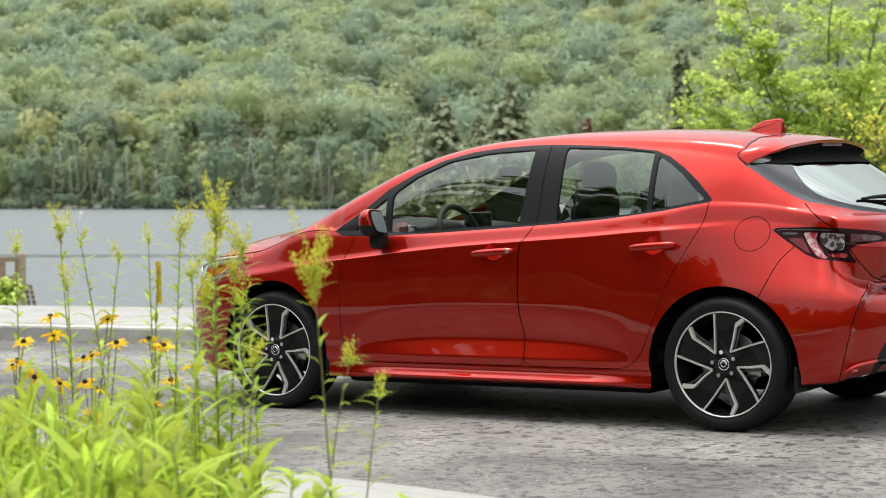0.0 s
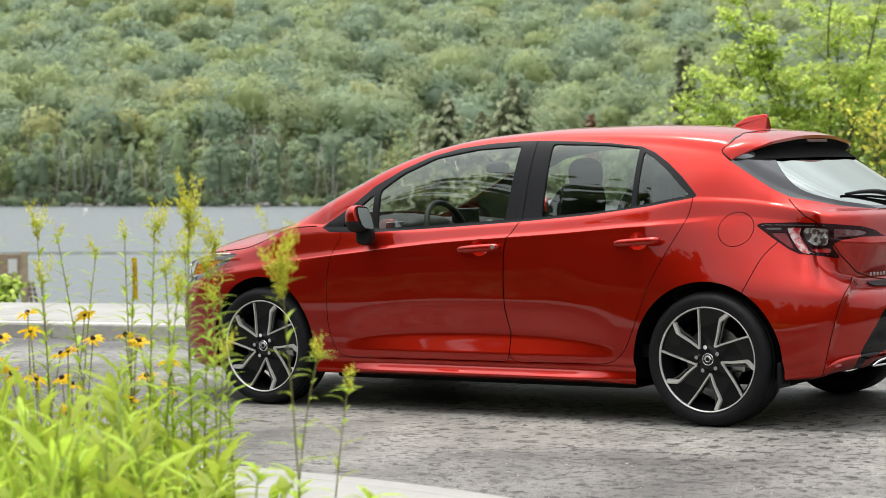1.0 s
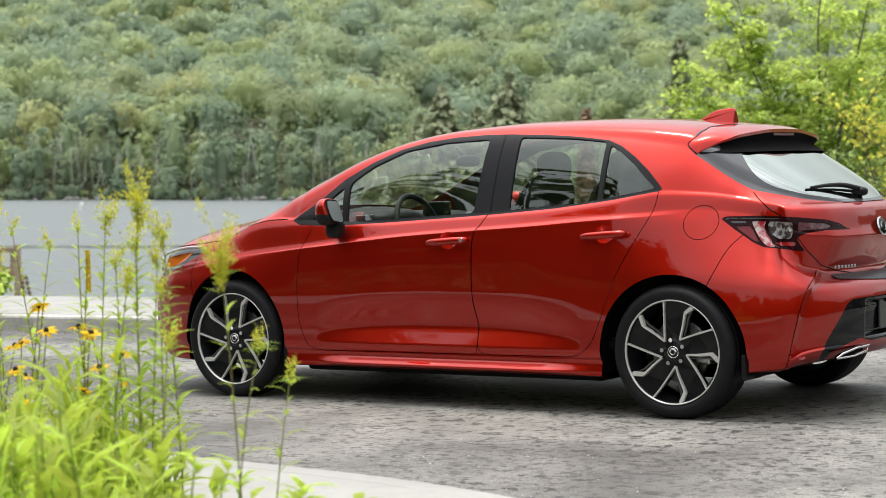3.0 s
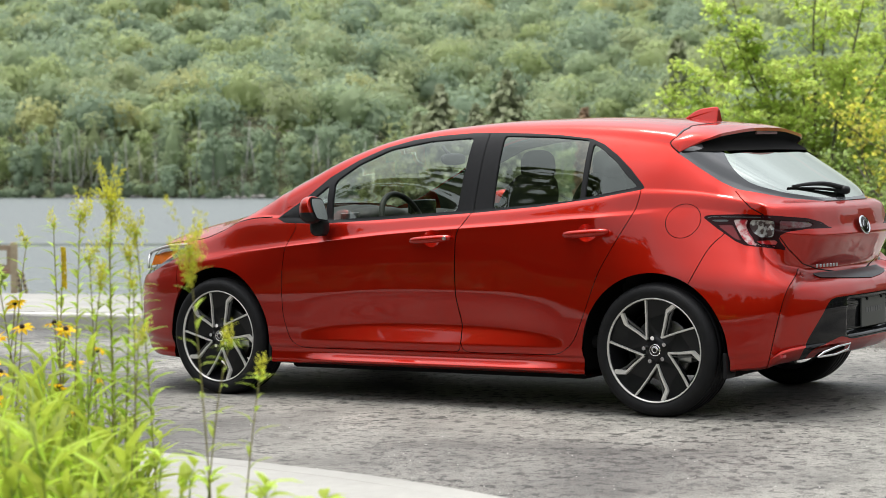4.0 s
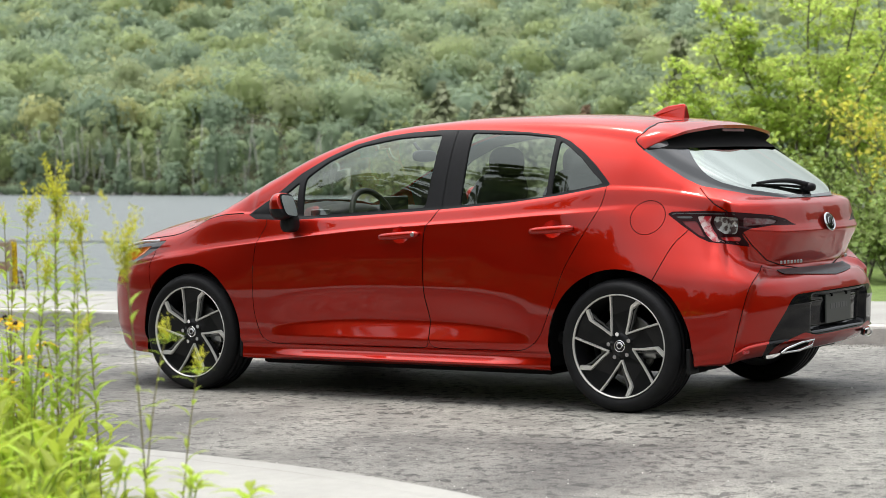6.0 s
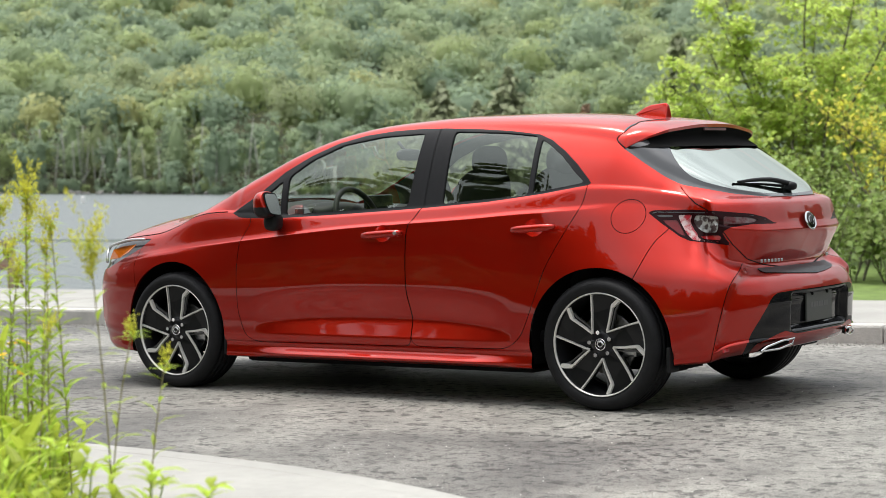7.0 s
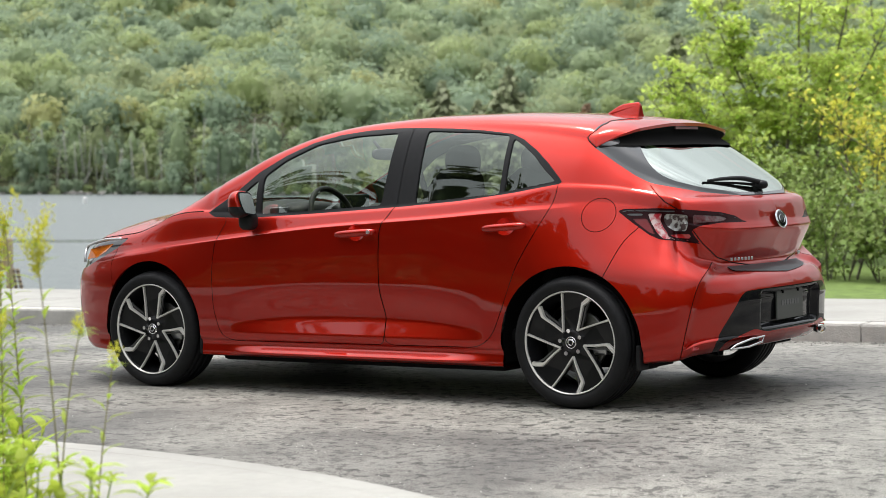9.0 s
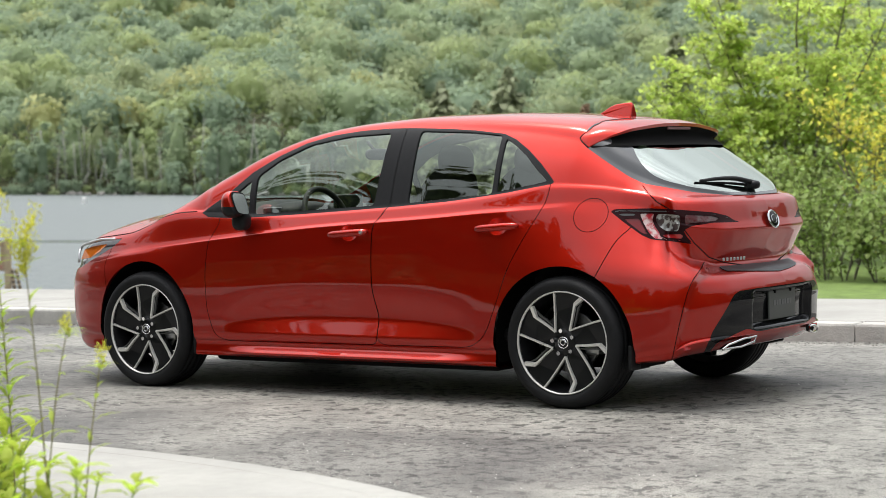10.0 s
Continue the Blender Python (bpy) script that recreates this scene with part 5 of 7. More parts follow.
def build_tail_fittings():
    """Emblem, lettering bars, plate, wiper, tailpipes."""
    em = mesh_object("rear_emblem", *joined([revolve([(0.040, 0.0), (0.045, -0.006), (0.051, 0.0)], 40), revolve([(0.020, -0.002), (0.023, -0.006), (0.026, -0.002)], 32)]), M_CHROME, car, "round chrome ring emblem on the tailgate")
    em.matrix_local = pose(2.022, 0.0, 0.868, 0, 0, 90) @ pose(0, 0, 0, -17, 0, 0)
    em.scale = (1.15, 1, 0.92)
    bm = bmesh.new()
    bmesh.ops.create_uvsphere(bm, u_segments=24, v_segments=12, radius=0.045)
    for v in bm.verts:
        v.co.y *= 0.12
    part("emblem_backing", bm, M_BLACK, em, smooth=True)
    for y0, n, z0 in ((-0.395, 7, 0.688), (0.33, 2, 0.688)):
        bm = bmesh.new()
        for i in range(n):
            y = y0 + i * 0.024
            x = 1.934 + 0.065 * (1 - (y / 0.40) ** 2)
            box(bm, (x, y, z0 - 0.008), (x + 0.006, y + 0.018, z0 + 0.008), 0.003)
        part("model_badge", bm, M_SATIN, car, "row of small chrome badge bars")
    bm = bmesh.new()
    box(bm, (2.052, -0.1525, 0.385), (2.062, 0.1525, 0.535), 0.004)
    plate = part("number_plate", bm, material("dark_plate", (0.065, 0.068, 0.064), rough=0.4), car, "dark grey plate with raised bars")
    bm = bmesh.new()
    for i in range(7):
        box(bm, (2.062, -0.102 + i * 0.030, 0.452), (2.0635, -0.079 + i * 0.030, 0.476), 0.0)
    part("plate_bars", bm, material("grey_plate_print", (0.12, 0.12, 0.12), rough=0.5), plate)
    for y in (-0.09, 0.09):
        bm = bmesh.new()
        bmesh.ops.create_cone(bm, cap_ends=True, segments=12, radius1=0.008, radius2=0.007, depth=0.008, matrix=Matrix.Translation((2.064, y, 0.518)) @ Matrix.Rotation(math.pi / 2, 4, "Y"))
        part("plate_screw", bm, M_WELL, plate)
    # wiper
    pivot = np.array([1.902, 0.03, 1.035])
    bm = bmesh.new()
    blob(bm, pivot, (0.035, 0.032, 0.022), 20, 12)
    wip = part("rear_wiper", bm, M_TRIM, car, "black rear wiper parked across the glass", smooth=True)
    arm = spline([(1.905, 0.03, 1.045), (1.870, -0.10, 1.068), (1.845, -0.25, 1.070), (1.822, -0.385, 1.062)], 16)
    v, f = tube(arm, np.linspace(0.014, 0.007, 16), 8)
    mesh_object("wiper_arm", v, f, M_TRIM, wip)
    bl = spline([(1.890, -0.02, 1.036), (1.862, -0.20, 1.048), (1.815, -0.425, 1.055)], 14)
    v, f = tube(bl, np.linspace(0.008, 0.005, 14), 6)
    mesh_object("wiper_blade", v, f, M_WELL, wip)
    # tailpipes: bright slanted frames round dark mouths
    for s in (-1, 1):
        outer = [(2.002, s * 0.545, 0.276), (2.020, s * 0.52, 0.296), (2.048, s * 0.42, 0.316), (2.066, s * 0.315, 0.322), (2.060, s * 0.322, 0.296), (2.036, s * 0.42, 0.279)]
        v, f = tube([outer[i % 6] for i in range(7)], 0.006, 8, cap=False)
        ex = mesh_object("tailpipe_trim", v, f, M_CHROME, car, "bright chrome tailpipe surround")
        bm = bmesh.new()
        pts = [Vector(p) - Vector((0.02, 0, 0)) for p in outer]
        bm.faces.new([bm.verts.new(p) for p in pts])
        part("tailpipe_mouth", bm, M_WELL, ex)
        bm = bmesh.new()
        box(bm, (1.905, min(s * 0.70, s * 0.755), 0.285), (1.915, max(s * 0.70, s * 0.755), 0.300), 0.002)
        part("rear_reflector", bm, M_LENSRED, car)


build_tail_fittings()


def build_headlamp_bits():
    for s in (-1, 1):
        strip = spline([(-1.545, s * 0.834, 0.806), (-1.70, s * 0.80, 0.798), (-1.86, s * 0.745, 0.770), (-1.93, s * 0.70, 0.752), (-1.925, s * 0.725, 0.72), (-1.915, s * 0.74, 0.67)], 24)
        v, f = tube(strip, 0.0075, 8)
        mesh_object("daylight_strip", v, f, M_SATIN, car, "pale daytime light strip")
        pts = [(-1.60, 0.838, 0.778), (-1.72, 0.818, 0.765), (-1.82, 0.785, 0.745), (-1.85, 0.785, 0.69), (-1.75, 0.818, 0.70), (-1.66, 0.836, 0.735)]
        bm = bmesh.new()
        rounded_plate(bm, [(x, s * (w + 0.004), z) for x, w, z in (pts if s > 0 else pts[::-1])], 0.004)
        part("indicator_lens", bm, M_AMBER, car, "amber corner indicator")


build_headlamp_bits()


# ---- cabin ----
def seat(x, y, rear=False):
    bm = bmesh.new()
    blob(bm, (x, y, 0.52), (0.26, 0.25, 0.10), 24, 14, 3.2)
    cushion = part("seat", bm, M_CLOTH, car, "dark cloth car seat", smooth=True)
    bm = bmesh.new()
    for v in blob(bm, (x + 0.28, y, 0.83), (0.09, 0.245, 0.33), 24, 16, 3.0):
        v.co.x += (v.co.z - 0.6) * 0.32
    part("seat_back", bm, M_CLOTH, cushion, smooth=True)
    bm = bmesh.new()
    blob(bm, (x + 0.47, y, 1.185), (0.055, 0.13, 0.085), 20, 12, 2.8)
    part("headrest", bm, M_CLOTH, cushion, smooth=True)


for y in (-0.37, 0.37):
    seat(-0.05, y)
for y in (-0.40, 0.40):
    seat(0.78, y)


def build_cabin():
    bm = bmesh.new()
    for v in blob(bm, (-0.80, 0, 0.815), (0.30, 0.74, 0.155), 40, 16, 3.5):
        if v.co.z > 0.86:
            v.co.z += 0.04 * math.exp(-((v.co.y + 0.37) / 0.18) ** 2) * (v.co.x > -0.85)
    dash = part("dashboard", bm, M_DASH, car, "dark grey dashboard", smooth=True)
    bm = bmesh.new()
    blob(bm, (-0.60, -0.37, 0.93), (0.13, 0.20, 0.062), 28, 12, 2.6)
    part("instrument_hood", bm, M_DASH, dash, smooth=True)
    bm = bmesh.new()
    box(bm, (-0.565, -0.13, 0.875), (-0.545, 0.13, 1.02), 0.008)
    part("display", bm, M_SCREEN, dash, "upright dark touch screen")
    bm = bmesh.new()
    box(bm, (-0.60, -0.70, 0.935), (-0.585, -0.55, 0.965), 0.004)
    box(bm, (-0.60, 0.22, 0.885), (-0.585, 0.62, 0.905), 0.004)
    part("vent_trim", bm, M_SILVER, dash, "silver air vent trim")
    ang = np.linspace(0, 2 * math.pi, 41)
    ring = [(-0.42 - 0.185 * 0.35 * math.sin(a) * -1 * -1, -0.37 + 0.185 * math.cos(a), 0.885 + 0.185 * 0.93 * math.sin(a)) for a in ang]
    v, f = tube(ring, 0.016, 10, cap=False)
    st = mesh_object("steering_wheel", v, f, M_DASH, car, "dark steering wheel")
    bm = bmesh.new()
    blob(bm, (-0.425, -0.37, 0.875), (0.03, 0.075, 0.065), 20, 12)
    box(bm, (-0.435, -0.545, 0.872), (-0.415, -0.195, 0.898), 0.008)
    part("steering_hub", bm, M_DASH, st)
    bm = bmesh.new()
    blob(bm, (-0.34, -0.0, 1.238), (0.016, 0.115, 0.032), 24, 12, 3)
    rm = part("rear_view_mirror", bm, M_DASH, car, smooth=True)
    v, f = tube([(-0.35, 0, 1.245), (-0.41, 0, 1.31)], 0.010, 8)
    mesh_object("mirror_stalk", v, f, M_DASH, rm)
    bm = bmesh.new()
    box(bm, (-1.0, -0.72, 0.30), (1.75, 0.72, 0.36), 0.02)
    box(bm, (1.22, -0.62, 0.36), (1.75, 0.62, 0.80), 0.03)
    part("cabin_floor", bm, M_CLOTH, car)
    for s in (-1, 1):
        bm = bmesh.new()
        box(bm, (-0.85, min(s * 0.72, s * 0.79), 0.34), (0.86, max(s * 0.72, s * 0.79), 0.90), 0.03)
        part("door_lining", bm, M_DASH, car)
    bm = bmesh.new()
    box(bm, (-0.10, -0.50, 1.352), (1.20, 0.50, 1.368), 0.006)
    part("headlining", bm, material("pale_headlining", (0.30, 0.29, 0.27), rough=0.9), car)


build_cabin()


# ---- pavements ----
def slab_object(name, outline, z0, z1, mat, parent=None, bevel=0.012):
    """A concrete piece: an outline in the lot's plan, from z0 up to z1, with a rounded arris."""
    bm = bmesh.new()
    lo = [bm.verts.new((x, y, z0)) for x, y in outline]
    f = bm.faces.new(lo)
    bm.normal_update()
    if f.normal.z < 0:
        f.normal_flip()
    r = bmesh.ops.extrude_face_region(bm, geom=[f])
    top = [v for v in r["geom"] if isinstance(v, bmesh.types.BMVert)]
    bmesh.ops.translate(bm, vec=(0, 0, z1 - z0), verts=top)
    bmesh.ops.recalc_face_normals(bm, faces=bm.faces)
    edges = [e for e in bm.edges if all(v in top for v in e.verts)]
    bmesh.ops.bevel(bm, geom=edges, offset=bevel, segments=2, affect="EDGES", profile=0.5)
    me = bpy.data.meshes.new(name)
    bm.to_mesh(me)
    bm.free()
    me.materials.append(mat)
    ob = new(name, me)
    if parent:
        ob.parent = parent
    return ob


def build_far_pavement():
    """Kerb stones along the far side of the lot and a pale concrete path behind them."""
    path = tagged(new("pavement"), "pale concrete lakeside path behind a grey kerb", "pavement", kind="structure")
    path.matrix_world = lot(Matrix())
    kerb = tagged(new("kerb"), "weathered grey concrete kerb stones", "kerb", kind="structure")
    kerb.matrix_world = lot(Matrix())
    rnd = random.Random(4)
    step = 1.83
    for i in range(-13, 10):
        a, b = i * step + 1.27, (i + 1) * step + 1.27 - 0.008
        k0, k1 = kerb_y(a), kerb_y(b)
        h = 0.118 + rnd.uniform(-0.003, 0.003)
        slab_object("kerb_stone", [(a, k0), (b, k1), (b, k1 + 0.15), (a, k0 + 0.15)], -0.15, h, M_KERB, kerb, 0.02)
        slab_object("concrete_slab", [(a, k0 + 0.156), (b, k1 + 0.156), (b, k1 + 2.12), (a, k0 + 2.12)], -0.15, 0.124 + rnd.uniform(-0.002, 0.002), M_CONCRETE, path)


build_far_pavement()

NEAR_EDGE = [(-8.0, -3.36), (-2.0, -3.36), (-0.4, -3.36), (0.45, -3.38), (0.8, -3.40), (1.1, -3.43), (1.65, -3.52), (2.13, -3.66), (2.45, -3.78), (3.0, -4.05), (3.8, -4.60), (4.6, -5.4), (5.4, -6.5), (6.2, -8.0), (7.0, -10.0), (7.6, -12.5), (8.0, -15.5)]


def build_near_pavement():
    """The curving pale concrete edge between the lot and the flower bed: a kerb strip and slabs behind it."""
    path = tagged(new("pavement"), "pale concrete edging that curves round a flower bed", "pavement", kind="structure")
    path.matrix_world = lot(Matrix())
    e = spline(NEAR_EDGE, 131)
    t = np.gradient(e, axis=0)
    t /= np.linalg.norm(t, axis=1)[:, None]
    n = np.stack([t[:, 1], -t[:, 0]], 1)               # towards the bed
    cuts = [0, 14, 28, 44, 59, 74, 89, 103, 117, 130]
    for a, b in zip(cuts[:-1], cuts[1:]):
        for name, d0, d1, h in (("kerb_strip", 0.0, 0.13, 0.118), ("concrete_slab", 0.1335, 1.25, 0.12)):
            f, g = e + n * d0, e + n * d1
            ring = [tuple(p) for p in f[a:b + 1]] + [tuple(p) for p in g[a:b + 1][::-1]]
            slab_object(name, ring, -0.12, h, M_CONCRETE, path, 0.012 if d0 == 0 else 0.004)


build_near_pavement()


def build_grit():
    """Loose stones swept along the edging, and pale chips strewn over the lot."""
    rng = np.random.default_rng(31)
    e = spline(NEAR_EDGE, 400)
    t = np.gradient(e, axis=0)
    t /= np.linalg.norm(t, axis=1)[:, None]
    out = np.stack([-t[:, 1], t[:, 0]], 1)
    octa = np.array([(1, 0, 0), (-1, 0, 0), (0, 1, 0), (0, -1, 0), (0, 0, 1), (0, 0, -0.5)], float)
    tri = np.array([(0, 2, 4), (2, 1, 4), (1, 3, 4), (3, 0, 4), (2, 0, 5), (1, 2, 5), (3, 1, 5), (0, 3, 5)])
    for name, label, n, reach, lo, hi, mat in (
            ("grit", "dark loose grit swept along the edging", 12000, 0.22, 0.0010, 0.0028, material("dark_grit", (0.11, 0.106, 0.10), rough=0.85, island=0.5)),
            ("kerb_grit", "grey gravel washed against the far kerb", 5000, 0.10, 0.002, 0.008, material("grey_gravel", (0.26, 0.25, 0.23), rough=0.85, island=0.5)),
            ("stone_chips", "pale stone chips strewn over the asphalt", 1400, 1.6, 0.0010, 0.0034, material("pale_chips", (0.50, 0.49, 0.46), rough=0.8, island=0.4))):
        i = rng.integers(70, 250, n)
        if name == "kerb_grit":
            x = rng.uniform(-9, 9, n)
            p = np.stack([x, 2.42 + 0.072 * (x + 4.6) - np.abs(rng.normal(size=n)) * reach - 0.005], 1)
        else:
            p = e[i] + out[i] * (np.abs(rng.normal(size=n)) * reach + 0.01)[:, None] + t[i] * rng.uniform(-0.03, 0.03, (n, 1))
        s = rng.uniform(lo, hi, n)[:, None, None] * rng.uniform(0.6, 1.4, (n, 1, 3))
        v = octa[None] * s + np.concatenate([p, np.full((n, 1), 0.002)], 1)[:, None]
        f = (np.arange(n) * 6)[:, None, None] + tri[None]
        ob = mesh_object(name, v.reshape(-1, 3), f.reshape(-1, 3), mat, smooth=False)
        ob.matrix_world = lot(Matrix())
        tagged(ob, label, "gravel", kind="stuff")


build_grit()


# ---- leaves ----
def leaf_cards(centres, normals, ups, length, width, bend=0.18):
    """Lens-shaped leaves, two folded halves each: six corners."""
    c, n, u = centres, normals, ups
    u = u - n * (u * n).sum(1)[:, None]
    u /= np.maximum(np.linalg.norm(u, axis=1), 1e-9)[:, None]
    s = np.cross(n, u)
    L, W = length[:, None], width[:, None]
    base = c
    tip = c + u * L - n * L * bend
    m1, m2 = c + u * L * 0.35 + n * L * 0.03, c + u * L * 0.7 - n * L * bend * 0.35
    l1, r1 = m1 + s * W * 0.5 + n * W * 0.12, m1 - s * W * 0.5 + n * W * 0.12
    l2, r2 = m2 + s * W * 0.36 + n * W * 0.1, m2 - s * W * 0.36 + n * W * 0.1
    v = np.stack([base, r1, r2, tip, l2, l1, m1, m2], 1).reshape(-1, 3)
    i = (np.arange(len(c)) * 8)[:, None]
    f = np.concatenate([i + np.array([[0, 1, 6]]), i + np.array([[1, 2, 7]]), i + np.array([[1, 7, 6]]), i + np.array([[2, 3, 7]]), i + np.array([[3, 4, 7]]), i + np.array([[4, 5, 6]]), i + np.array([[4, 6, 7]]), i + np.array([[5, 0, 6]])], 0)
    return v, f


def quad_cards(c, n, size, rng):
    """Small irregular four-cornered leaf clumps."""
    r = rng.normal(size=c.shape)
    u = np.cross(n, r)
    u /= np.maximum(np.linalg.norm(u, axis=1), 1e-9)[:, None]
    w = np.cross(n, u)
    S = size[:, None]
    k = rng.uniform(0.6, 1.25, (len(c), 4))
    v = np.stack([c + u * S * k[:, :1], c + w * S * k[:, 1:2], c - u * S * k[:, 2:3], c - w * S * k[:, 3:4]], 1).reshape(-1, 3)
    f = (np.arange(len(c)) * 4)[:, None] + np.arange(4)[None]
    return v, f


def forest_material(name, base):
    """Foliage seen from afar: mottled by the clump, rough, a little see-through."""
    m = material(name, base, rough=0.8, vary=0.10, scale=0.35, spec=0.1, ramp=(0.30, 0.70), detail=3)
    nt = m.node_tree
    b = nt.nodes["Principled BSDF"]
    tr = nt.nodes.new("ShaderNodeBsdfTranslucent")
    mix = nt.nodes.new("ShaderNodeMixShader")
    mix.inputs[0].default_value = 0.58
    nt.links.new(b.inputs["Base Color"].links[0].from_socket, tr.inputs["Color"])
    nt.links.new(b.outputs[0], mix.inputs[1])
    nt.links.new(tr.outputs[0], mix.inputs[2])
    nt.links.new(mix.outputs[0], nt.nodes["Material Output"].inputs["Surface"])
    return m


# far leaves lightened and blued, putting the distance haze into their colour
HAZED_GREENS = [forest_material("hazed_leaf_%s" % n, c) for n, c in
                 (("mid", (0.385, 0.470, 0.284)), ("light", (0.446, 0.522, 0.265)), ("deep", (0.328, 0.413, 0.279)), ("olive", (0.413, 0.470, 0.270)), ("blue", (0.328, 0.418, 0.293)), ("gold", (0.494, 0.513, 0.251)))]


def crown_cards(rng, x, y, z, rx, h, count, size, lumps=7):
    """Leaf clumps over a crown made of several lobes."""
    k = rng.integers(0, lumps, count)
    lob = rng.normal(size=(lumps, 3))
    lob /= np.linalg.norm(lob, axis=1)[:, None]
    lob *= np.array([rx * 0.55, rx * 0.55, h * 0.32])
    lob[0] = (0, 0, h * 0.22)
    rad = rng.uniform(0.45, 0.7, lumps)
    d = rng.normal(size=(count, 3))
    d[:, 2] += 0.25
    d /= np.linalg.norm(d, axis=1)[:, None]
    p = lob[k] + d * rad[k][:, None] * np.array([rx, rx, h * 0.5]) * rng.uniform(0.85, 1.08, (count, 1))
    n = d + rng.normal(size=d.shape) * 0.40 + np.array([0, 0, 0.5])
    n /= np.linalg.norm(n, axis=1)[:, None]
    return p + np.array([x, y, z + h * 0.5]), n, np.full(count, size) * rng.uniform(0.6, 1.3, count)


def place(a, b):
    return a * AHEAD[0] + b * RIGHT[0], a * AHEAD[1] + b * RIGHT[1]


def crown_ball():
    """Unit ball of a crown: corners and triangles."""
    bm = bmesh.new()
    bmesh.ops.create_icosphere(bm, subdivisions=1, radius=1.0)
    v = np.array([q.co[:] for q in bm.verts])
    f = np.array([[q.index for q in p.verts] for p in bm.faces])
    bm.free()
    return v, f[v[f].mean(1)[:, 2] > -0.6]


BALL_V, BALL_F = crown_ball()


def lobed_crown(rng, foot, rx, h, lumps, cards, size, tall=False):
    """A crown of overlapping lobes: a rough core and leaf clumps spread over the lobes."""
    a = rng.uniform(0, 2 * math.pi, lumps)
    if tall:
        up = np.sort(rng.uniform(0.12, 0.92, lumps))
        out = rx * np.sqrt(np.clip(1.15 - up, 0, 1)) * rng.uniform(0.1, 0.75, lumps)
        rad = rx * (1.05 - 0.55 * up) * rng.uniform(0.45, 0.75, lumps)
    else:
        up = rng.uniform(0.25, 0.72, lumps)
        out = rx * rng.uniform(0.15, 0.62, lumps)
        rad = rx * rng.uniform(0.42, 0.64, lumps)
        up[0], out[0] = 0.72, rx * 0.1
    mid = np.stack([np.cos(a) * out, np.sin(a) * out, up * h], 1)
    k = rng.integers(0, lumps, cards)
    d = rng.normal(size=(cards, 3))
    d[:, 2] = np.abs(d[:, 2]) * rng.choice([1, 1, 1, -0.6], cards)
    d /= np.linalg.norm(d, axis=1)[:, None]
    p = mid[k] + d * (rad[k] * rng.uniform(0.84, 1.08, cards))[:, None] * np.array([1, 1, 0.82])
    n = d * 0.8 + (p - np.array([0, 0, h * 0.35])) / max(rx, h) * 1.1 + np.array([0, 0, 0.34]) + rng.normal(size=d.shape) * 0.05
    n /= np.linalg.norm(n, axis=1)[:, None]
    core = BALL_V * (np.array([rx * 0.36, rx * 0.36, h * 0.36]) if tall else np.array([rx * 0.54, rx * 0.54, h * 0.36])) * rng.uniform(0.8, 1.1, (len(BALL_V), 1)) + np.array([0, 0, h * 0.45])
    return p + foot, n, rng.uniform(0.65, 1.55, cards) * size, core + foot


def shore_d(b):
    return 306 + 6 * math.sin(b * 0.04) + 3 * math.sin(b * 0.11 + 1)


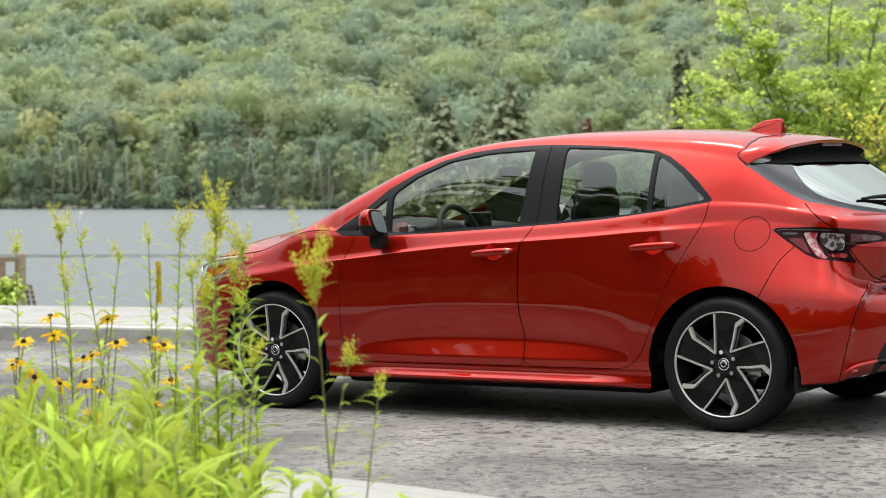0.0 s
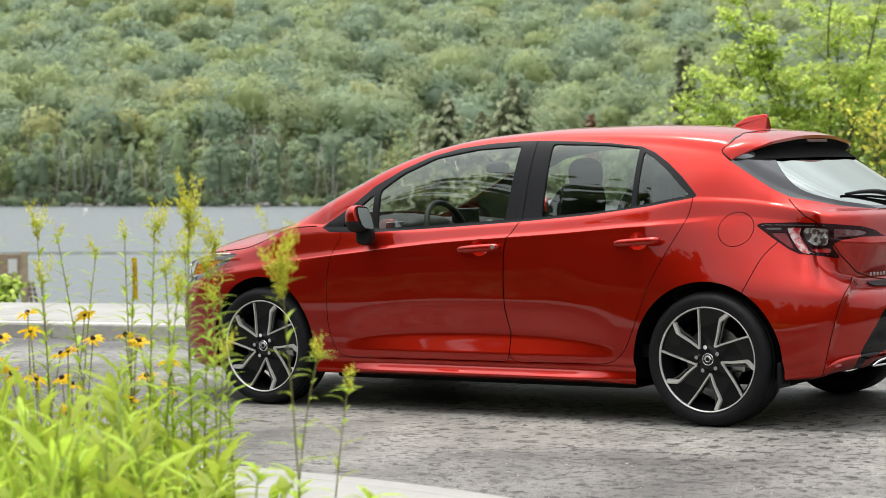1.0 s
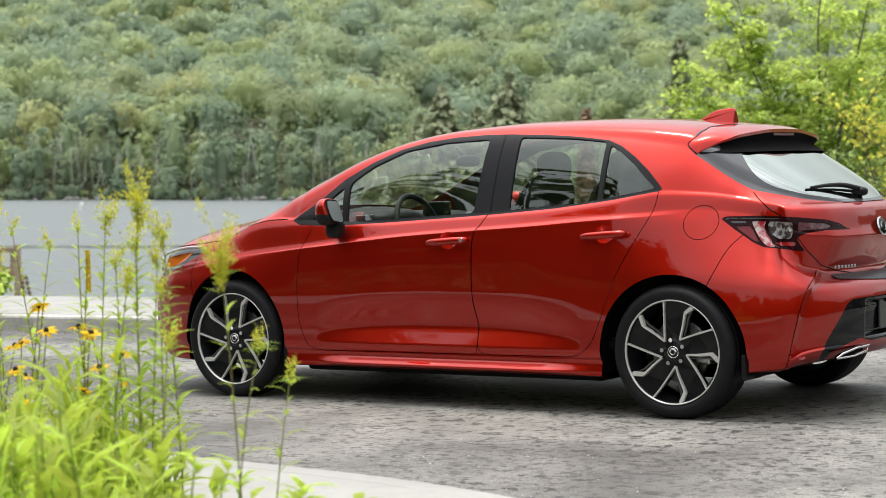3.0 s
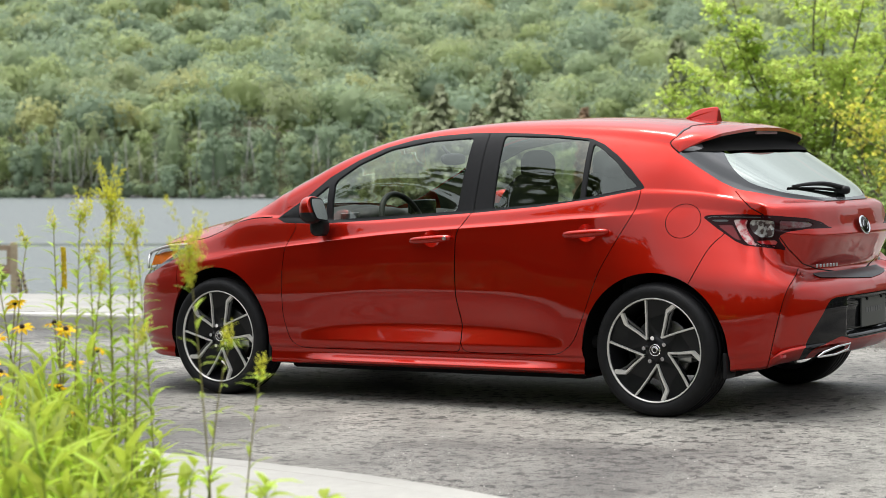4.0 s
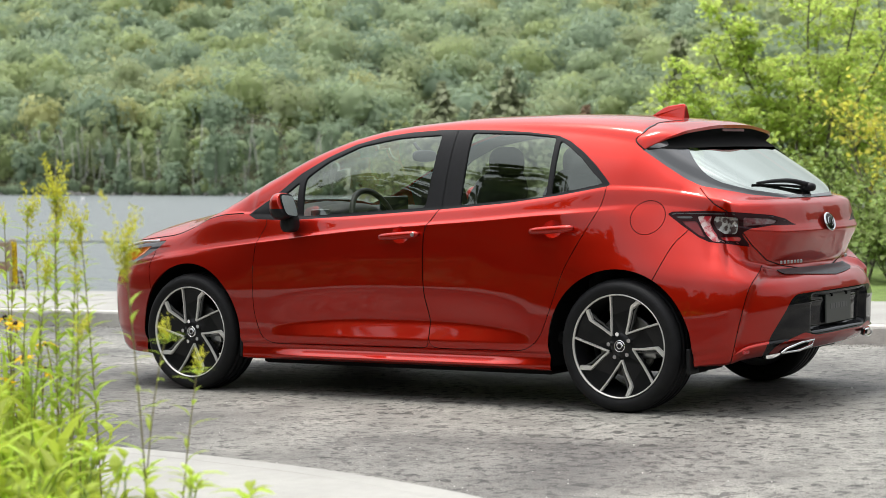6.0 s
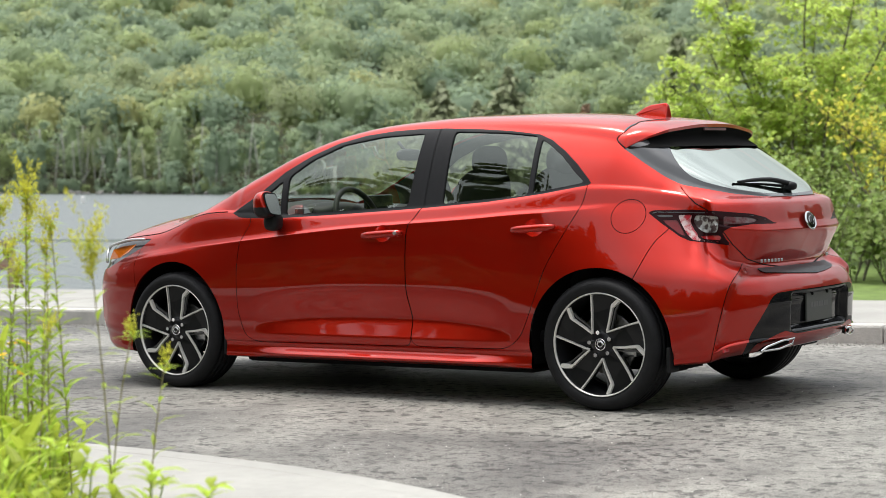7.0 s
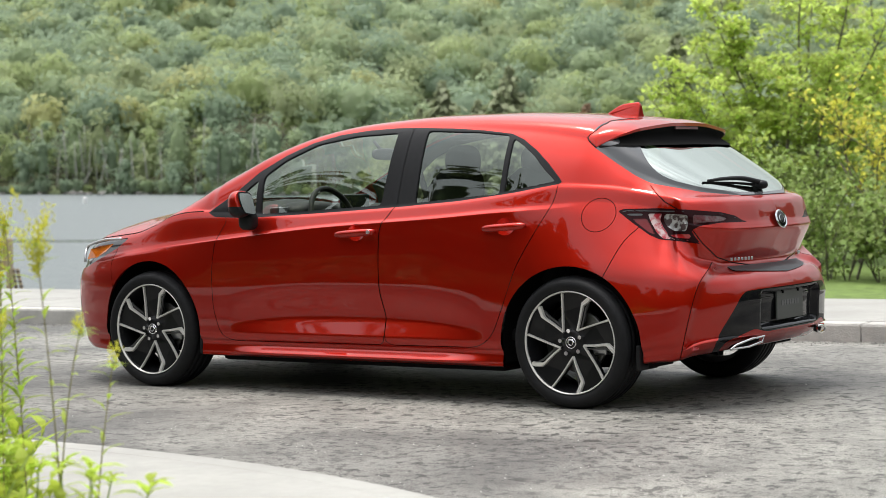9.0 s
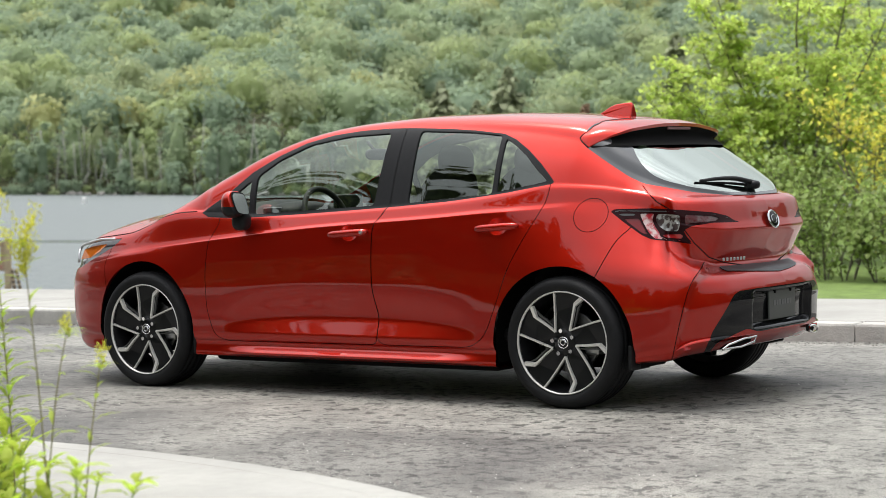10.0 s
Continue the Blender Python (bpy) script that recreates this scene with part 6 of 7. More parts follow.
def build_forest():
    """The wooded hill across the lake, one mass of crowns."""
    rng = np.random.default_rng(11)
    V, F, MI, o = [], [], [], 0
    C, N, S, MC = [], [], [], []

    def grow(jd, b, lift, rx, h, lumps, cards, size, tall, share=(0.30, 0.19, 0.20, 0.15, 0.13, 0.03)):
        nonlocal o
        x, y = place(EYE_A + jd, b)
        z = max(float(terrain_z(np.array([x]), np.array([y]))[0]), LAKE_Z - 0.1)
        p, n, s, core = lobed_crown(rng, np.array([x, y, z + lift]), rx, h, lumps, cards, size, tall)
        kind = rng.choice(6, p=share)
        V.append(core)
        F.append(BALL_F + o)
        o += len(core)
        MI.append(np.full(len(BALL_F), kind))
        C.append(p)
        N.append(n)
        S.append(s)
        MC.append(np.full(len(p), kind))

    # bushes that hang over the water
    for b in np.arange(-88, 88, 1.25):
        h = rng.uniform(1.4, 3.6)
        grow(shore_d(b) + rng.uniform(-0.2, 1.6), b + rng.uniform(-0.5, 0.5), -0.35, rng.uniform(0.9, 1.8), h, 5, 160, 0.17, False, (0.20, 0.05, 0.45, 0.05, 0.25, 0.0))
    # taller trees behind them, leafy to the ground
    for row, d0 in enumerate((2.5, 6.0, 10.0, 14.5)):
        for b in np.arange(-90, 90, 4.2):
            h = rng.uniform(5.5, 12.0)
            grow(shore_d(b) + d0 + rng.uniform(-1.5, 1.5), b + rng.uniform(-1.8, 1.8), -0.2, rng.uniform(2.2, 3.8), h, 14, 450, 0.225, True, (0.25, 0.12, 0.36, 0.07, 0.20, 0.0))
    # the hill
    d = 322.0
    while d < 670:
        step = 8.4
        half = 0.2217 * d * 1.06 + 8
        for b in np.arange(-half, half, step):
            jd, jb = d + rng.uniform(-0.5, 0.5) * step + 6 * math.sin(b * 0.04), b + rng.uniform(-0.5, 0.5) * step
            rx = rng.uniform(4.0, 7.4)
            grow(jd, jb, rng.uniform(1.0, 6.0), rx, rx * rng.uniform(1.1, 1.5), 8, 560 if jd < 430 else 390, 0.34 if jd < 430 else 0.45, False)
        d += step
    ob = mesh_object("forest", np.vstack(V), np.vstack(F), HAZED_GREENS, index=np.concatenate(MI), smooth=True)
    tagged(ob, "dense mixed green woodland covering the hill across the lake, paled for haze", "forest", kind="stuff")
    n = np.vstack(N)
    turned = n + rng.normal(size=n.shape) * 0.20
    v, f = quad_cards(np.vstack(C), turned / np.linalg.norm(turned, axis=1)[:, None], np.concatenate(S), rng)
    ob = mesh_object("forest_leaves", v, f, HAZED_GREENS, index=np.concatenate(MC), smooth=True, normals=np.repeat(n, 4, 0))
    tagged(ob, "loose leaf clumps over the woodland crowns, paled for haze", "forest", kind="stuff")
    # pale and grey trunks showing along the shore
    tr = []
    for k in range(64):
        b = rng.uniform(-78, 40)
        dd = shore_d(b) + (rng.uniform(0.6, 4.5) if k < 70 else rng.uniform(14, 60))
        x, y = place(EYE_A + dd, b)
        z = float(terrain_z(np.array([x]), np.array([y]))[0])
        hh = rng.uniform(4, 11)
        lean = rng.normal(size=2) * 1.0
        tr.append(tube([(x, y, z), (x + lean[0] * 0.5, y + lean[1] * 0.5, z + hh * 0.5), (x + lean[0], y + lean[1], z + hh)], [0.12, 0.09, 0.04], 5))
    v, f = joined(tr)
    ob = mesh_object("forest_trunks", v, f, material("pale_birch_bark", (0.50, 0.49, 0.45), rough=0.85, vary=0.5, scale=1.5))
    tagged(ob, "pale birch trunks along the far shore", "tree trunks", kind="stuff")
    # boulders along the waterline
    rk = bmesh.new()
    for _ in range(120):
        dd, b = rng.uniform(303, 309), rng.uniform(-72, 30)
        x, y = place(EYE_A + dd + 6 * math.sin(b * 0.04) + 3 * math.sin(b * 0.11 + 1) - 0.5, b)
        r = rng.uniform(0.15, 0.6)
        m = Matrix.Translation((x, y, LAKE_Z + r * 0.3)) @ Matrix.Diagonal((r * rng.uniform(0.9, 2.0), r * rng.uniform(0.9, 1.6), r * rng.uniform(0.6, 1.0), 1))
        res = bmesh.ops.create_icosphere(rk, subdivisions=1, radius=1.0, matrix=m)
        for q in res["verts"]:
            q.co += Vector(rng.normal(size=3) * 0.12 * r)
    me = bpy.data.meshes.new("shore_rocks")
    rk.to_mesh(me)
    rk.free()
    me.materials.append(material("grey_rock", (0.26, 0.25, 0.23), rough=0.9, vary=0.4, scale=3))
    tagged(new("shore_rocks", me), "grey boulders along the far waterline", "rocks", kind="stuff")


build_forest()


def build_backwoods():
    """Woodland behind and beside the camera, which the paint and the glass mirror."""
    rng = np.random.default_rng(23)
    greens = [forest_material("spruce_%s" % n, c) for n, c in (("dark", (0.055, 0.080, 0.038)), ("mid", (0.085, 0.115, 0.050)), ("light", (0.12, 0.15, 0.06)))]
    C, N, S, MI = [], [], [], []
    for i in range(290):
        ang = rng.uniform(radians(-142), radians(128))
        r = rng.uniform(17, 33)
        dx, dy = -(AHEAD * math.cos(ang) + RIGHT * math.sin(ang)) * r
        x, y = 5.7 + dx, -9.1 + dy
        z = float(terrain_z(np.array([x]), np.array([y]))[0])
        tall = 74 < math.degrees(ang) < 110 and rng.uniform() < 0.6
        h = r * (rng.uniform(0.64, 0.92) - 0.022 * max(0.0, math.degrees(ang) - 89) if tall else rng.uniform(0.10, 0.20) if ang < radians(-60) else rng.uniform(0.23, 0.37))
        c, n, s = crown_cards(rng, x, y, z + 0.4, rng.uniform(1.8, 2.6) if tall else rng.uniform(2.2, 3.4), h, 300, 0.55, 11)
        C.append(c)
        N.append(n)
        S.append(s)
        MI.append(np.full(300, rng.choice(3, p=[0.45, 0.35, 0.2])))
    v, f = quad_cards(np.vstack(C), np.vstack(N), np.concatenate(S), rng)
    ob = mesh_object("roadside_wood", v, f, greens, index=np.concatenate(MI), smooth=False)
    tagged(ob, "dense dark roadside woodland facing the parking lot", "forest", kind="stuff")


build_backwoods()


def build_bed_growth():
    """The bed's low growth going on along the edging towards the car's nose, which the doors mirror."""
    rng = np.random.default_rng(29)
    n = 16000
    x, y = rng.uniform(-16, -0.4, n), -4.75 - rng.uniform(0, 1, n) ** 1.3 * 9.0
    tall = 0.25 + 0.3 * (0.5 + 0.5 * ripple(x, y, 1.1)) + rng.uniform(0, 0.3, n)
    c = np.stack([x, y, tall * rng.uniform(0.1, 1.0, n)], 1)
    nn = rng.normal(size=c.shape) + np.array([0, 0, 0.6])
    v, f = quad_cards(c, nn / np.linalg.norm(nn, axis=1)[:, None], rng.uniform(0.06, 0.16, n), rng)
    ob = mesh_object("bed_growth", v, f, leaf_material("bed_leaf", (0.09, 0.13, 0.03), island=0.4, through=0.3), smooth=False)
    ob.matrix_world = lot(Matrix())
    tagged(ob, "low green wild growth along the concrete edging", "wild plants", kind="stuff")


build_bed_growth()

M_FIR = leaf_material("dark_fir_needles", (0.31, 0.345, 0.20), island=0.25, through=0.3)
M_DEAD = leaf_material("brown_dead_needles", (0.42, 0.29, 0.20), island=0.3, through=0.15)


def build_fir(px, d, top, height, radius, seed, taper=0.85, mat=None, word="dark green fir tree on the spit across the water"):
    """A conifer: a straight trunk and drooping whorls of needles; px: metres to the right of the view's axis."""
    rng = np.random.default_rng(seed)
    x, y = place(EYE_A + d, px)
    base = top - height
    root = tagged(new("fir_tree"), word, "fir tree")
    root.matrix_world = pose(x, y, base)
    v, f = tube([(0, 0, -1.0), (0, 0, height * 0.5), (0, 0, height)], [0.16, 0.10, 0.02], 7)
    mesh_object("trunk", v, f, M_BARK, root)
    c, n = [], []
    for q in np.linspace(0.06, 1.0, 46):
        for a in rng.uniform(0, 2 * math.pi, max(5, int(20 * (1 - q) + 5))):
            qq = min(1.0, q + rng.normal() * 0.022)
            rr = (radius * (1 - qq) ** taper + 0.05) * rng.uniform(0.5, 1.15)
            droop = rng.uniform(0.02, 0.42)
            for t in np.linspace(0.25, 1, 10):
                c.append((math.cos(a) * rr * t + rng.normal() * 0.07, math.sin(a) * rr * t + rng.normal() * 0.07, height * qq - rr * t * droop + rng.normal() * 0.06))
                n.append((math.cos(a) * 0.8 + rng.normal() * 0.35, math.sin(a) * 0.8 + rng.normal() * 0.35, 0.8))
    c, n = np.array(c), np.array(n)
    n /= np.linalg.norm(n, axis=1)[:, None]
    turned = n + rng.normal(size=n.shape) * 0.4
    v, f = quad_cards(c, turned / np.linalg.norm(turned, axis=1)[:, None], rng.uniform(0.15, 0.32, len(c)), rng)
    mesh_object("crown", v, f, mat or M_FIR, root, smooth=True, normals=np.repeat(n, 4, 0))


for px, d, top, height, radius, seed, taper in ((4.55, 140, 8.2, 10.4, 6.2, 1, 0.9), (-0.1, 148, 7.5, 9.8, 6.2, 2, 0.9), (2.6, 150, 6.2, 8.5, 4.8, 3, 0.9), (12.6, 108, 8.3, 10.4, 1.15, 4, 0.4), (-1.8, 152, 5.6, 7.9, 3.0, 6, 0.85)):
    build_fir(px, d, top, height, radius, seed, taper)
build_fir(10.1, 142, 5.5, 7.6, 0.7, 9, 0.6, M_DEAD, "thin dead brown conifer on the spit")


def build_tree(name, a, b, z, stems, height, spread_, leaves, leaf, mat, seed, label, lean=0.0):
    """A many-stemmed broadleaf: tapered limbs that fork, and leaves clustered along the twigs."""
    rng = np.random.default_rng(seed)
    x, y = place(a, b)
    root = tagged(new(name), label, "tree" if height > 3 else "shrub")
    root.matrix_world = pose(x, y, z)
    wood, tips = [], []

    def limb(p, d, length, r, level):
        n = 6 if level < 2 else 4
        pts = [p]
        for i in range(n):
            d = d + rng.normal(size=3) * 0.10 + np.array([0, 0, 0.05])
            d = d / np.linalg.norm(d)
            pts.append(pts[-1] + d * length / n)
        wood.append(tube(pts, np.linspace(r, r * 0.35, n + 1), 6 if level < 2 else 3))
        if level >= 1:
            for q in pts[2:]:
                tips.append((q, d, 0.20 * height / 7 + 0.06))
        if level < 3:
            for k in range(rng.integers(3, 5) if level else rng.integers(6, 9)):
                t = rng.integers(2, n + 1)
                e = d * 0.75 + rng.normal(size=3) * 0.42 + np.array([0, 0, 0.34])
                limb(pts[t], e / np.linalg.norm(e), length * rng.uniform(0.34, 0.55), r * 0.45, level + 1)

    for s in range(stems):
        ang = 2 * math.pi * s / stems + rng.uniform(-0.4, 0.4)
        out = np.array([math.cos(ang), math.sin(ang), 0]) * spread_ * rng.uniform(0.35, 1.0)
        d = out + np.array([0, 0, 1.0])
        limb(np.array([0, 0, -0.3]) + out * 0.3, d / np.linalg.norm(d), height * rng.uniform(0.55, 0.80), 0.048 * height / 7 + 0.008, 0)
    v, f = joined(wood)
    mesh_object("trunk", v, f, M_BARK, root)
    per = max(1, leaves // len(tips))
    c = np.repeat(np.array([t[0] for t in tips]), per, 0)
    sp = np.repeat(np.array([t[2] for t in tips]), per, 0)
    c = c + rng.normal(size=c.shape) * sp[:, None] * 0.5
    n = rng.normal(size=c.shape) * 0.6 + np.array([0, 0, 0.9])
    n /= np.linalg.norm(n, axis=1)[:, None]
    soft = n * 0.5 + (c - np.array([0, 0, height * 0.35])) / height * 0.8 + np.array([0, 0, 0.6])
    soft /= np.linalg.norm(soft, axis=1)[:, None]
    u = rng.normal(size=c.shape) + np.array([0, 0, -0.5])
    L = rng.uniform(0.7, 1.25, len(c)) * leaf
    v, f = leaf_cards(c, n, u, L, L * 0.72)
    mesh_object("crown", v, f, mat, root, smooth=True, normals=np.repeat(soft, 8, 0))
    return root


M_MAPLE = leaf_material("fresh_maple_leaf", (0.53, 0.64, 0.16), island=0.3, through=0.6)
M_YELLOWING = leaf_material("yellowing_leaf", (0.62, 0.59, 0.10), island=0.3, through=0.5)
M_SPIT = leaf_material("dull_spit_leaf", (0.33, 0.37, 0.15), island=0.3, through=0.35)
M_SHRUB = leaf_material("leafy_shrub_green", (0.28, 0.37, 0.11), island=0.35, through=0.4)


def build_maple(a, b, z, limbs, leaves, leaf, mat, seed, label):
    """A spreading maple: limbs rising from a clump of stems to their tips, twigs in tiers along them, leaves in flat sprays."""
    rng = np.random.default_rng(seed)
    root = tagged(new("maple_tree"), label, "tree")
    x, y = place(a, b)
    root.matrix_world = pose(x, y, z)
    wood, spots = [], []
    ahead, right, up = np.array([*AHEAD, 0]), np.array([*RIGHT, 0]), np.array([0, 0, 1.0])
    for tb, tz in limbs:
        ta = rng.uniform(-1.3, 1.3)
        tip = right * tb + ahead * ta + up * tz
        foot = right * (0.12 * tb + rng.uniform(-0.15, 0.15)) + ahead * rng.uniform(-0.2, 0.2) - up * 0.3
        knee = foot + (tip - foot) * np.array([0.30, 0.30, 0.52]) + rng.normal(size=3) * 0.08
        curve = spline([foot, knee, knee + (tip - knee) * np.array([0.6, 0.6, 0.55]) + rng.normal(size=3) * 0.06, tip], 22, 1.0)
        wood.append(tube(curve, np.linspace(0.055, 0.008, 22), 6))
        for q in np.arange(0.30, 1.0, 0.045):
            p = np.array([np.interp(q, np.linspace(0, 1, 22), curve[:, k]) for k in range(3)])
            ang = rng.uniform(0, 2 * math.pi)
            reach = (0.35 + 0.75 * min(1.0, (1.05 - q) * 1.9)) * rng.uniform(0.6, 1.1)
            d = right * math.cos(ang) + ahead * math.sin(ang) + up * rng.uniform(0.25, 0.95)
            twig = [p + d * reach * t - up * 0.12 * reach * t * t + rng.normal(size=3) * 0.02 for t in (0, 0.35, 0.7, 1.0)]
            wood.append(tube(twig, [0.011, 0.008, 0.006, 0.003], 3))
            for t in (0.35, 0.55, 0.75, 0.95, 1.0):
                spots.append(p + d * reach * t - up * 0.12 * reach * t * t)
    v, f = joined(wood)
    mesh_object("trunk", v, f, M_BARK, root)
    per = max(1, leaves // len(spots))
    spots = np.array(spots)
    full = rng.uniform(-0.1, 1.7, len(spots))
    keep = rng.uniform(0, 1.5, (len(spots), per)) < full[:, None]
    c = np.repeat(spots, per, 0)[keep.ravel()]
    c = c + rng.normal(size=c.shape) * np.array([0.15, 0.15, 0.055])
    n = rng.normal(size=c.shape) * 0.45 + up
    n /= np.linalg.norm(n, axis=1)[:, None]
    soft = n * 0.6 + (c - up * c[:, 2].mean() * 0.8) / 4.0 + up * 0.5
    soft /= np.linalg.norm(soft, axis=1)[:, None]
    u = rng.normal(size=c.shape) - up * 0.3
    L = rng.uniform(0.6, 1.25, len(c)) * leaf
    v, f = leaf_cards(c, n, u, L, L * 0.8)
    mesh_object("crown", v, f, mat, root, smooth=True, normals=np.repeat(soft, 8, 0))


MAPLE_LIMBS = [(-1.55, 6.1), (-1.95, 4.8), (-3.0, 3.55), (-1.1, 5.0), (0.0, 6.4), (0.95, 6.1), (1.75, 5.5), (-0.45, 4.3), (-2.1, 3.4), (-0.9, 3.2), (0.5, 4.2), (1.9, 4.0), (1.2, 3.2), (-1.2, 2.7), (-2.4, 4.1), (0.3, 5.4), (-1.75, 5.5)]
build_maple(EYE_A + 40, 7.05, -1.0, MAPLE_LIMBS, 46000, 0.112, M_MAPLE, 5, "bright green spreading maple with several slender stems on the bank")
build_maple(EYE_A + 43, 9.9, -1.0, [(-1.4, 5.6), (-0.6, 6.6), (0.4, 6.2), (1.3, 5.4), (-1.6, 4.2), (0.0, 4.6), (1.2, 3.8), (-0.8, 3.2)], 16000, 0.115, M_MAPLE, 8, "bright green maple with slender stems behind another maple")
build_tree("yellowing_tree", EYE_A + 34, 8.7, -1.0, 5, 4.7, 0.60, 4200, 0.10, M_YELLOWING, 12, "small tree with yellowing leaves beside the lawn")
for k, (dd, bb, hh) in enumerate(((33, 6.6, 2.2), (32, 7.6, 2.4), (35, 5.8, 2.6), (31, 8.8, 2.2), (36, 9.6, 3.0), (38, 7.2, 2.9), (34, 4.8, 2.3))):
    build_tree("shrub", EYE_A + dd, bb, -1.0, 6, hh, 0.7, 2600, 0.10, M_SHRUB, 30 + k, "green leafy shrub at the lawn's edge")
for k, (dd, bb, hh) in enumerate(((150, -3.4, 6.5), (156, -5.2, 5.0), (145, -2.2, 5.2))):
    build_tree("spit_tree", EYE_A + dd, bb, LAKE_Z + 0.3, 4, hh, 0.4, 2600, 0.22, M_SPIT, 50 + k, "muted green young broadleaf on the spit")


# ---- far small things ----
def build_buoy():
    x, y = place(EYE_A + 223, (153 - 784) / 3536 * 223 - 0.3)
    bm = bmesh.new()
    bmesh.ops.create_cone(bm, cap_ends=True, segments=16, radius1=0.24, radius2=0.22, depth=0.7, matrix=Matrix.Translation((0, 0, 0.2)))
    bmesh.ops.create_uvsphere(bm, u_segments=16, v_segments=8, radius=0.22, matrix=Matrix.Translation((0, 0, 0.55)))
    me = bpy.data.meshes.new("buoy")
    bm.to_mesh(me)
    bm.free()
    me.materials.append(material("white_buoy_plastic", (0.8, 0.8, 0.78), rough=0.4))
    ob = new("buoy", me)
    ob.matrix_world = pose(x, y, LAKE_Z)
    tagged(ob, "small white buoy floating on the lake", "buoy")


build_buoy()


def build_sign():
    """A timber notice board with a pale paper, by the water, and leaning stakes."""
    D = 62.0
    wood = material("weathered_tan_timber", (0.50, 0.39, 0.26), rough=0.85, vary=0.3, scale=6, bump=0.2, bump_scale=30)
    dark = material("brown_board", (0.42, 0.30, 0.20), rough=0.8, vary=0.3, scale=6)
    x, y = place(EYE_A + D, (14 - 784) / 3536 * D - 0.40)
    root = tagged(new("notice_board"), "brown timber notice board with a pale paper by the water", "sign")
    root.matrix_world = pose(x, y, LAKE_Z - 0.1, 0, 0, 33.8)
    bm = bmesh.new()
    box(bm, (0.30, -0.07, -0.4), (0.50, 0.07, 1.75), 0.015)
    part("post", bm, wood, root)
    bm = bmesh.new()
    box(bm, (-0.75, -0.07, -0.4), (-0.55, 0.07, 1.75), 0.015)
    part("post", bm, wood, root)
    bm = bmesh.new()
    box(bm, (-0.56, -0.05, 0.75), (0.31, 0.05, 1.65), 0.01)
    part("board", bm, dark, root, "brown timber board")
    bm = bmesh.new()
    box(bm, (-0.10, -0.062, 1.05), (0.18, -0.055, 1.50), 0.0)
    part("paper", bm, material("pale_paper", (0.75, 0.74, 0.70), rough=0.8), root, "pale paper notice")
    bm = bmesh.new()
    box(bm, (-0.5, -0.062, 0.80), (0.25, -0.054, 0.92), 0.0)
    part("red_strip", bm, material("faded_red_strip", (0.38, 0.20, 0.15), rough=0.7), root, "faded red strip")
    for k, (dx, lean) in enumerate(((0.62, 8), (0.80, 12))):
        bm = bmesh.new()
        for i in range(5):
            box(bm, (-0.05, -0.05, i * 0.16), (0.05, 0.05, i * 0.16 + 0.08), 0.008)
        ob = part("stake", bm, material("dark_stake", (0.16, 0.12, 0.09), rough=0.9), None)
        bm = bmesh.new()
        box(bm, (-0.045, -0.045, -0.4), (0.045, 0.045, 0.78), 0.008)
        core = part("stake_core", bm, wood, ob)
        ob.matrix_world = lot(pose(0, 0, 0)) @ Matrix()
        ob.matrix_world = root.matrix_world @ pose(dx, 0, 0.05, 0, -lean, 0)
        tagged(ob, "leaning banded wooden stake by the water", "stake", group="stakes by the water")


build_sign()
build_tree("shrub", EYE_A + 30, (-92 - 784) / 3536 * 30, -1.0, 6, 0.9, 0.6, 900, 0.11, M_MAPLE, 77, "low yellow-green shrub on the lake bank")


# ---- the flower bed ----
M_STEM = material("reddish_green_stem", (0.24, 0.21, 0.085), rough=0.7)
M_GREENSTEM = material("fresh_green_stem", (0.25, 0.34, 0.07), rough=0.6)
M_BLADE = leaf_material("fresh_green_blade", (0.46, 0.59, 0.085), island=0.32, through=0.5)
M_BROAD = leaf_material("bright_broad_leaf", (0.47, 0.58, 0.075), island=0.38, through=0.5)
M_PLUME = leaf_material("yellow_green_plume", (0.68, 0.66, 0.09), island=0.25, through=0.45)
M_GOLD = leaf_material("golden_spike", (0.80, 0.60, 0.03), island=0.2, through=0.4)
M_PETAL = leaf_material("golden_petal", (0.95, 0.64, 0.02), island=0.15, through=0.45)
M_CONE = material("dark_brown_cone", (0.025, 0.014, 0.010), rough=0.85)


def stem_curve(height, lean, rng, n=10):
    q = np.linspace(0, 1, n)
    return np.stack([lean[0] * q**1.6 + rng.normal() * 0.006 * np.sin(q * 5), lean[1] * q**1.6, height * q], 1)


def stem_leaves(curve, lo, hi, count, length, width, rng, droop=0.25, rise=(0.25, 0.9)):
    """Narrow leaves up a stem, alternating round it."""
    t = np.linspace(lo, hi, count)
    c = np.stack([np.interp(t, np.linspace(0, 1, len(curve)), curve[:, k]) for k in range(3)], 1)
    ang = np.arange(count) * 2.4 + rng.uniform(0, 6)
    out = np.stack([np.cos(ang), np.sin(ang), rng.uniform(rise[0], rise[1], count)], 1)
    out /= np.linalg.norm(out, axis=1)[:, None]
    inward = np.full(count, 0.6) if rise[1] < 1 else rng.uniform(0.7, 2.2, count)
    n = np.stack([-np.cos(ang) * inward, -np.sin(ang) * inward, np.full(count, 1.0)], 1) + rng.normal(size=(count, 3)) * 0.15
    n /= np.linalg.norm(n, axis=1)[:, None]
    L = length * rng.uniform(0.7, 1.2, count) * np.interp(t, [0, 0.5, 1], [1.15, 1.0, 0.6])
    return leaf_cards(c, n, out, L, L * width, droop)


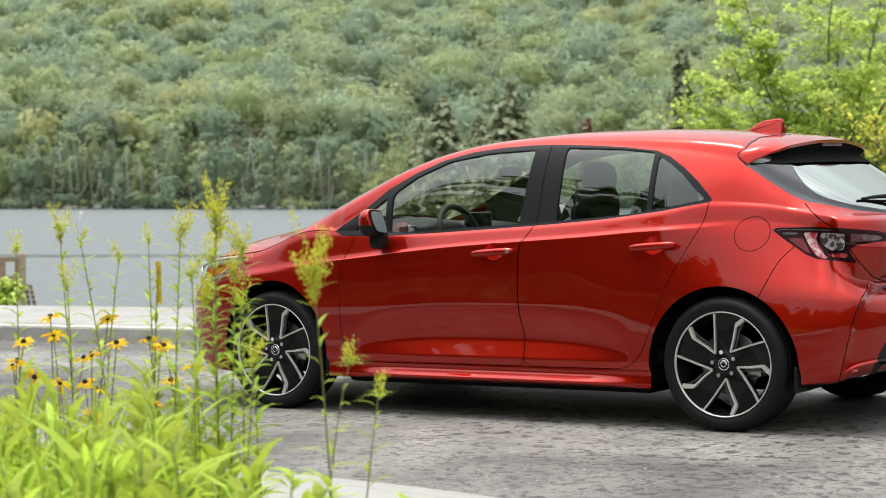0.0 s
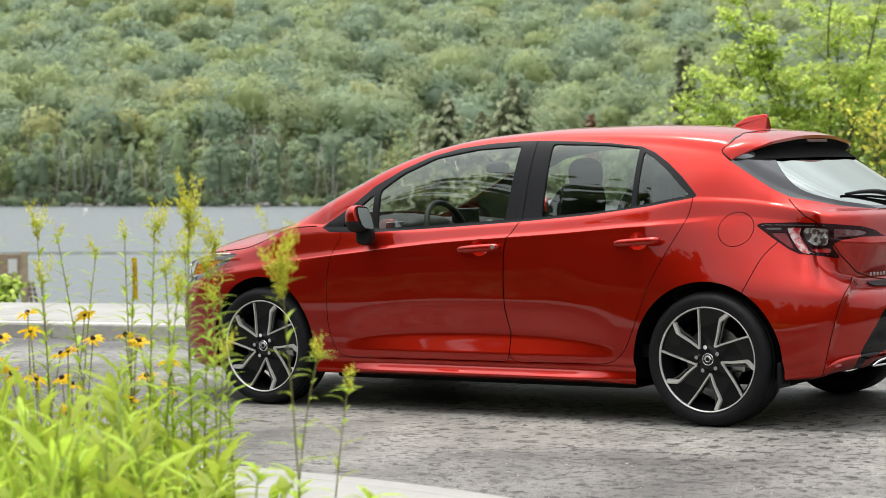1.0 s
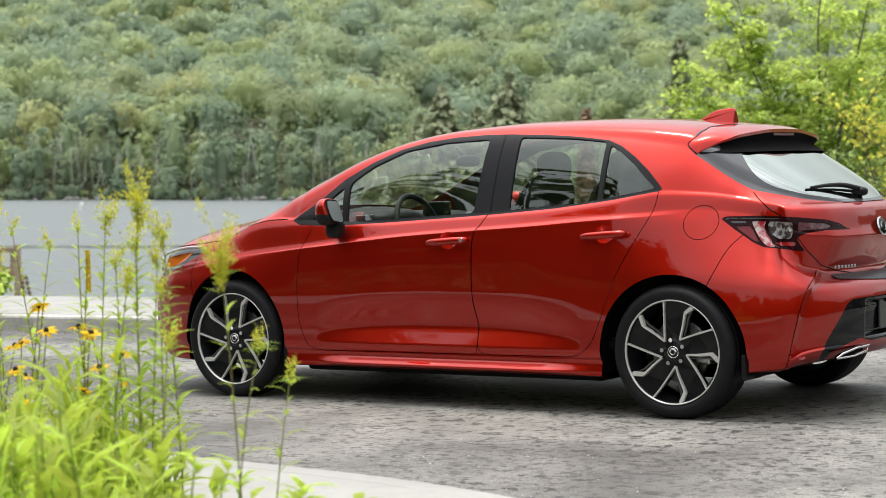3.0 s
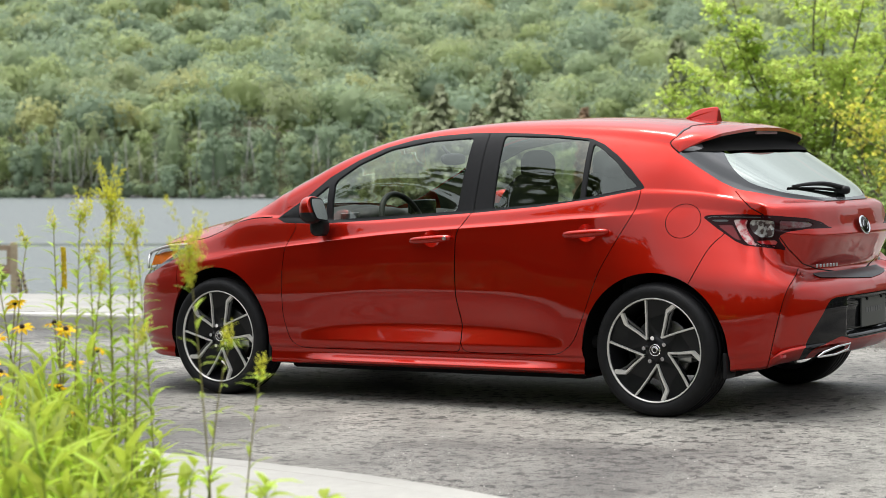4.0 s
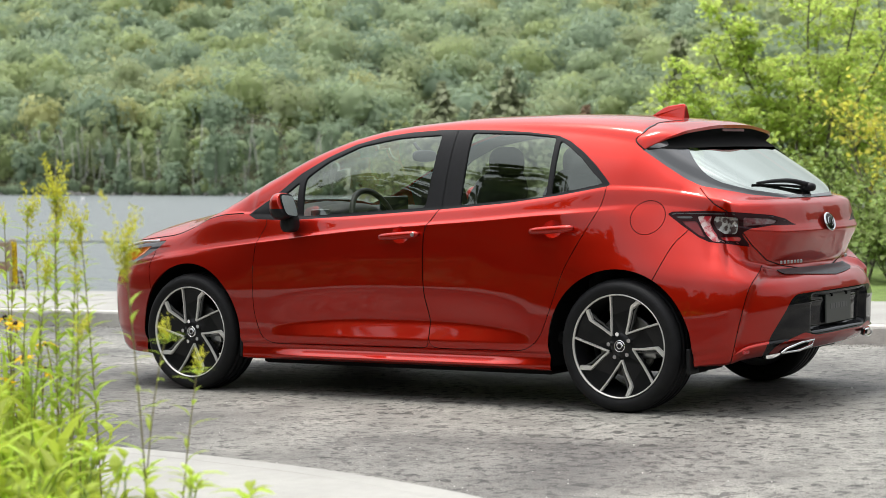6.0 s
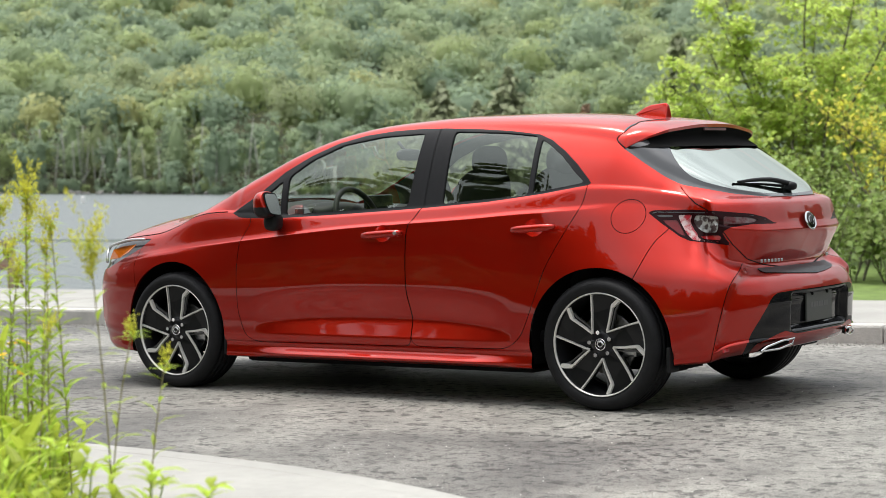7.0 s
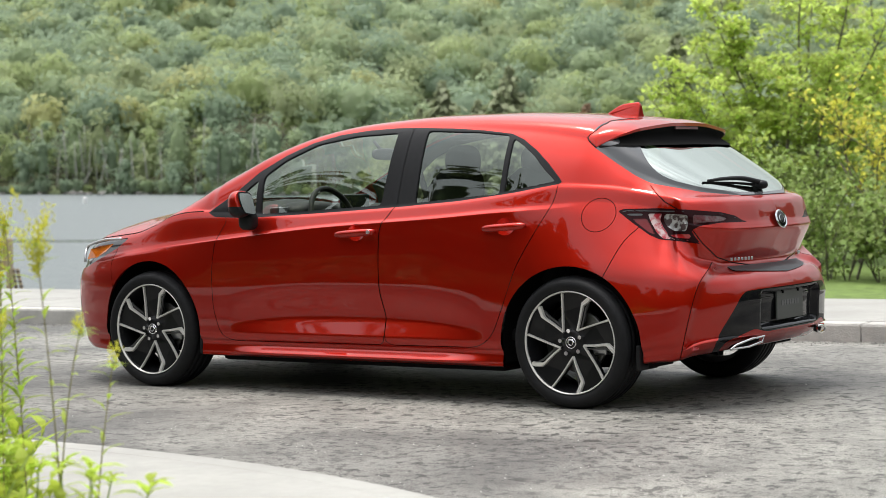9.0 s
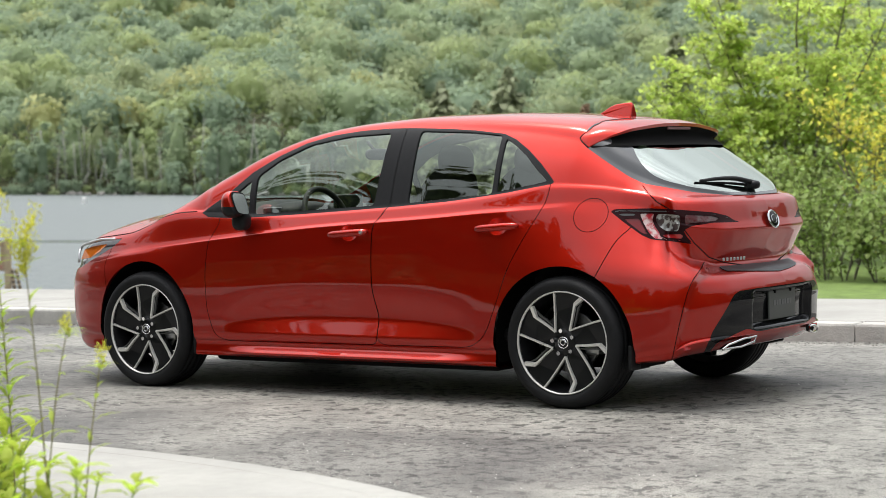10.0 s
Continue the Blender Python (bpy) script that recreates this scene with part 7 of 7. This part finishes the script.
def build_goldenrod(x, y, top, seed, plume=1.0, spike=False, lean=None, leafy=42):
    rng = np.random.default_rng(seed)
    h = top
    root = tagged(new("goldenrod"), "tall thin goldenrod with narrow leaves and a yellow-green plume" if not spike else "tall thin stem with a narrow golden flower spike", "wildflower", group="wildflowers in the bed")
    root.matrix_world = lot(pose(x, y, 0.0))
    lean = lean if lean is not None else rng.normal(size=2) * 0.05
    cv = stem_curve(h, lean, rng)
    cv[:, :2] -= cv[-1, :2]
    v, f = tube(cv, np.linspace(0.0030, 0.0014, len(cv)), 6)
    mesh_object("stem", v, f, M_STEM, root, "thin reddish stem")
    v, f = stem_leaves(cv, 0.3, 0.93, leafy, 0.09, 0.19, rng)
    mesh_object("leaves", v, f, M_BLADE, root, smooth=False)
    tip = cv[-1]
    if spike:
        m = 260
        q = rng.uniform(0, 1, m)
        a = rng.uniform(0, 6.3, m)
        c = tip + np.stack([np.cos(a) * 0.007, np.sin(a) * 0.007, -0.13 + 0.13 * q], 1)
        n = np.stack([np.cos(a), np.sin(a), rng.normal(size=m) * 0.4], 1)
        v, f = quad_cards(c, n / np.linalg.norm(n, axis=1)[:, None], rng.uniform(0.003, 0.006, m), rng)
        mesh_object("flower_spike", v, f, M_GOLD, root, "narrow golden spike", smooth=False)
        return
    m = 11
    a = np.arange(m) * 2.4 + rng.uniform(0, 6)
    out = np.stack([np.cos(a), np.sin(a), rng.uniform(0.2, 1.1, m)], 1)
    n = np.stack([-np.cos(a) * 0.6, -np.sin(a) * 0.6, np.full(m, 1.0)], 1)
    v, f = leaf_cards(tip - np.stack([0 * a, 0 * a, rng.uniform(0, 0.03, m)], 1), n / np.linalg.norm(n, axis=1)[:, None], out, rng.uniform(0.035, 0.060, m), np.full(m, 0.008), 0.45)
    mesh_object("top_leaves", v, f, M_BLADE, root, smooth=False)
    C, N = [], []
    for b in range(int(2 + 12 * plume)):
        a = rng.uniform(0, 6.3)
        L = rng.uniform(0.05, 0.11) * (0.55 + 0.8 * plume)
        st = tip - np.array([0, 0, rng.uniform(0.0, 0.09) * plume])
        for q in np.linspace(0, 1, int(14 + 34 * plume)):
            p = st + np.array([math.cos(a) * L * q * 0.42, math.sin(a) * L * q * 0.42, L * (1.1 * q - 0.25 * q * q)])
            C.append(p + rng.normal(size=3) * 0.005)
            N.append(rng.normal(size=3))
    C, N = np.array(C), np.array(N)
    N /= np.linalg.norm(N, axis=1)[:, None]
    up = rng.normal(size=C.shape) * 0.7 + np.array([0, 0, 1.4])
    L = rng.uniform(0.007, 0.016, len(C))
    v, f = leaf_cards(C, N, up, L, L * 0.34)
    mesh_object("plume", v, f, M_PLUME, root, "soft yellow-green plume", smooth=False)


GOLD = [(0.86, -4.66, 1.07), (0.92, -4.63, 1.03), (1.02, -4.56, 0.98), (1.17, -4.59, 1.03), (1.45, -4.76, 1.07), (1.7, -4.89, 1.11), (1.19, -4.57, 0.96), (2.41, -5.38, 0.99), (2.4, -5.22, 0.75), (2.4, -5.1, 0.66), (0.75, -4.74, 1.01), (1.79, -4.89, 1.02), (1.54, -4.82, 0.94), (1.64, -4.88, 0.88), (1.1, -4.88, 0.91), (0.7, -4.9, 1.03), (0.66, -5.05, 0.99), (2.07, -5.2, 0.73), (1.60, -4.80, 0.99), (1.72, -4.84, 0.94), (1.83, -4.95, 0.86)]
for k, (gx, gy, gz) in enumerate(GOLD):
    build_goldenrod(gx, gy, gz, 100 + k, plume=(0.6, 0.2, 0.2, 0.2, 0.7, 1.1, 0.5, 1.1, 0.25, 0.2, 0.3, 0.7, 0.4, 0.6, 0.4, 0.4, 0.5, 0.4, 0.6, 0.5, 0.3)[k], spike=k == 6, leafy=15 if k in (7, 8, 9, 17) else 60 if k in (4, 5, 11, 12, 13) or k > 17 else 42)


def build_susan(x, y, top, seed):
    rng = np.random.default_rng(seed)
    root = tagged(new("black_eyed_susan"), "yellow daisy-like flower with a dark brown centre on a thin stem", "wildflower", group="wildflowers in the bed")
    root.matrix_world = lot(pose(x, y, 0.0))
    cv = stem_curve(top, rng.normal(size=2) * 0.06, rng)
    cv[:, :2] -= cv[-1, :2]
    v, f = tube(cv, np.linspace(0.0030, 0.0018, len(cv)), 6)
    mesh_object("stem", v, f, M_STEM, root)
    v, f = stem_leaves(cv, 0.15, 0.75, 9, 0.07, 0.26, rng)
    mesh_object("leaves", v, f, M_BLADE, root, smooth=False)
    tip = cv[-1]
    tilt = Euler((rng.normal() * 0.35, rng.normal() * 0.35, 0)).to_matrix()
    tilt = np.array(tilt)
    n = rng.integers(10, 14)
    r = rng.uniform(0.030, 0.040)
    a = np.arange(n) * 2 * math.pi / n + rng.normal(size=n) * 0.12
    d = np.stack([np.cos(a), np.sin(a), np.full(n, -0.15) + rng.normal(size=n) * 0.18], 1) @ tilt.T
    up = np.tile(tilt @ np.array([0, 0, 1.0]), (n, 1)) + rng.normal(size=(n, 3)) * 0.15
    up /= np.linalg.norm(up, axis=1)[:, None]
    c = tip + d * 0.006
    v, f = leaf_cards(c, up, d, np.full(n, r) * rng.uniform(0.85, 1.1, n), np.full(n, 0.015))
    mesh_object("petals", v, f, M_PETAL, root, "ring of golden petals", smooth=False)
    bm = bmesh.new()
    bmesh.ops.create_uvsphere(bm, u_segments=12, v_segments=8, radius=0.0085, matrix=Matrix.Translation(tip + tilt @ np.array([0, 0, 0.003])))
    part("flower_centre", bm, M_CONE, root, "dark brown cone", smooth=True)


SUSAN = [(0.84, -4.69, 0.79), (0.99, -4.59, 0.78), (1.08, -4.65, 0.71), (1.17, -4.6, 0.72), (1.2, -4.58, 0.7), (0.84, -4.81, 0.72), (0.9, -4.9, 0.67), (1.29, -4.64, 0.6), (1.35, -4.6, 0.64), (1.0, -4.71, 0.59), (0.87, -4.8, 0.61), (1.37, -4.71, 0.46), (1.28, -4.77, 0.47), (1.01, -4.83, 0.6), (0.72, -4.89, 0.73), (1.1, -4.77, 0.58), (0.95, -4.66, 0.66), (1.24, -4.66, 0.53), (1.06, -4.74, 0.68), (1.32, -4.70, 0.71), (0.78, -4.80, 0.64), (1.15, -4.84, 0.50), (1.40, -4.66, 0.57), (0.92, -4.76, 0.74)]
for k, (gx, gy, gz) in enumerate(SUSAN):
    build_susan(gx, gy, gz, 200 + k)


def build_sprout(x, y, h, seed, leaf=0.13, width=0.27, count=16, whorl=False):
    """A low leafy shoot."""
    rng = np.random.default_rng(seed)
    root = tagged(new("leafy_shoot"), "low leafy shoot with lance-shaped bright green leaves", "wild plant", group="low plants in the bed")
    root.matrix_world = lot(pose(x, y, 0.0))
    cv = stem_curve(h, rng.normal(size=2) * 0.10, rng)
    v, f = tube(cv, np.linspace(0.004, 0.002, len(cv)), 6)
    mesh_object("stem", v, f, M_GREENSTEM, root)
    v, f = stem_leaves(cv, 0.93 if whorl else 0.25, 1.0, 8 if whorl else count, leaf, width, rng, 0.35, (0.3, 0.9) if whorl else (0.6, 2.0))
    mesh_object("leaves", v, f, M_BROAD, root, smooth=False)


HEAD0, SIDE0 = np.array([-0.5543, 0.8323]), np.array([0.8323, 0.5543])
rs = np.random.default_rng(77)
for k in range(105):
    dist = rs.uniform(4.35, 6.2)
    edge = np.interp(dist, [4.35, 5.0, 5.6, 6.2], [-0.27, -0.37, -0.58, -0.68])
    lat = edge - rs.uniform(0, 1) ** 1.25 * 0.95
    p = np.array([5.362, -9.239]) + HEAD0 * dist + SIDE0 * lat
    tall = rs.uniform(0.32, 0.62) * np.interp(lat - edge, [-0.30, 0], [1.0, 0.55])
    build_sprout(p[0], p[1], tall, 300 + k, rs.uniform(0.13, 0.22), rs.uniform(0.17, 0.33), 12)
for k, (dist, lat, h) in enumerate(((5.0, -0.275, 0.40), (5.05, -0.23, 0.36), (4.9, -0.36, 0.42))):
    p = np.array([5.362, -9.239]) + HEAD0 * dist + SIDE0 * lat
    build_sprout(p[0], p[1], h, 600 + k, 0.085, 0.30, 8, True)


for k in range(15):
    build_sprout(2.44 + 0.035 * k + rs.uniform(-0.04, 0.04) - 0.08 * (k % 3), -5.93 + 0.018 * k + rs.uniform(-0.07, 0.07), rs.uniform(0.36, 0.50), 700 + k, rs.uniform(0.075, 0.11), rs.uniform(0.46, 0.60), 13)
for k in range(34):
    dist = rs.uniform(4.3, 5.6)
    lat = np.interp(dist, [4.35, 5.0, 5.6], [-0.32, -0.44, -0.62]) - rs.uniform(0, 1) * 0.85
    p = np.array([5.362, -9.239]) + HEAD0 * dist + SIDE0 * lat
    build_sprout(p[0], p[1], rs.uniform(0.40, 0.68), 800 + k, rs.uniform(0.20, 0.30), rs.uniform(0.13, 0.20), 8)
for k, (gx, gy, gz) in enumerate(((2.84, -5.66, 0.49), (2.90, -5.64, 0.44), (2.55, -5.72, 0.52))):
    build_sprout(gx, gy, gz, 640 + k, 0.125, 0.34, 8, True)


def build_grass():
    """Long soft blades among the flowers."""
    rng = np.random.default_rng(9)
    n = 300
    dist, lat = rng.uniform(4.2, 6.2, n), -0.74 - rng.uniform(0, 1, n) ** 1.1 * 0.80
    p = np.array([5.362, -9.239]) + dist[:, None] * HEAD0 + lat[:, None] * SIDE0
    V, F = [], []
    for i in range(n):
        h = rng.uniform(0.40, 0.85)
        a = rng.uniform(0, 6.3)
        lean = rng.uniform(0.05, 0.28)
        w = rng.uniform(0.005, 0.017)
        d, s = np.array([math.cos(a), math.sin(a), 0]), np.array([-math.sin(a), math.cos(a), 0])
        m = 6
        for j in range(m + 1):
            q = j / m
            c = np.array([p[i, 0], p[i, 1], 0]) + d * lean * q**2 + np.array([0, 0, h * (q - 0.18 * q**3)])
            ww = w * (1 - q**2) + 0.0006
            V += [c - s * ww, c + s * ww]
        o = i * 2 * (m + 1)
        F += [(o + 2 * j, o + 2 * j + 1, o + 2 * j + 3, o + 2 * j + 2) for j in range(m)]
    ob = mesh_object("long_grass", V, F, M_BLADE, smooth=True)
    ob.matrix_world = lot(Matrix())
    tagged(ob, "long soft grass blades among the wildflowers", "grass", kind="stuff")


build_grass()
